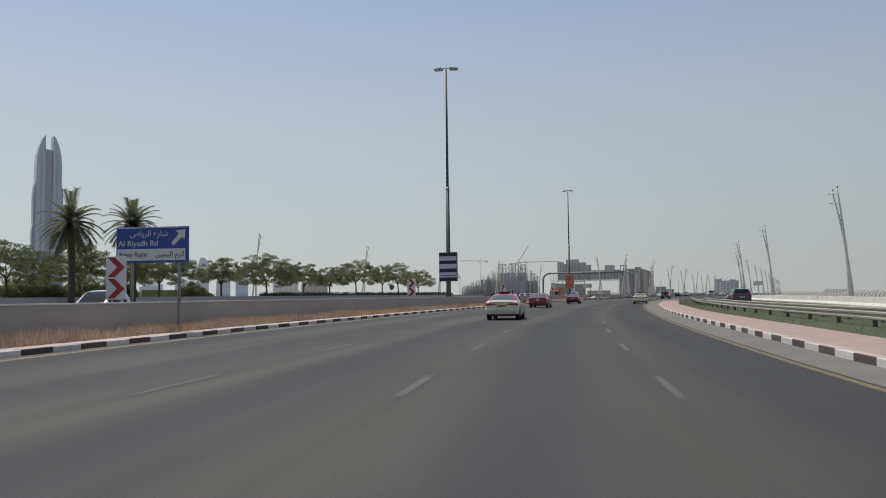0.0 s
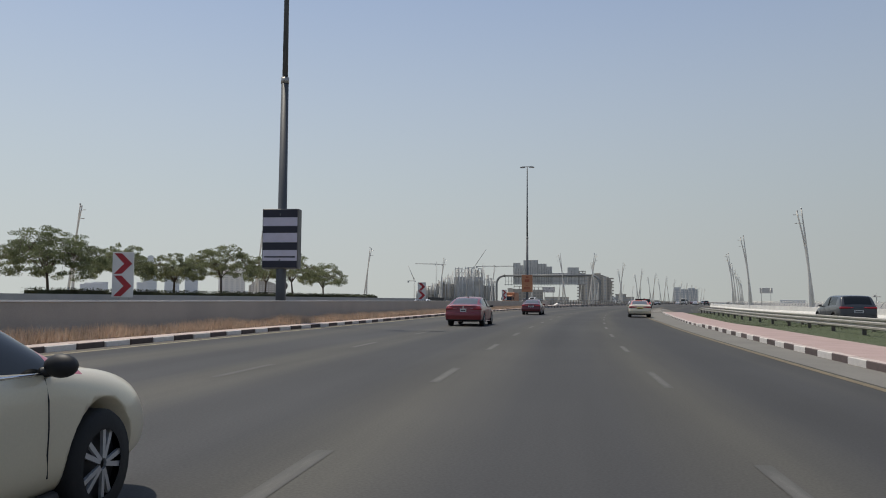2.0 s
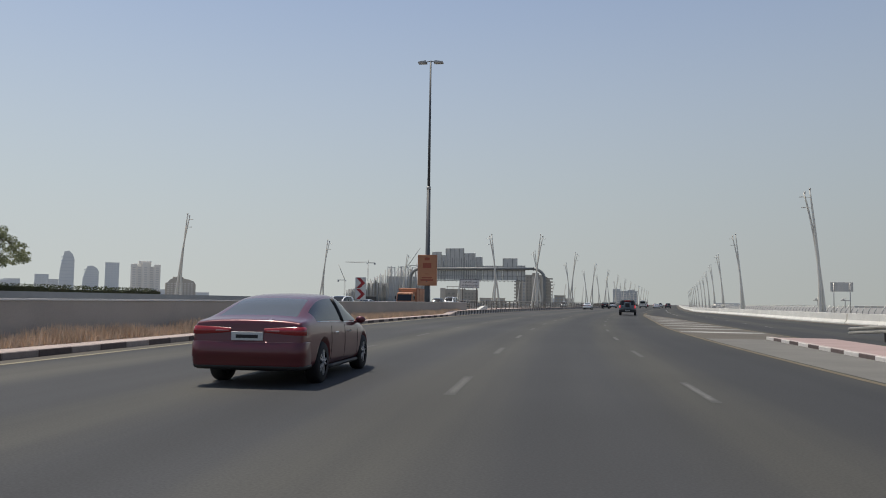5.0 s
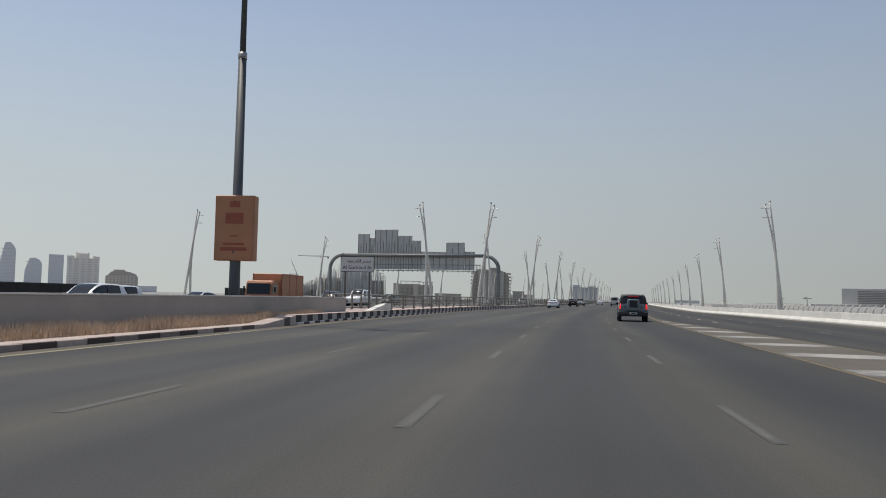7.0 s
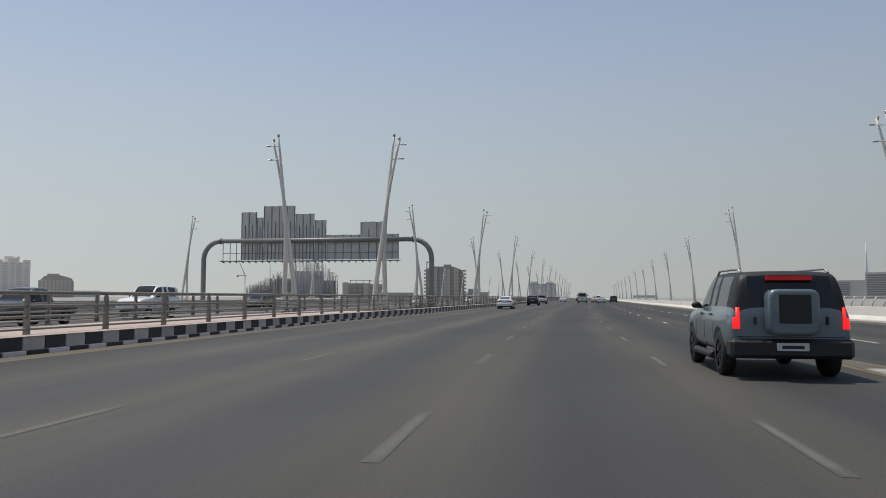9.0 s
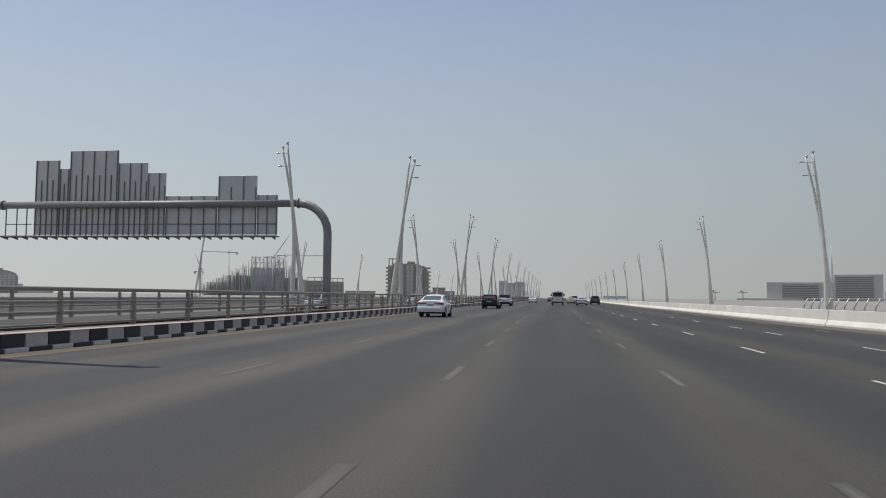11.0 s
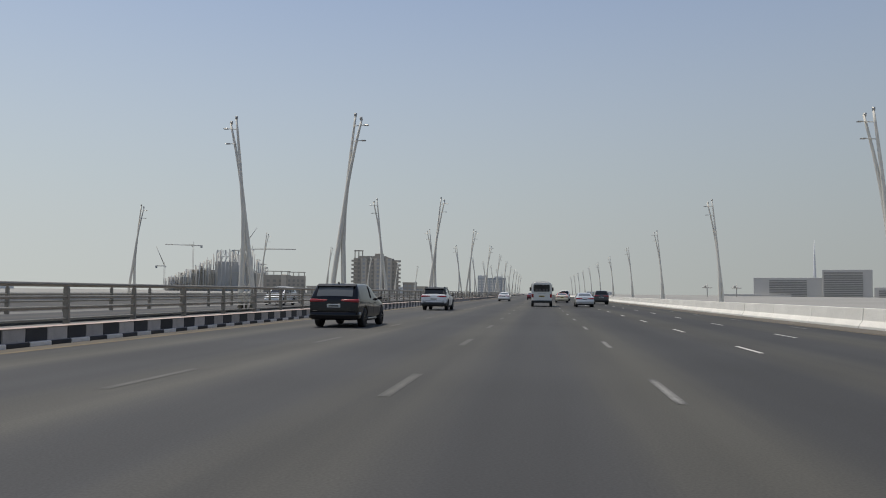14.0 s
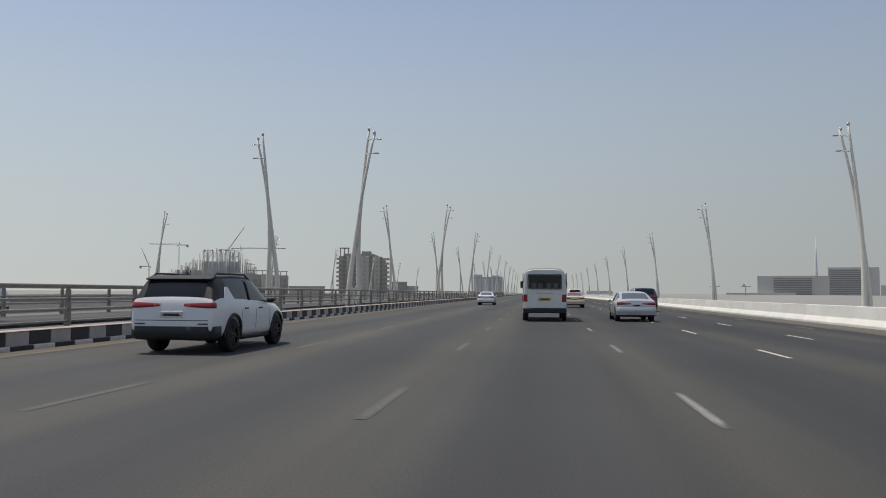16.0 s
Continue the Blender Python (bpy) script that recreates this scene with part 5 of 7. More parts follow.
def shell_mesh(kind, W, H, wb, ro, fo, r, mats):
    """The closed outer skin, rounded, with wheel openings. Material slots: paint, cabin paint, side glass, rear glass, windscreen, inner arch."""
    s = SHAPES[kind]
    hw, kz = W / 2, H / s["h"]

    def along(y):
        return y * ro / s["ro"] if y < 0 else (y * wb / 2.8 if y < 2.8 else wb + (y - 2.8) * fo / s["fo"])

    def of(key, y):
        t = s[key]
        return float(np.interp(y, [p[0] for p in t], [p[1] for p in t]))
    b = fresh()
    rows = []
    for y in s["cuts"]:
        w, zl, zb, zt = hw * of("wide", y), of("low", y), of("belt", y), of("top", y)
        wbt, wt = hw * of("wbelt", y), hw * of("wtop", y)
        zb = min(zb, zt - .05)
        wbt = min(wbt, w * .985)
        half = [(0, zl), (.70 * w, zl), (.93 * w, zl + .04), (.995 * w, zl + (zb - zl) * .30), (w, zl + (zb - zl) * .62), ((w + wbt) / 2 + .01, zb - .07), (wbt, zb),
                ((wbt + wt) / 2 + .012, (zb + zt) / 2), (wt, zt - .045 - .02 * (zt - zb)), (wt * .88, zt - .024), (wt * .5, zt - .006), (0, zt)]
        ring = half + [(-x, z) for x, z in half[-2:0:-1]]
        rows.append([b.verts.new((x, along(y), z * kz)) for x, z in ring])
    n = len(rows[0])
    for (ya, p), (yb, q) in zip(zip(s["cuts"], rows), zip(s["cuts"][1:], rows[1:])):
        ym = (ya + yb) / 2
        cab = s["rear"][0] < ym < s["front"][1]
        tall = of("top", ym) - of("belt", ym)
        for i in range(n):
            f = b.faces.new((p[i], p[(i + 1) % n], q[(i + 1) % n], q[i]))
            k = i if i < RING else n - 1 - i
            mat = 0
            if cab and k >= 6:
                mat = 1
            if s["side"][0] < ym < s["side"][1] and k in (6, 7) and tall > .12 and not any(a < ym < c for a, c in s["pillars"]):
                mat = 2
            if s["rear"][0] < ym < s["rear"][1] and k in (9, 10):
                mat = 3
            if s["front"][0] < ym < s["front"][1] and k in (9, 10):
                mat = 4
            f.material_index = mat
    b.faces.new(rows[0][::-1])
    b.faces.new(rows[-1])
    closed(b)
    me = bpy.data.meshes.new("shell")
    b.to_mesh(me)
    b.free()
    for mt in mats:
        me.materials.append(mt)
    tmp = new("shell", me)
    sub = tmp.modifiers.new("round", "SUBSURF")
    sub.levels = sub.render_levels = 2
    cutters = []
    for y in (0, wb):
        for side in (-1, 1):
            c = fresh()
            tube(c, [(side * (hw - .30), y, r + .03), (side * (hw + .2), y, r + .03)], r * 1.13, 28)
            closed(c)
            cme = bpy.data.meshes.new("cut")
            c.to_mesh(cme)
            c.free()
            for mt in mats:
                cme.materials.append(mt)
            for f in cme.polygons:
                f.material_index = 5
            co = new("cut", cme)
            cutters.append(co)
            bo = tmp.modifiers.new("arch", "BOOLEAN")
            bo.operation, bo.solver, bo.object = "DIFFERENCE", "EXACT", co
    bpy.context.view_layer.update()
    out = bpy.data.meshes.new_from_object(tmp.evaluated_get(bpy.context.evaluated_depsgraph_get()))
    for o in (tmp, *cutters):
        bpy.data.objects.remove(o)
    return out


shell_cache = {}


def split_shell(key, me, ob, mats):
    """Part the skin into body, cabin and single panes."""
    if key not in shell_cache:
        b = fresh()
        b.from_mesh(me)
        b.faces.ensure_lookup_table()
        groups, seen = [], set()
        for f in b.faces:
            if f.index in seen:
                continue
            m = f.material_index
            cls = 0 if m in (0, 5) else m
            stack, grp = [f], []
            seen.add(f.index)
            while stack:
                g = stack.pop()
                grp.append(g.index)
                for e in g.edges:
                    for h in e.link_faces:
                        hc = 0 if h.material_index in (0, 5) else h.material_index
                        if h.index not in seen and hc == cls:
                            seen.add(h.index)
                            stack.append(h)
            groups.append((cls, grp))
        tree = BVHTree.FromBMesh(b)
        made = []
        for cls, grp in groups:
            if len(grp) < 3:
                cls = 0
            keep = set(grp)
            c = b.copy()
            c.faces.ensure_lookup_table()
            bmesh.ops.delete(c, geom=[f for f in c.faces if f.index not in keep], context="FACES")
            for f in c.faces:
                f.smooth = True
                f.material_index = 1 if f.material_index == 5 else 0
            pm = bpy.data.meshes.new("shell_part")
            c.to_mesh(pm)
            c.free()
            made.append((cls, pm))
        b.free()
        shell_cache[key] = (made, tree)
    made, tree = shell_cache[key]
    for cls, pm in made:
        q = pm.copy()
        q.materials.clear()
        for mt in ((mats[cls], TRIM) if cls == 0 else (mats[cls],)):
            q.materials.append(mt)
        o = new(("body", "cabin", "side_window", "rear_window", "windscreen")[cls], q)
        o.parent = ob
    return tree


def car(m, label, category, body, cabin=None, kind="sedan", W=1.84, H=1.46, wb=2.82, ro=1.06, fo=0.97, r=0.335, rim=RIM, lit=False, plate=PLATE, extras=(), low_trim=None, group="traffic", rear_glass=None):
    ob = thing(category, m, label, category, group)
    hw = W / 2
    s = SHAPES[kind]
    kz = H / s["h"]
    mats = (body, cabin or body, CAR_GLASS, rear_glass or (REAR_GLASS_SKY if kind == "sedan" else CAR_GLASS), CAR_GLASS, TRIM)
    key = (kind, W, H, wb, ro, fo, r)
    me = None if key in shell_cache else shell_mesh(kind, W, H, wb, ro, fo, r, mats)
    tree = split_shell(key, me, ob, mats)

    def back(x, z):
        hit = tree.ray_cast(Vector((x, -6, z)), Vector((0, 1, 0)))[0]
        return hit.y if hit else -ro

    def flank(y, z, side):
        hit = tree.ray_cast(Vector((side * 4, y, z)), Vector((-side, 0, 0)))[0]
        return hit.x if hit else side * hw

    def roof(x, y):
        hit = tree.ray_cast(Vector((x, y, 5)), Vector((0, 0, -1)))[0]
        return hit.z if hit else H

    def rear_patch(name, cols, mat, out=.012, parent=ob, lbl=""):
        """A thin plate that follows the tail: columns of (x, low z, high z)."""
        q = fresh()
        grid = [[Vector((x, back(x, z) - out, z)) for z in (z0, (z0 + z1) / 2, z1)] for x, z0, z1 in cols]
        front = [[q.verts.new(p) for p in col] for col in grid]
        rear = [[q.verts.new(p + Vector((0, .04, 0))) for p in col] for col in grid]
        for i in range(len(cols) - 1):
            for j in range(2):
                q.faces.new((front[i][j], front[i + 1][j], front[i + 1][j + 1], front[i][j + 1])).smooth = True
            q.faces.new((front[i][0], rear[i][0], rear[i + 1][0], front[i + 1][0]))
            q.faces.new((front[i][2], front[i + 1][2], rear[i + 1][2], rear[i][2]))
        for i in (0, -1):
            for j in range(2):
                q.faces.new((front[i][j], front[i][j + 1], rear[i][j + 1], rear[i][j]))
        return part(name, closed(q), mat, parent, lbl)

    def steps(a, b2, n):
        return [a + (b2 - a) * i / n for i in range(n + 1)]

    def round_tail(name, cols, mat, parent=ob, lbl=""):
        """A moulding wrapped round the tail: columns of (degrees from straight left, heights and stand-offs)."""
        q = fresh()
        rows = []
        for a, profile in cols:
            d = Vector((-math.cos(radians(a)), -math.sin(radians(a)), 0))
            row = []
            for z, out in profile:
                p = tree.ray_cast(Vector((0, -ro * .5, min(max(z, .56 * kz), 1.3))), d)[0] or Vector((0, -ro * .5, z)) + d * hw
                row.append(q.verts.new(Vector((p.x, p.y, z)) + d * out))
            rows.append(row)
        n = len(rows[0])
        for p, g in zip(rows, rows[1:]):
            for i in range(n - 1):
                q.faces.new((p[i], p[i + 1], g[i + 1], g[i])).smooth = True
        bmesh.ops.recalc_face_normals(q, faces=q.faces)
        return part(name, q, mat, parent, lbl)

    for y in (0, wb):
        for side in (-1, 1):
            wheel(ob, side * (hw - .125), y, r, rim, side)
    lamp_mat = BRAKE_LIT if lit else TAIL_RED
    z0, z1, x0, x1 = s["lamp"]
    z0, z1 = z0 * kz, z1 * kz
    for side in (-1, 1):
        if kind in ("sedan", "suv"):
            lens = []
            for u in steps(0, 1, 20):
                a = 62 - u * (39 if kind == "sedan" else 40)
                lo, hi = z0 + .055 * (1 - u) * kz + .05 * max(0, u - .75), z1 - .035 * (1 - u) - .02 * max(0, u - .75)
                lens.append((a if side < 0 else 180 - a, ((hi + .008, -.02), (hi, .02), ((lo + hi) / 2, .026), (lo, .02), (lo - .008, -.02))))
            lamp = round_tail("tail_lamp", lens, lamp_mat)
            clear = []
            for u in steps(0, 1, 4):
                a = 60 - u * (15 if kind == "sedan" else 8)
                lo, hi = z0 + .065 * kz - .01 * u, z1 - .06 + .012 * u
                clear.append((a if side < 0 else 180 - a, ((hi, .016), (hi - .006, .031), (lo + .006, .031), (lo, .016))))
            round_tail("reversing_lamp", clear, TAIL_CLEAR, lamp)
        else:
            rear_patch("tail_lamp", [(side * hw * k, z0, z1) for k in steps(x0 + .02, x1 - .02, 2)], lamp_mat, .02)
    if kind == "suv":
        zs = ((.60, -.02), (.59, .016), (.46, .026), (.36, .01), (.31, -.06), (.29, -.30))
        round_tail("rear_bumper", [(a, tuple((z * kz, o) for z, o in zs)) for a in steps(8, 172, 26)], low_trim or TRIM)
        if body is not JET:
            for side in (-1, 1):
                for y0 in (0, wb):
                    pts = []
                    for a in steps(-8, 188, 14):
                        y, z = y0 + r * 1.17 * math.cos(radians(a)), r + .03 + r * 1.17 * math.sin(radians(a))
                        pts.append((flank(y, max(z, .45), side), y, z))
                    part("arch_trim", tube(fresh(), pts, .036, 6), TRIM, ob)
        for side in (-1, 1):
            part("reflector", box(fresh(), (min(side * hw * .62, side * hw * .86), -ro - .012, .635 * kz), (max(side * hw * .62, side * hw * .86), -ro + .06, .66 * kz), .006), TRIM, ob)
    elif kind == "sedan":
        zs = ((.715, -.01), (.70, .022), (.69, .028), (.56, .044), (.47, .046), (.455, .032), (.37, .024), (.335, .012), (.325, -.01))
        round_tail("rear_bumper", [(a, tuple((z * kz, o * min(1, (82 - abs(a - 90)) / 26) - .004) for z, o in zs)) for a in steps(8, 172, 34)], body)
        # black lip: taxi trim; on the red saloon a stand-in for underside shade
        zs = ((.35, .0), (.335, .012), (.30, .0), (.275, -.06), (.26, -.30))
        round_tail("valance", [(a, tuple((z * kz, o) for z, o in zs)) for a in steps(8, 172, 28)], TRIM)
    elif low_trim is not body:
        rear_patch("rear_bumper", [(hw * k, .40 * kz, .40 * kz + .22) for k in steps(-.78, .78, 12)], low_trim or TRIM, .02)
    if low_trim is not body and kind != "sedan":
        rear_patch("bumper_seam", [(hw * k, .72 * kz - .008, .72 * kz + .006) for k in steps(-.86, .86, 10)], TRIM, .003)
    for side in (-1, 1):
        for y0 in ((wb * .16, wb * .47, wb * .80) if kind != "pickup" else (wb * .45, wb * .62, wb * .85)):
            pts = [Vector((flank(y0 + (.06 if z > .8 else 0), z * kz, side) + side * .001, y0 + (.04 if z < .5 else 0), z * kz)) for z in (.36, .5, .65, .8, .92)]
            part("door_seam", tube(fresh(), pts, .006, 4), TRIM, ob)
        for y0 in ((wb * .22, wb * .54) if kind != "pickup" else (wb * .5, wb * .66)):
            z = (s["belt"][3][1] - .10) * kz
            x = flank(y0, z, side)
            part("door_handle", box(fresh(), (x - .025, y0, z - .016), (x + .025, y0 + .2, z + .016), .008), body if low_trim is body else (CHROME if kind == "sedan" else TRIM), ob)
        pts = [(flank(y, .27 * kz + .06, side) * .97, y, (.23 if kind == "sedan" else .31) * kz) for y in steps(r * 1.2, wb - r * 1.2, 6)]
        part("sill", tube(fresh(), pts, .035 if kind == "sedan" else .075, 8), low_trim or TRIM, ob)
        if kind == "suv":
            pts = [Vector((flank(.95 * wb / 2.8, z * kz, side) + side * .001, .95 * wb / 2.8, z * kz)) for z in (1.13, 1.26, 1.38, 1.5, 1.6)]
            part("door_pillar", tube(fresh(), pts, .03, 6), TRIM, ob)
        ym = (s["front"][1] - .36) * wb / 2.8
        zm = (s["belt"][-5][1] + (.055 if kind == "sedan" else .08)) * kz
        q = fresh()
        tube(q, [(side * (hw * .86), ym, zm - .05), (side * (hw - .01), ym, zm - .03)], [.03, .035], 6)
        bmesh.ops.create_uvsphere(q, u_segments=10, v_segments=8, radius=1, matrix=Matrix.LocRotScale((side * (hw + .045), ym, zm), None, (.10, .06, .068)))
        part("mirror", q, body if kind == "sedan" and "dark_mirror" not in extras else TRIM, ob, smooth=True)
        if kind == "sedan":
            pts = [Vector((flank(y, z, side) + side * .002, y, z)) for y, z in ((v, (float(np.interp(v, [p[0] for p in s["belt"]], [p[1] for p in s["belt"]])) + .005) * kz) for v in steps(-.30, 2.3 * wb / 2.8, 14))]
            part("chrome_strip", tube(fresh(), pts, .009, 5), CHROME, ob)
            pts = [Vector((flank(1.27 * wb / 2.8, z * kz, side) + side * .001, 1.27 * wb / 2.8, z * kz)) for z in (.97, 1.1, 1.2, 1.3, 1.38)]
            part("door_pillar", tube(fresh(), pts, .03, 6), TRIM, ob)
            if "window_arc" in extras:
                def lid(v):
                    return float(np.interp(v, [p[0] for p in s["top"]], [p[1] for p in s["top"]]))

                def sill_z(v):
                    return float(np.interp(v, [p[0] for p in s["belt"]], [p[1] for p in s["belt"]])) + .005
                pts = []
                for v in steps(-.30, 2.32, 22):
                    z = max(sill_z(v), lid(v) - .10) * kz
                    y = v * (wb / 2.8 if v > 0 else ro / s["ro"])
                    pts.append(Vector((flank(y, z, side) + side * .004, y, z)))
                part("window_trim", tube(fresh(), pts, .011, 5), CHROME, ob)
    if plate:
        zp = {"sedan": .79, "suv": .84, "boxy": .56, "pickup": .70}[kind] * kz
        yb = min(back(0, zp), back(.24, zp)) - (.095 if "spare" in extras else .004)
        pw, ph = (.165, .085) if "square_plate" in extras else (.25, .065)
        pl = part("number_plate", box(fresh(), (-pw, yb - .016, zp - ph), (pw, yb + .03, zp + ph), .004), plate, ob)
        part("writing_bar", box(fresh(), (-pw * .7, yb - .019, zp - .03), (pw * .7, yb - .015, zp + .022)), TRIM, pl)
    if "spoiler" in extras:
        zz = roof(0, -ro * .91)
        rear_patch("spoiler", [(hw * k, zz - .03 - .03 * k * k, zz + .008 - .035 * k * k) for k in steps(-.66, .66, 8)], body, .035)
    yr = s["rear"][1] * (ro / s["ro"] if s["rear"][1] < 0 else wb / 2.8)
    wt = hw * float(np.interp(s["rear"][1], [p[0] for p in s["wtop"]], [p[1] for p in s["wtop"]]))
    if "top_spoiler" in extras:
        zz = roof(0, yr + .1)
        q = closed(prism(fresh(), [(yr - .17, zz - .075), (yr + .12, zz + .004), (yr + .12, zz - .05), (yr - .15, zz - .10)], 0, -wt * .95, wt * .95))
        part("spoiler", q, TRIM, ob)
    if "wiper" in extras:
        zz = (s["belt"][1][1] + .09) * kz
        rear_patch("rear_wiper", [(x, zz - .012, zz + .012) for x in steps(-.22, .22, 3)], TRIM, .02)
    if "fin" in extras:
        zz = roof(0, yr + .3)
        part("antenna_fin", closed(prism(fresh(), [(yr + .15, zz - .03), (yr + .42, zz - .01), (yr + .2, zz + .07)], 0, -.02, .02)), TRIM, ob)
    if "badge" in extras:
        yb = back(0, .945 * kz)
        part("badge", tube(fresh(), [(0, yb - .012, .945 * kz), (0, yb + .03, .945 * kz)], .045, 14), CHROME, ob)
    ymid = 1.0 * wb / 2.8
    if "taxi_sign" in extras:
        zz = roof(0, ymid)
        part("roof_sign", box(fresh(), (-.34, ymid - .10, zz + .03), (.26, ymid + .10, zz + .13), .03), TRIM, ob, "dark roof sign")
        part("sign_foot", box(fresh(), (-.3, ymid - .05, zz - .02), (.22, ymid + .05, zz + .04)), TRIM, ob)
        part("camera_pod", tube(fresh(), [(.42, ymid + .1, zz - .03), (.42, ymid + .1, zz + .1), (.42, ymid + .1, zz + .17)], [.03, .03, .05], 8), TRIM, ob)
    if "rack" in extras:
        for side in (-1, 1):
            x = side * wt * .90
            ys = [(-.6, .0), (-.45, .07), (1.1, .07), (1.35, .0)]
            part("roof_rail", tube(fresh(), [(x, y, roof(x, y) + d) for y, d in ys], .022, 7), GALV if "black_rack" not in extras else TRIM, ob)
    if "spare" in extras:
        q = fresh()
        hx, hz, zc = .41, .38 * kz, 1.13 * kz
        rings = []
        for d, k in ((.05, 1.0), (-.17, 1.0), (-.215, .95), (-.225, .86)):
            ring = []
            for cx, cz, a0 in ((1, 1, 0), (-1, 1, 90), (-1, -1, 180), (1, -1, 270)):
                for a in (0, 30, 60, 90):
                    t = radians(a0 + a)
                    ring.append(q.verts.new(((cx * (hx - .14) + .14 * math.cos(t)) * k, -ro + d, zc + (cz * (hz - .14) + .14 * math.sin(t)) * k)))
            rings.append(ring)
        for p0, p1 in zip(rings, rings[1:]):
            for i in range(16):
                q.faces.new((p0[i], p0[(i + 1) % 16], p1[(i + 1) % 16], p1[i])).smooth = True
        q.faces.new(rings[-1])
        part("spare_wheel_case", closed(q), body, ob)
        part("case_panel", box(fresh(), (-.24, -ro - .234, .95 * kz), (.26, -ro - .222, 1.42 * kz), .008), TRIM, ob)
        part("wrap_bumper", box(fresh(), (-hw * .985, -ro - .07, .36 * kz), (hw * .985, -ro + .34, .69 * kz), .06), TRIM, ob)
        part("top_brake_lamp", box(fresh(), (-.36, yr - .10, roof(0, yr + .05) - .105), (.36, yr + .0, roof(0, yr + .05) - .03)), BRAKE_DIM, ob)
        for x in (-.8, .8):
            part("door_pull", box(fresh(), (x * hw * .72 - .02, -ro - .03, .92 * kz), (x * hw * .72 + .02, -ro + .02, 1.06 * kz), .01), TRIM, ob)
    if "split_pillar" in extras:
        for side in (-1, 1):
            q = fresh()
            pts = [(-.52, 1.13), (.08, 1.13), (-.18, 1.43), (-.32, 1.43)]
            vs = [q.verts.new((flank(y, z * kz, side) + side * .012, y, z * kz)) for y, z in pts]
            q.faces.new(vs)
            ext = bmesh.ops.extrude_face_region(q, geom=q.faces[:])
            bmesh.ops.translate(q, vec=(-side * .03, 0, 0), verts=[v for v in ext["geom"] if isinstance(v, bmesh.types.BMVert)])
            part("rear_pillar", closed(q), body, ob)
    return ob


def place(y, off, toward=0.0):
    p = at(y, off)
    return pose(p.x, p.y, 0, 0, 0, heading(y) + toward)


def spot(x, y, turn=None):
    return pose(x, y, 0, 0, 0, heading(y) if turn is None else turn)


RED = paint("dark_red_metallic_paint", (0.215, 0.026, 0.034), 0.38)
MAROON = paint("maroon_paint", (0.11, 0.012, 0.02))
CREAM = paint("cream_paint", (0.66, 0.59, 0.44), metal=0.0)
TAXI_RED = paint("taxi_red_paint", (0.42, 0.035, 0.05), metal=0.0)
TAXI_ORANGE = paint("taxi_orange_paint", (0.52, 0.15, 0.10), metal=0.0)
WHITE = paint("white_car_paint", (0.82, 0.82, 0.82), metal=0.0)
SILVER = paint("silver_car_paint", (0.56, 0.57, 0.58), metal=0.3)
SLATE = paint("slate_blue_paint", (0.135, 0.18, 0.21), metal=0.2)
JET = material("black_car_paint", (0.004, 0.004, 0.006), 0.1, 0.0, var=0.05, bump=0, coat=0.0, spec=0.4)
DARK_GREY = paint("dark_grey_car_paint", (0.06, 0.062, 0.068))

car(spot(18.85, 41.6), "cream saloon taxi with a red roof and a roof sign", "car", CREAM, TAXI_RED, plate=PLATE_YELLOW, extras=("taxi_sign", "dark_mirror", "spoiler"), low_trim=TRIM)
car(spot(9.08, 80.3, heading(80) - 1), "dark red metallic saloon with chrome window trim", "car", RED, W=1.92, H=1.545, wb=2.98, ro=1.11, fo=1.08, r=.352, extras=("spoiler", "fin", "badge", "dark_mirror", "square_plate", "window_arc"), low_trim=RED)
car(spot(3.82, 114.6), "maroon saloon car in the next lane", "car", MAROON)
car(spot(14.55, 109.0), "cream saloon taxi with an orange roof", "car", CREAM, TAXI_ORANGE, plate=PLATE_YELLOW, extras=("taxi_sign",))
car(spot(28.4, 90.0, heading(88) + 2), "dark grey off-road car on the slip road", "car", DARK_GREY, kind="suv", W=1.95, H=1.80, wb=2.85, r=.38)
car(spot(4.84, 199.2), "slate blue boxy off-road car with lit brake lights and spare wheel", "car", SLATE, TRIM, kind="boxy", W=1.98, H=1.86, wb=2.80, ro=.95, fo=.90, r=.39, rim=RIM_DARK, lit=True, extras=("rack", "spare"))
car(spot(-8.0, 276.8), "white compact saloon car", "car", WHITE, W=1.76, H=1.49, wb=2.63, extras=("spoiler",), low_trim=WHITE)
car(spot(-7.49, 316.6, heading(316) - 1), "black off-road car with rear glass coloured sky grey", "car", JET, kind="suv", W=1.9, H=1.67, wb=2.86, r=.37, rim=RIM_DARK, extras=("top_spoiler", "wiper", "fin"), low_trim=JET, rear_glass=REAR_GLASS_SKY)
car(spot(-7.74, 346.3, heading(346) - 1.5), "white off-road car with a black roof and black wheels", "car", WHITE, TRIM, kind="suv", W=1.91, H=1.735, wb=2.73, r=.37, rim=RIM_DARK, extras=("top_spoiler", "fin", "split_pillar", "wiper", "rack", "black_rack"))
car(spot(4.55, 368.5), "silver saloon car beside the minibus", "car", SILVER, W=1.84)
car(spot(3.3, 404.0), "cream saloon taxi with an orange roof", "car", CREAM, TAXI_ORANGE, plate=PLATE_YELLOW, extras=("taxi_sign",))
car(spot(7.9, 391.0), "dark grey off-road car", "car", DARK_GREY, kind="suv", W=1.9, H=1.8, r=.37)
car(spot(4.6, 432.0), "white van-like car far along the bridge", "car", WHITE, kind="boxy", W=1.9, H=1.9, r=.35)
car(spot(-5.6, 415.0), "white saloon car far along the bridge", "car", WHITE)
car(spot(-1.6, 455.0), "maroon saloon car far along the bridge", "car", MAROON)
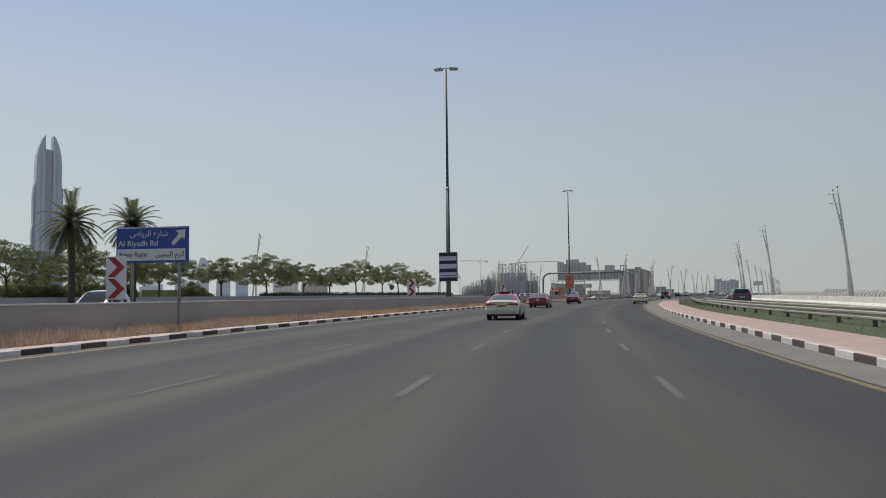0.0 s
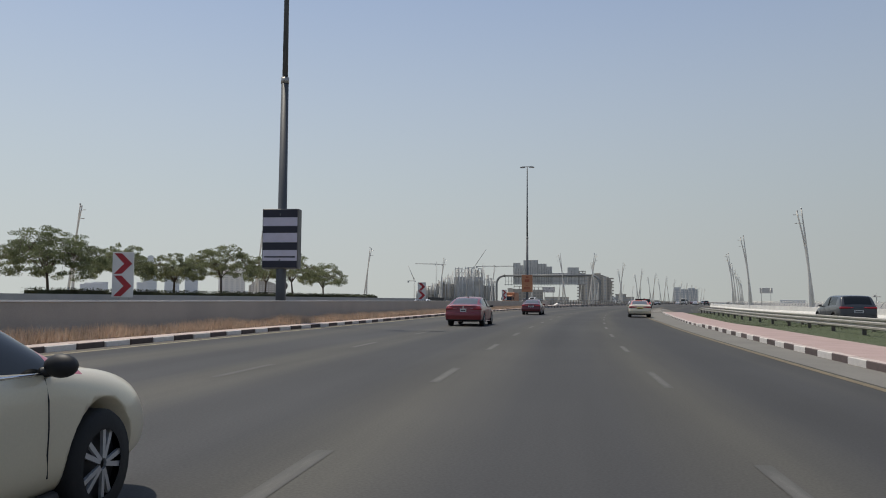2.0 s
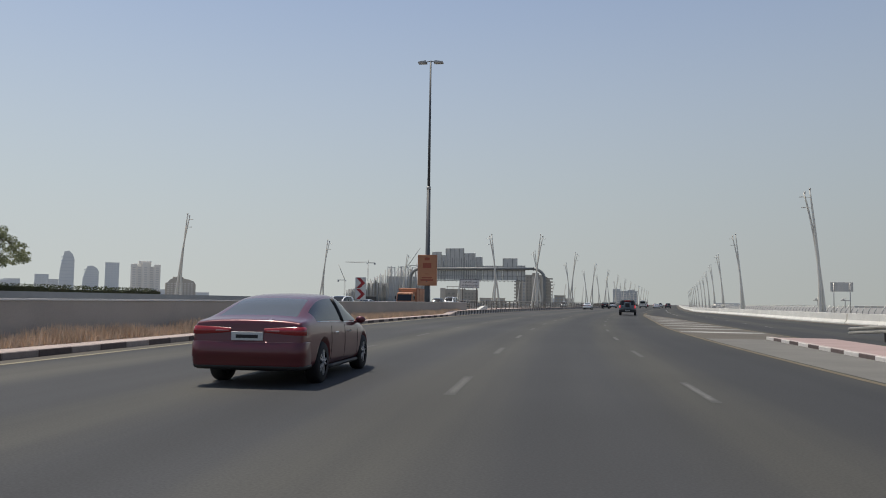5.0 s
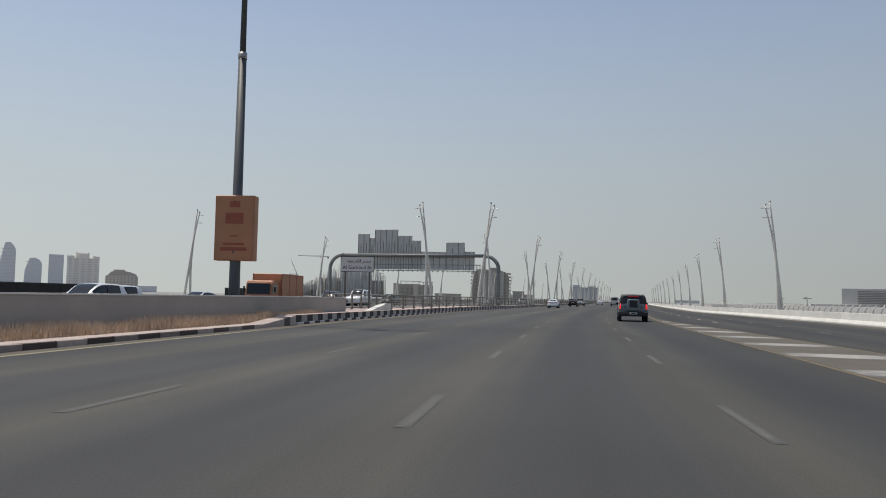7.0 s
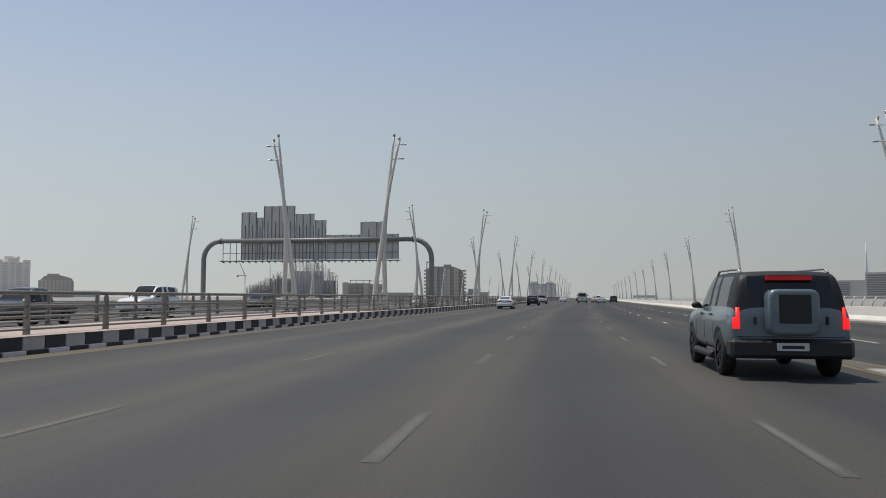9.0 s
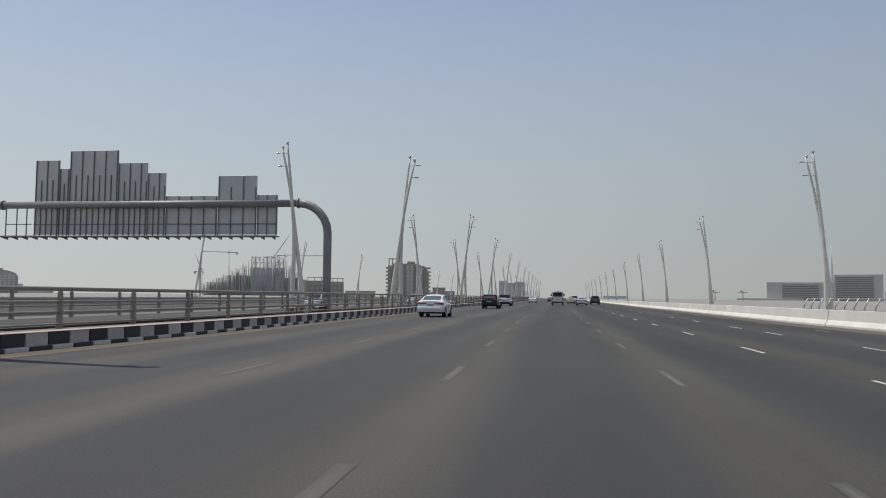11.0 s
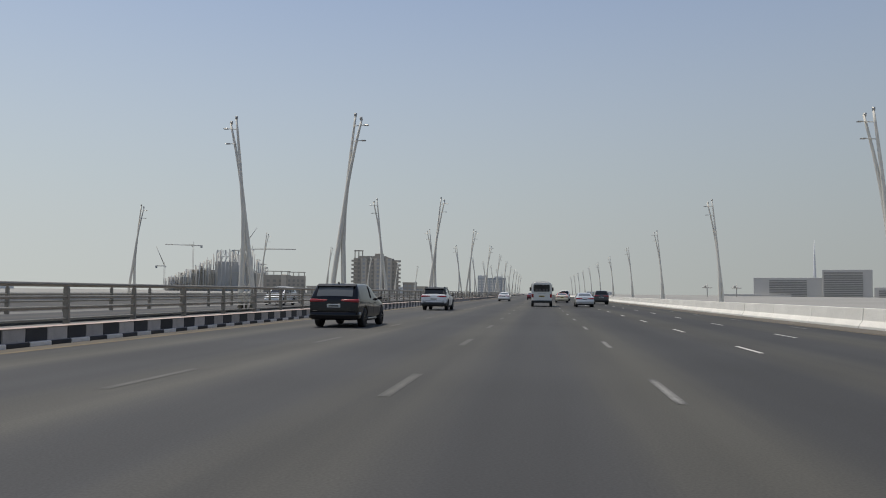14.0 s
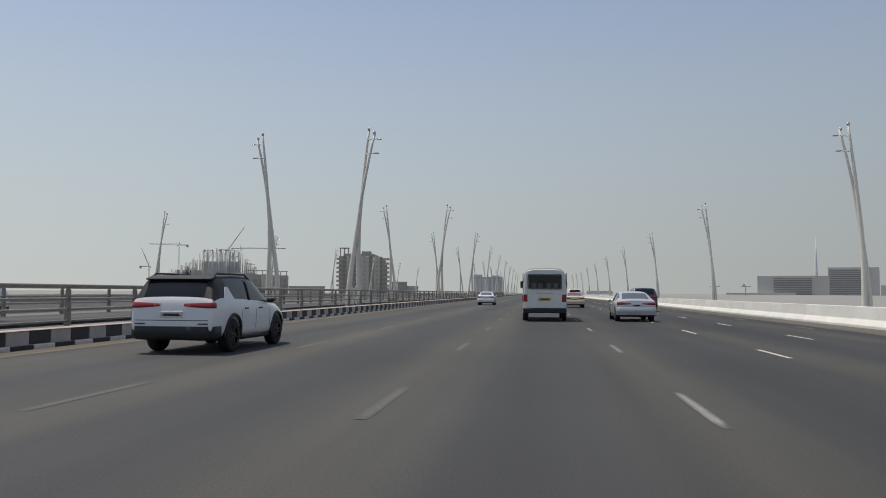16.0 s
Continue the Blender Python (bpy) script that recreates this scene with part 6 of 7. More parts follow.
# far carriageway, coming the other way
for x, y, lab, mt, kd, hh in ((5.4, 27.5, "white pickup truck", WHITE, "pickup", 1.8), (-24.5, 183, "white off-road car", WHITE, "suv", 1.78), (-28.2, 190, "white off-road car", WHITE, "suv", 1.75),
                              (-29.5, 203, "silver saloon car", SILVER, "sedan", 1.46), (-24.0, 218.5, "dark pickup truck", DARK_GREY, "pickup", 1.8), (-26.0, 232, "white van", WHITE, "boxy", 2.1),
                              (-31.5, 262, "dark off-road car", DARK_GREY, "suv", 1.75), (-24.2, 305, "silver saloon car", SILVER, "sedan", 1.46), (-24.3, 361, "white off-road car", WHITE, "suv", 1.75),
                              (-28.0, 392, "white saloon car", WHITE, "sedan", 1.46), (-31.7, 420, "dark grey off-road car", DARK_GREY, "suv", 1.75), (-8.6, 118, "white saloon car", WHITE, "sedan", 1.46)):
    car(spot(x, y, heading(y) + 180), lab + " on the far carriageway", "car", mt, kind=kd, H=hh, r=.36 if kd != "sedan" else .33, group="far traffic")


def minibus(m):
    ob = thing("minibus", m, "white minibus with a dark rear window", "bus", "traffic")
    L, W, H, ro = 7.0, 2.06, 2.52, 1.75
    hw = W / 2
    b = closed(prism(fresh(), [(-hw, .42), (hw, .42), (hw, 1.5), (hw * .93, 2.28), (hw * .82, 2.44), (hw * .55, H), (-hw * .55, H), (-hw * .82, 2.44), (-hw * .93, 2.28), (-hw, 1.5)], 1, -ro, L - ro))
    bmesh.ops.bevel(b, geom=[e for e in b.edges if max(v.co.z for v in e.verts) > 1], offset=.09, segments=3, affect="EDGES")
    part("body", b, material("warm_white_bus_paint", (0.80, 0.78, 0.72), 0.4, var=0.06, bump=0, coat=0.4), ob)
    part("rear_window", box(fresh(), (-.80, -ro - .012, 1.52), (.80, -ro + .02, 2.22), .05), CAR_GLASS, ob)
    for k, x in enumerate((-.50, -.2, .2, .52)):
        part("seat_back", box(fresh(), (x - .11, -ro - .018, 1.56), (x + .11, -ro - .01, 1.80), .004), DARK_GREY, ob)
    for s in (-1, 1):
        for k in range(5):
            part("side_window", box(fresh(), (s * hw - .012, -ro + .35 + k * 1.2, 1.52), (s * hw + .012, -ro + 1.42 + k * 1.2, 2.30), .01), CAR_GLASS, ob)
        part("tail_lamp", box(fresh(), (s * .90 - .10, -ro - .015, .92), (s * .90 + .10, -ro + .03, 1.28), .02), TAIL_RED, ob)
        part("mirror", box(fresh(), (s * (hw + .16) - .10, L - ro - .3, 1.6), (s * (hw + .16) + .10, L - ro - .2, 2.0), .03), TRIM, ob)
        for y in (0, 3.9):
            bb = fresh()
            tube(bb, [(s * (hw - .2), y, .42), (s * (hw + .006), y, .42)], .46, 24)
            part("wheel_arch", bb, TRIM, ob)
            wheel(ob, s * (hw - .09), y, .385, RIM, s)
    part("rear_bumper", box(fresh(), (-hw + .02, -ro - .10, .40), (hw - .02, -ro + .1, .64), .03), TRIM, ob)
    pl = part("number_plate", box(fresh(), (-.28, -ro - .03, .98), (.28, -ro - .008, 1.12), .004), PLATE_YELLOW, ob)
    part("writing_bar", box(fresh(), (-.2, -ro - .034, 1.02), (.2, -ro - .029, 1.08)), TRIM, pl)
    part("writing_bar", box(fresh(), (-.4, -ro - .016, 1.30), (.4, -ro - .006, 1.36)), SILVER, ob)
    part("windscreen", box(fresh(), (-.9, L - ro - .02, 1.4), (.9, L - ro + .012, 2.3), .03), CAR_GLASS, ob)
    return ob


minibus(spot(0.25, 368.6))


def truck(m):
    ob = thing("truck", m, "orange box lorry with a dark windscreen", "truck", "far traffic")
    box_part = part("cargo_box", box(fresh(), (-1.2, -3.4, .95), (1.2, 2.55, 3.0), .05), PANEL_ORANGE, ob, "orange cargo box")
    for s in (-1, 1):
        for y in (-3.37, -1.4, .55, 2.5):
            part("frame_post", box(fresh(), (s * 1.2 - .02, y - .04, .97), (s * 1.2 + .02, y + .04, 2.98), .005), PANEL_RUST, box_part)
        part("top_rail", box(fresh(), (s * 1.2 - .02, -3.4, 2.90), (s * 1.2 + .02, 2.55, 2.99), .005), PANEL_RUST, box_part)
    cab_side = [(2.75, .55), (4.62, .55), (4.66, 1.25), (4.40, 2.28), (4.15, 2.42), (2.75, 2.42)]
    b = closed(prism(fresh(), cab_side, 0, -1.05, 1.05))
    bmesh.ops.bevel(b, geom=b.edges[:], offset=.06, segments=2, affect="EDGES")
    cab = part("cab", b, PANEL_ORANGE, ob)
    b = closed(prism(fresh(), [(4.655, 1.34), (4.665, 1.34), (4.465, 2.16), (4.445, 2.16)], 0, -.93, .93))
    part("windscreen", b, CAR_GLASS, cab)
    for s in (-1, 1):
        part("side_window", closed(prism(fresh(), [(3.3, 1.4), (4.4, 1.4), (4.22, 2.1), (3.3, 2.1)], 0, s * 1.045, s * 1.062)), CAR_GLASS, cab)
        part("headlamp", box(fresh(), (s * .85 - .14, 4.60, .78), (s * .85 + .14, 4.68, .98), .02), TAIL_CLEAR, cab)
        part("mirror", box(fresh(), (s * 1.25 - .08, 4.3, 1.5), (s * 1.25 + .08, 4.38, 1.95), .02), TRIM, cab)
    part("grille", box(fresh(), (-.6, 4.62, .78), (.6, 4.68, 1.08), .01), TRIM, cab)
    part("bumper", box(fresh(), (-1.05, 4.56, .42), (1.05, 4.76, .70), .04), TRIM, cab)
    part("chassis", box(fresh(), (-.6, -3.3, .55), (.6, 4.4, .92)), TRIM, ob)
    for y in (-2.2, 3.5):
        for s in (-1, 1):
            wheel(ob, s * .98, y, .44, RIM_DARK, s)
    return ob


truck(spot(-24.0, 204.6, 187))

# ---- markings ----
dash_meshes = {}
# stations of every numbered dash
STEP_N, STEP_Y = (-2, 0, 1, 9, 11, 15, 21, 26, 35, 62), (-5.6, 11.6, 20.2, 89.2, 106.4, 143.3, 202.0, 248.2, 339.0, 611.0)


def dash_row(offset, y0, y1, width, shift, mat, length=2.9):
    key = (mat.name, length)
    if key not in dash_meshes:
        b = fresh()
        b.faces.new([b.verts.new(q) for q in ((-0.5, -length / 2, 0.003), (0.5, -length / 2, 0.003), (0.5, length / 2, 0.003), (-0.5, length / 2, 0.003))])
        dash_meshes[key] = bpy.data.meshes.new("lane_dash")
        b.to_mesh(dash_meshes[key])
        b.free()
        dash_meshes[key].materials.append(mat)
    for n in range(-2, 62):
        y = float(np.interp(n + shift, STEP_N, STEP_Y))
        if y0 < y < y1:
            ob = new("lane_dash", dash_meshes[key])
            ob.parent = road
            p = at(y, offset(y), 0.001)
            ob.matrix_basis = pose(p.x, p.y, p.z, 0, 0, heading(y)) @ Matrix.Diagonal((width, 1, 1, 1))


dash_row(LANE_R, -9, 296, 0.15, 0, ROAD_WHITE_WORN)
dash_row(LANE_R, 296, 560, 0.15, 0, ROAD_WHITE)
dash_row(plus(LANE_R, -3.75), -9, 560, 0.17, 0, ROAD_WHITE_DULL)
dash_row(plus(LANE_R, -7.6), -9, 560, 0.17, 0, ROAD_WHITE_DULL)
dash_row(plus(LANE_R, 3.4), 224, 560, 0.11, -0.1, ROAD_WHITE_FRESH, 2.5)
ROW_B, ROW_C = table((200, 7.4), (222, 7.45), (250, 7.0), (290, 6.6), (335, 6.3), (400, 6.2)), table((215, 10.3), (250, 10.0), (290, 9.75), (338, 8.8), (400, 8.7))
dash_row(lambda y: LANE_R(y) + ROW_B(y), 200, 262, 0.11, 0.0, ROAD_WHITE_FRESH, 2.5)
dash_row(lambda y: LANE_R(y) + ROW_B(y), 262, 560, 0.11, -0.37, ROAD_WHITE_FRESH, 2.5)
dash_row(lambda y: LANE_R(y) + ROW_C(y), 150, 560, 0.13, 0.35, ROAD_WHITE, 2.5)


def line(name, off, y0, y1, w, mat, label):
    b = fresh()
    sweep(b, [(plus(off, -w / 2), 0.005), (plus(off, w / 2), 0.005)], ys_between(y0, y1))
    return tagged(part(name, b, mat, road), label)


line("edge_line", plus(KL, 0.62), -60, 172, 0.16, ROAD_EDGE_PALE, "pale worn yellow edge line")
line("edge_line", plus(KL, 0.70), 172, 1500, 0.22, ROAD_YELLOW, "worn yellow edge line")
line("edge_line", YELLOW_R, -60, 221, 0.16, ROAD_YELLOW, "worn yellow edge line")
line("edge_line", HATCH_R, 136, 221, 0.16, ROAD_YELLOW, "worn yellow edge line")
line("edge_line", plus(KR, 7.3), -60, 134, 0.16, ROAD_WHITE_FRESH, "white edge line of the slip road")
line("edge_line", plus(right_of(BARRIER_X), -1.75), 60, 700, 0.14, ROAD_YELLOW, "worn yellow edge line")
for k in range(11):
    y = 199.9 - 5.6 * k
    a, b2 = YELLOW_R(y) + 0.12, HATCH_R(y) - 0.1
    if b2 - a > 0.25:
        b = fresh()
        b.faces.new([b.verts.new(at(yy, o, 0.004)) for yy, o in ((y - 0.8, a), (y - 1.05, b2), (y + 0.75, b2), (y + 0.95, a))])
        part("hatch_bar", b, HATCH_WHITE, road)

strip("gutter", plus(YELLOW_R, 0.16), KR, 0.004, GUTTER, ys_between(-60, 136), "pale dusty strip between edge line and kerb", "road shoulder", 2)
strip("gore", plus(YELLOW_R, 0.12), plus(HATCH_R, -0.08), 0.0025, DUST, ys_between(136, 221), "dusty hatched wedge where the slip road joins", "road shoulder", 2)
strip("barrier_shoulder", plus(right_of(BARRIER_X), -1.6), plus(right_of(BARRIER_X), -0.2), 0.004, DUST, ys_between(60, 900, 6), "dusty strip at the foot of the concrete barrier", "road shoulder", 2)
strip("kerb_shoulder", plus(KL, 0.02), plus(KL, 0.75), 0.004, DUST, ys_between(-60, 900, 6), "dusty strip at the foot of the kerb", "road shoulder", 2)

# ---- verge, wall and kerbs beside the carriageway ----
END = 184.0
verge = strip("verge", plus(KL, -1.55), plus(KL, -0.82), 0.0, DRY_SOIL, ys_between(-60, END), "raised strip of dry soil between kerb and wall", "verge", 5)
for v in verge.data.vertices:
    v.co.z = 0.14 + 0.06 * noise.noise(Vector((v.co.x * 0.7, v.co.y * 0.7, 0)))
rng = random.Random(3)
verts, faces = [], []
for _ in range(88000):
    y = rng.uniform(5, END - 0.5) if rng.random() < 0.92 else rng.uniform(END - 8, END)
    p = at(y, KL(y) - 0.80 - 0.72 * rng.random() ** 1.15, 0.12)
    tall = 0.5 + 0.5 * noise.noise(Vector((p.x * 0.35, p.y * 0.35, 3)))
    h = rng.uniform(0.16, 0.5) * (0.65 + 0.75 * tall)
    a = rng.uniform(0, 6.28)
    d = Vector((math.cos(a), math.sin(a), 0))
    lean = Vector((rng.uniform(-0.12, 0.12), rng.uniform(-0.12, 0.12), h))
    k = len(verts)
    verts += [p - d * 0.016, p + d * 0.016, p + lean]
    faces.append((k, k + 1, k + 2))
me = bpy.data.meshes.new("dry_grass")
me.from_pydata(verts, [], faces)
me.materials.append(STRAW)
tagged(new("dry_grass", me), "dry straw-coloured grass along the wall", "grass", kind="stuff")


def wall_run(name, off, y0, y1, z0, z1, thick, mat, label, coping=True):
    b = fresh()
    ys = ys_between(y0, y1)
    lo, hi = plus(off, -thick), off
    sweep(b, [(hi, z0), (hi, z1), (lo, z1), (lo, z0)], ys)
    for y in (y0, y1):
        q = [b.verts.new(at(y, o(y), z)) for o, z in ((hi, z0), (hi, z1), (lo, z1), (lo, z0))]
        b.faces.new(q)
    ob = tagged(part(name, closed(b), mat), label, "wall", kind="structure")
    if coping:
        b = fresh()
        sweep(b, [(plus(hi, 0.03), z1 + 0.003), (plus(hi, 0.03), z1 + 0.05), (plus(lo, -0.03), z1 + 0.05), (plus(lo, -0.03), z1 + 0.003)], ys)
        part("coping", closed(b), COPING, ob)
    return ob


wall_run("wall_median", plus(KL, -1.58), -60, 190.3, -0.2, 1.22, 0.3, CONCRETE, "grey stained concrete median wall with a pale coping")
wall_run("wall_far", plus(right_of(FAR_X), -0.1), -60, 205, -0.3, 1.62, 0.35, PALE_CONCRETE, "pale concrete wall beyond the far carriageway", False)
wall_run("wall_bridge_far", plus(right_of(FAR_X), -0.1), 205, 900, -0.3, 0.9, 0.35, PALE_CONCRETE, "pale concrete parapet of the far carriageway", False)
bank = strip("planting_bank", plus(right_of(FAR_X), -16), plus(right_of(FAR_X), -0.5), 1.15, DRY_SOIL, ys_between(-60, 190), "raised planting bed behind the far wall", "planting bed", 4)

# kerb stones, alternately dark and white
stones = {}


def kerb_stone(key, length, width, height, mat):
    if key not in stones:
        b = fresh()
        box(b, (-width, -length / 2 + 0.006, -0.08), (0, length / 2 - 0.006, height), 0.018)
        me2 = bpy.data.meshes.new("kerb_stone")
        b.to_mesh(me2)
        b.free()
        me2.materials.append(mat)
        me2.materials.append(KERB_DUSTY)
        for f in me2.polygons:
            if f.normal.z > 0.9 and height < 0.3:
                f.material_index = 1
        stones[key] = me2
    return stones[key]


def kerb(name, off, y0, y1, length, width, height, mats, label, side=-1, z=0.0):
    holder = thing(name, Matrix(), label, "kerb", kind="structure")
    y, i = y0, 0
    while y < y1:
        mat = mats[i % len(mats)]
        ob = new("kerb_stone", kerb_stone((name, mat.name), length, width, height, mat))
        ob.parent = holder
        yc = y + length / 2
        p = at(yc, off(yc), z)
        ob.matrix_basis = pose(p.x, p.y, z, 0, 0, heading(yc) + (0 if side < 0 else 180))
        y, i = y + length * math.cos(radians(heading(yc))), i + 1
    return holder


kerb("kerb_left", KL, -6, 88, 1.2, 0.3, 0.16, (KERB_BROWN, KERB_WHITE), "dark and white painted kerb stones in front of the dry verge")
kerb("kerb_left_worn", KL, 88.05, 173.2, 1.2, 0.3, 0.16, (KERB_BROWN, KERB_WORN), "brown and faded pale kerb stones in front of the dry verge")
strip("kerb_backing", plus(KL, -0.86), plus(KL, -0.28), 0.157, KERB_DUSTY, ys_between(-60, 177.6), "dusty pinkish paving strip behind the kerb", "pavement", 1)
kerb("kerb_right", KR, -6, 84, 1.2, 0.25, 0.17, (KERB_BROWN, KERB_WHITE), "brown and white painted kerb stones along the paved island", side=1)
kerb("kerb_right_low", KR, 84.1, 136, 1.2, 0.25, 0.12, (KERB_BROWN, KERB_WHITE), "low brown and white kerb stones along the paved island", side=1)
ramp = thing("kerb_ramp", Matrix(), "dusty kerb rising from the low verge kerb to the bridge kerb", "kerb", kind="structure")
for k in range(5):
    y = 174.0 + 0.75 * k
    z0, z1 = 0.16 + 0.052 * k, 0.16 + 0.052 * (k + 1)
    b = closed(prism(fresh(), [(-0.37, -0.08), (0.37, -0.08), (0.37, z1), (-0.37, z0)], 0, -0.75, 0.0))
    bmesh.ops.bevel(b, geom=b.edges[:], offset=0.015, segments=1, affect="EDGES")
    stone = part("kerb_stone", b, (KERB_DUSTY, KERB_BROWN)[k % 2 if k > 2 else 0], ramp)
    p = at(y, KL(y))
    stone.matrix_basis = pose(p.x, p.y, 0, 0, 0, heading(y))
kerb("kerb_bridge", plus(KL, -0.12), 177.7, 420, 0.81, 0.6, 0.42, (KERB_BLACK, KERB_WHITE_SHADED), "tall black and white painted bridge kerb")
# the foot's brighter white carries the skylight on its slope
kerb("kerb_bridge_foot", KL, 177.7, 420, 0.81, 0.14, 0.11, (KERB_WHITE, KERB_BLACK), "low black and white painted foot of the bridge kerb")
b = fresh()
y, i = 420.2, 0
while y < 900:
    for w0, w1, h, swap in ((-0.72, -0.12, 0.42, 0), (-0.14, 0.0, 0.11, 1)):
        p = at(y, KL(y))
        box(b, (p.x + w0, y, -0.05), (p.x + w1, y + 0.8, h), 0, (i + swap) % 2)
    y, i = y + 0.81, i + 1
tagged(part("kerb_far", b, (KERB_BLACK, KERB_WHITE_SHADED)), "black and white painted bridge kerb running on", "kerb", kind="stuff")
strip("kerb_top", plus(KL, -0.74), plus(KL, -0.10), 0.428, BEIGE_PAVER, ys_between(177.7, 900, 6), "pale pinkish top of the bridge kerb", "kerb", 1)
strip("footway", plus(KL, -5.0), plus(KL, -0.7), 0.39, BEIGE_PAVER, ys_between(184, 238), "pinkish paved strip between the bridge kerb and railing", "pavement", 3)
# both deck edges are coloured dark in place of the shadow between them
strip("bridge_edge", plus(KL, -1.6), plus(KL, -0.7), 0.39, DECK_CONCRETE_SHADED, ys_between(238, 900, 6), "concrete deck edge carrying the railing, darkened for the shaded gap", "bridge deck", 2)
strip("bridge_edge_far", lambda y: -20.6 - at(y).x, lambda y: -18.9 - at(y).x, 0.40, DECK_CONCRETE_SHADED, ys_between(205, 900, 6), "concrete deck edge of the far carriageway, darkened for the shaded gap", "bridge deck", 2)

# paved island between the carriageway and the slip road
island = strip("island_pavement", plus(KR, 0.24), plus(KR, 2.28), 0.165, PINK_PAVER, ys_between(-60, 135.5), "pink paved footway on the island", "pavement", 3)
grass_strip = strip("island_verge", plus(KR, 2.28), plus(KR, 6.7), 0.15, TURF, ys_between(-60, 131), "green grass strip under the crash barrier", "verge", 4)
for strip_ob in (island, grass_strip):
    for v in strip_ob.data.vertices:
        v.co.z -= float(np.interp(v.co.y, (82, 88), (0, 0.05)))
verts, faces = [], []
for _ in range(22000):
    y = rng.uniform(10, 131)
    p = at(y, KR(y) + rng.uniform(2.3, 6.6), 0.14 - float(np.interp(y, (82, 88), (0, 0.05))))
    h, a = rng.uniform(0.02, 0.05), rng.uniform(0, 6.28)
    d = Vector((math.cos(a), math.sin(a), 0))
    k = len(verts)
    verts += [p - d * 0.012, p + d * 0.012, p + Vector((rng.uniform(-0.05, 0.05), rng.uniform(-0.05, 0.05), h))]
    faces.append((k, k + 1, k + 2))
me = bpy.data.meshes.new("grass_blades")
me.from_pydata(verts, [], faces)
me.materials.append(GRASS)
tagged(new("grass_blades", me), "short green grass on the island", "grass", kind="stuff")


# ---- crash barrier on the island ----
def guardrail(off, y0, y1, label, low):
    ob = thing("crash_barrier", Matrix(), label, "crash barrier", "island crash barriers")
    prof = [(o, z - low) for o, z in ((0.0, 0.50), (0.05, 0.53), (0.05, 0.59), (0.0, 0.63), (0.0, 0.67), (0.05, 0.71), (0.05, 0.77), (0.0, 0.80))]
    ys = ys_between(y0, y1, 3)
    for y in np.arange(y0, y1 - 3.9, 4.0):
        b = fresh()
        seg = ys_between(y, min(y + 4.0, y1), 2)
        drop = lambda yy: max(0.0, (yy - (y1 - 8)) / 8) * 0.40
        rows = [[b.verts.new(at(yy, off(yy) - o, z - drop(yy))) for o, z in prof] for yy in seg]
        for r0, r1 in zip(rows, rows[1:]):
            for i in range(len(prof) - 1):
                f = b.faces.new((r0[i], r0[i + 1], r1[i + 1], r1[i]))
        part("beam", b, BARRIER_STEEL, ob)
        p = at(y, off(y) + 0.10)
        b = fresh()
        box(b, (-0.07, -0.05, 0.0), (0.07, 0.05, 0.74 - low), 0.01)
        post = part("post", b, POST_BROWN, ob)
        post.matrix_basis = pose(p.x, p.y, 0, 0, 0, heading(y))
        b = fresh()
        box(b, (-0.09, -0.06, 0.54 - low), (-0.075, 0.06, 0.78 - low))
        part("spacer", b, POST_BROWN, post)
    return ob


guardrail(plus(KR, 4.3), -8, 143.5, "galvanised W-beam crash barrier on posts in the grass", 0.12)
guardrail(plus(KR, 5.9), -8, 131, "galvanised W-beam crash barrier along the slip road", 0.07)

# ---- white concrete barrier ----
barrier_prof = [(-0.30, -0.05), (-0.30, 0.10), (-0.14, 0.34), (-0.10, 0.86), (0.10, 0.86), (0.14, 0.34), (0.30, 0.10), (0.30, -0.05)]
b = fresh()
lo = [b.verts.new((x, -2.99, z)) for x, z in barrier_prof]
hi = [b.verts.new((x, 2.99, z)) for x, z in barrier_prof]
for i in range(len(lo)):
    j = (i + 1) % len(lo)
    b.faces.new((lo[i], lo[j], hi[j], hi[i]))
b.faces.new(lo[::-1])
b.faces.new(hi)
closed(b)
barrier_mesh = bpy.data.meshes.new("barrier_segment")
bmesh.ops.bevel(b, geom=[e for e in b.edges], offset=0.012, segments=1, affect="EDGES")
b.to_mesh(barrier_mesh)
b.free()
barrier_mesh.materials.append(BARRIER_WHITE)
y = 40.0
while y < 720:
    x = BARRIER_X(y)
    s = (BARRIER_X(y + 3) - BARRIER_X(y - 3)) / 6
    ob = new("concrete_barrier", barrier_mesh)
    ob.matrix_basis = pose(x, y, 0, 0, 0, -math.degrees(math.atan(s)))
    tagged(ob, "white painted concrete barrier segment at the deck edge", "concrete barrier", "barrier segments")
    y += 6.0 / math.hypot(1, s)


# ---- leaning lattice fence behind the slip road ----
def lattice_fence(x_of, y0, y1):
    ob = thing("fence", Matrix(), "grey fence of close leaning posts along the bank", "fence")
    y = y0
    me2 = None
    while y < y1:
        if me2 is None:
            b = fresh()
            tube(b, [(0, 0, -0.3), (-0.22, 0, 0.9), (0.08, 0.0, 1.5)], 0.045, 6)
            me2 = part("post", b, GALV, ob).data
            p = ob.children[0]
        else:
            p = new("post", me2)
            p.parent = ob
        p.location = (x_of(y), y, 0)
        y += 1.6
    for z, dx in ((0.75, -0.18), (1.45, 0.06)):
        b = fresh()
        tube(b, [(x_of(v) + dx, v, z) for v in ys_between(y0, y1, 4)], 0.03, 5)
        part("rail", b, GALV, ob)
    return ob


lattice_fence(lambda y: BARRIER_X(y) + 4.2 + 0.0, 70, 286)


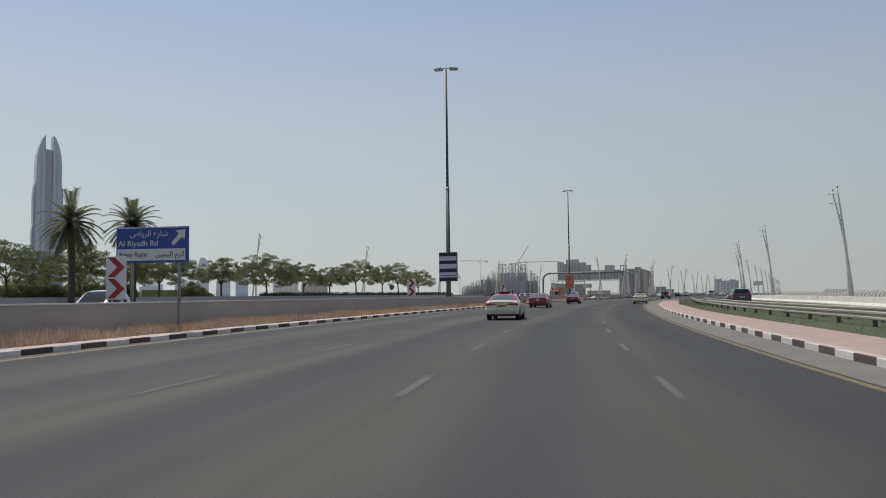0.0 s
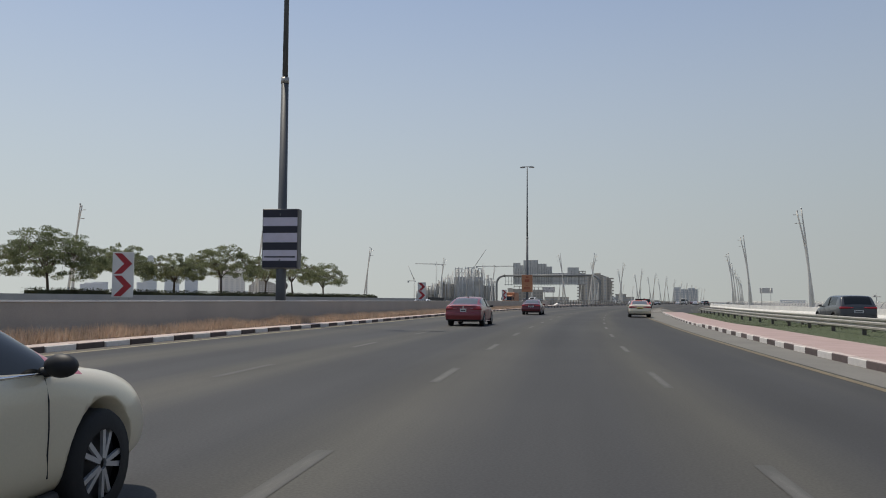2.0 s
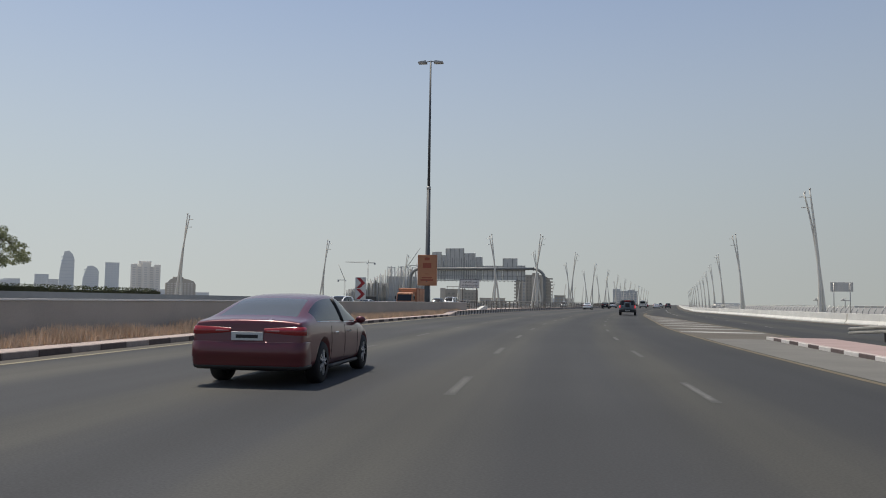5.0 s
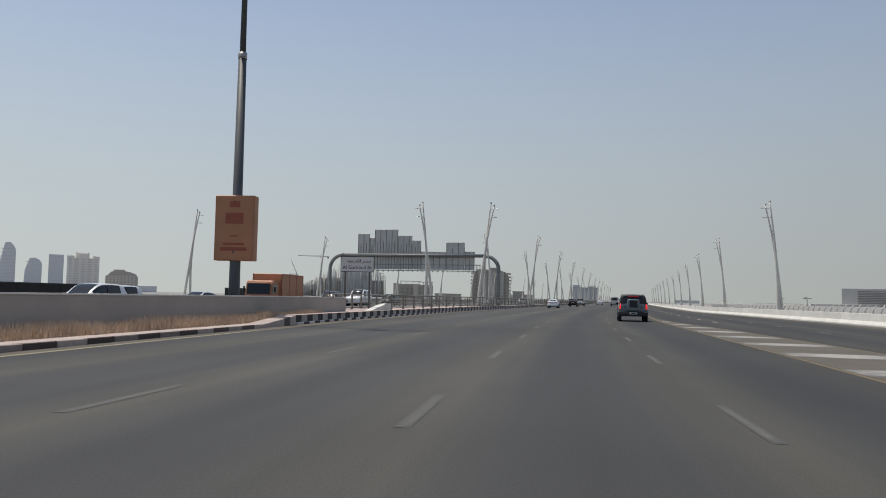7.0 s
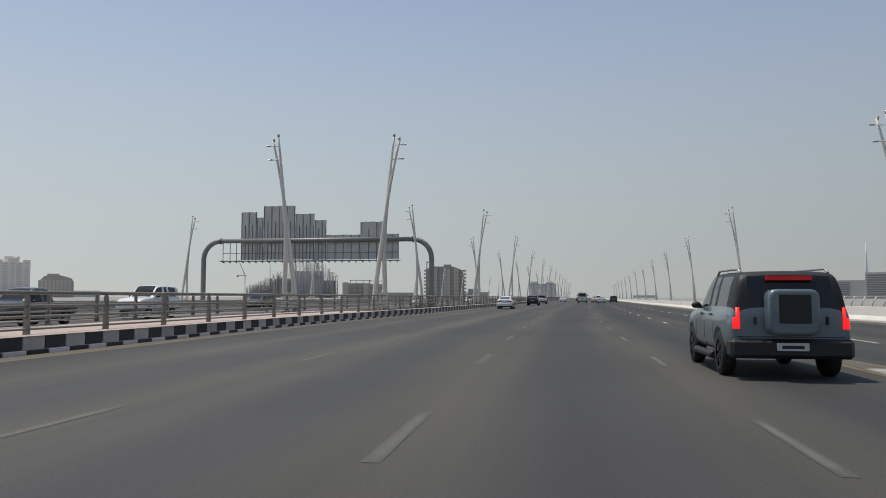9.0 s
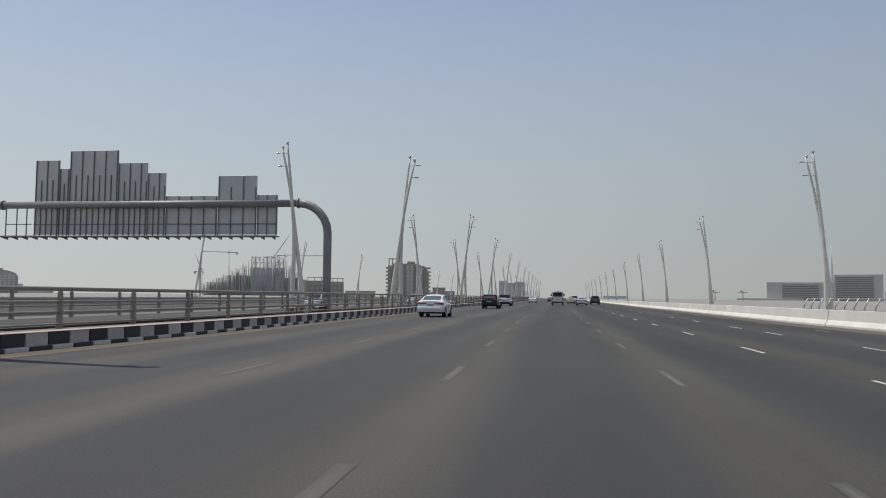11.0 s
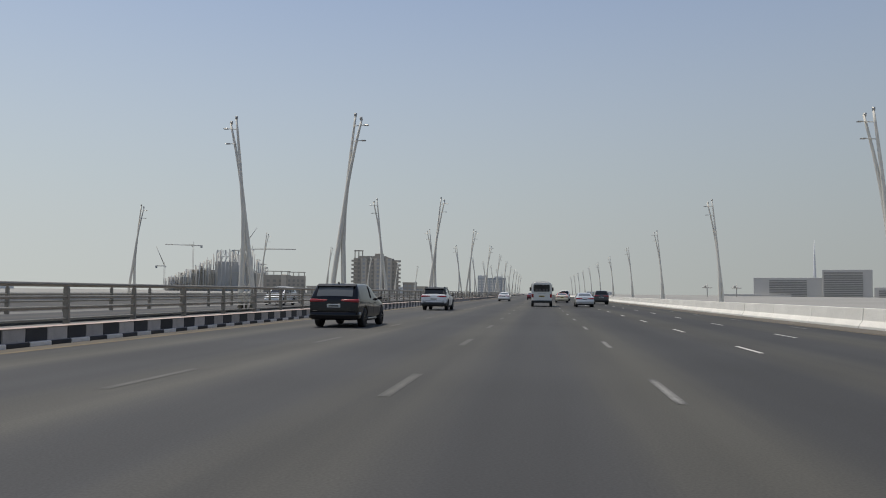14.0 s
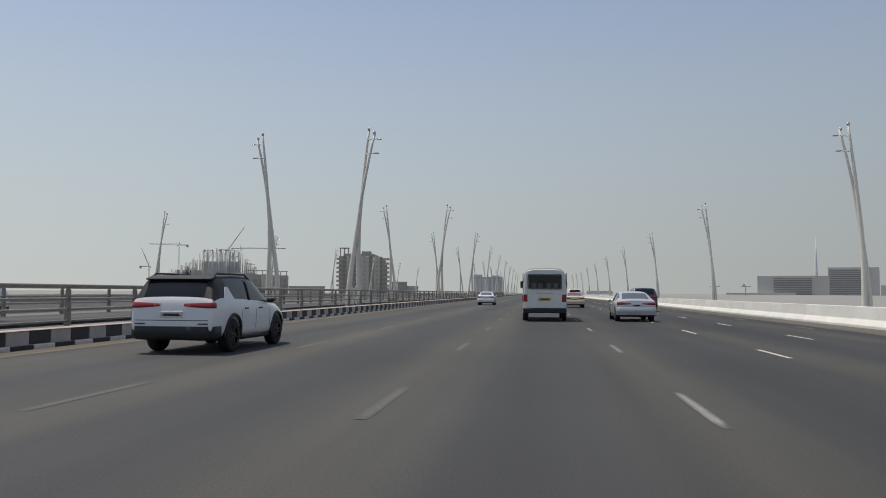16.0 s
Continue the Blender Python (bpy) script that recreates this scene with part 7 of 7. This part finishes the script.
# ---- bridge railings ----
def railing(label, x_at, y0, y1, z0, group):
    ob = thing("railing", Matrix(), label, "railing", group)
    step = 3.5
    post_me = rail_me = None
    y = y0
    while y < y1:
        x, xn = x_at(y), x_at(y + step)
        turn = -math.degrees(math.atan2(xn - x, step))
        if post_me is None:
            b = fresh()
            prism(b, [(-0.085, z0), (0.085, z0), (0.06, z0 + 0.95), (0.0, z0 + 1.06), (-0.06, z0 + 0.95)], 1, -0.035, 0.035)
            post = part("post", closed(b), RAIL_METAL, ob)
            post_me = post.data
        else:
            post = new("post", post_me)
            post.parent = ob
        post.matrix_basis = pose(x, y, 0, 0, 0, turn)
        for k, (z, r) in enumerate(((1.06, 0.052), (0.72, 0.038), (0.45, 0.038), (0.14, 0.03))):
            if rail_me is None or k >= len(rail_me):
                rail_me = rail_me or []
                b = fresh()
                tube(b, [(0, 0, z0 + z), (0, step, z0 + z)], r, 7, caps=False)
                rl = part("rail", b, RAIL_METAL, ob)
                rail_me.append(rl.data)
            else:
                rl = new("rail", rail_me[k])
                rl.parent = ob
            rl.matrix_basis = pose(x, y, 0, 0, 0, turn) @ Matrix.Diagonal((1, math.hypot(xn - x, step) / step, 1, 1))
        y += step
    return ob


def near_rail(y):
    return at(y, KL(y)).x - 1.0


railing("weathered metal bridge railing on the painted kerb", near_rail, 198.5, 330, 0.40, "bridge railings")
railing("weathered metal bridge railing on the painted kerb", near_rail, 331.5, 460, 0.40, "bridge railings")
railing("weathered metal bridge railing on the painted kerb", near_rail, 461, 620, 0.40, "bridge railings")
railing("weathered metal railing of the far bridge deck", lambda y: -19.0 + 5.2 * max(0, (225 - y) / 35), 191, 330, 0.40, "bridge railings")
railing("weathered metal railing of the far bridge deck", lambda y: -19.0, 331, 520, 0.40, "bridge railings")

# ramped end of the railing and its concrete terminal
b = fresh()
for p0, p1, r in (((0, 0, 0.5), (0, 5.0, 1.46), 0.055), ((0, 0.4, 0.47), (0, 5.0, 1.12), 0.04), ((0, 1.2, 0.46), (0, 5.0, 0.85), 0.04)):
    tube(b, [p0, p1], r, 7)
for y, h in ((1.6, 0.75), (3.6, 1.15)):
    box(b, (-0.05, y - 0.06, 0.4), (0.05, y + 0.06, 0.4 + h * 0.9))
ob = tagged(part("railing_end", b, RAIL_METAL), "sloping end of the bridge railing", "railing")
ob.matrix_basis = pose(near_rail(196) + 0.02, 193.6, 0, 0, 0, 3)
b = closed(prism(fresh(), [(0, 0.38), (5.2, 0.38), (5.2, 0.86), (4.0, 0.86), (0.0, 0.43)], 0, -0.22, 0.22))
ob = tagged(part("barrier_terminal", b, BARRIER_WHITE), "white sloping concrete barrier terminal", "concrete barrier")
ob.matrix_basis = pose(at(196, KL(196)).x - 0.62, 191.8, 0, 0, 0, 3)
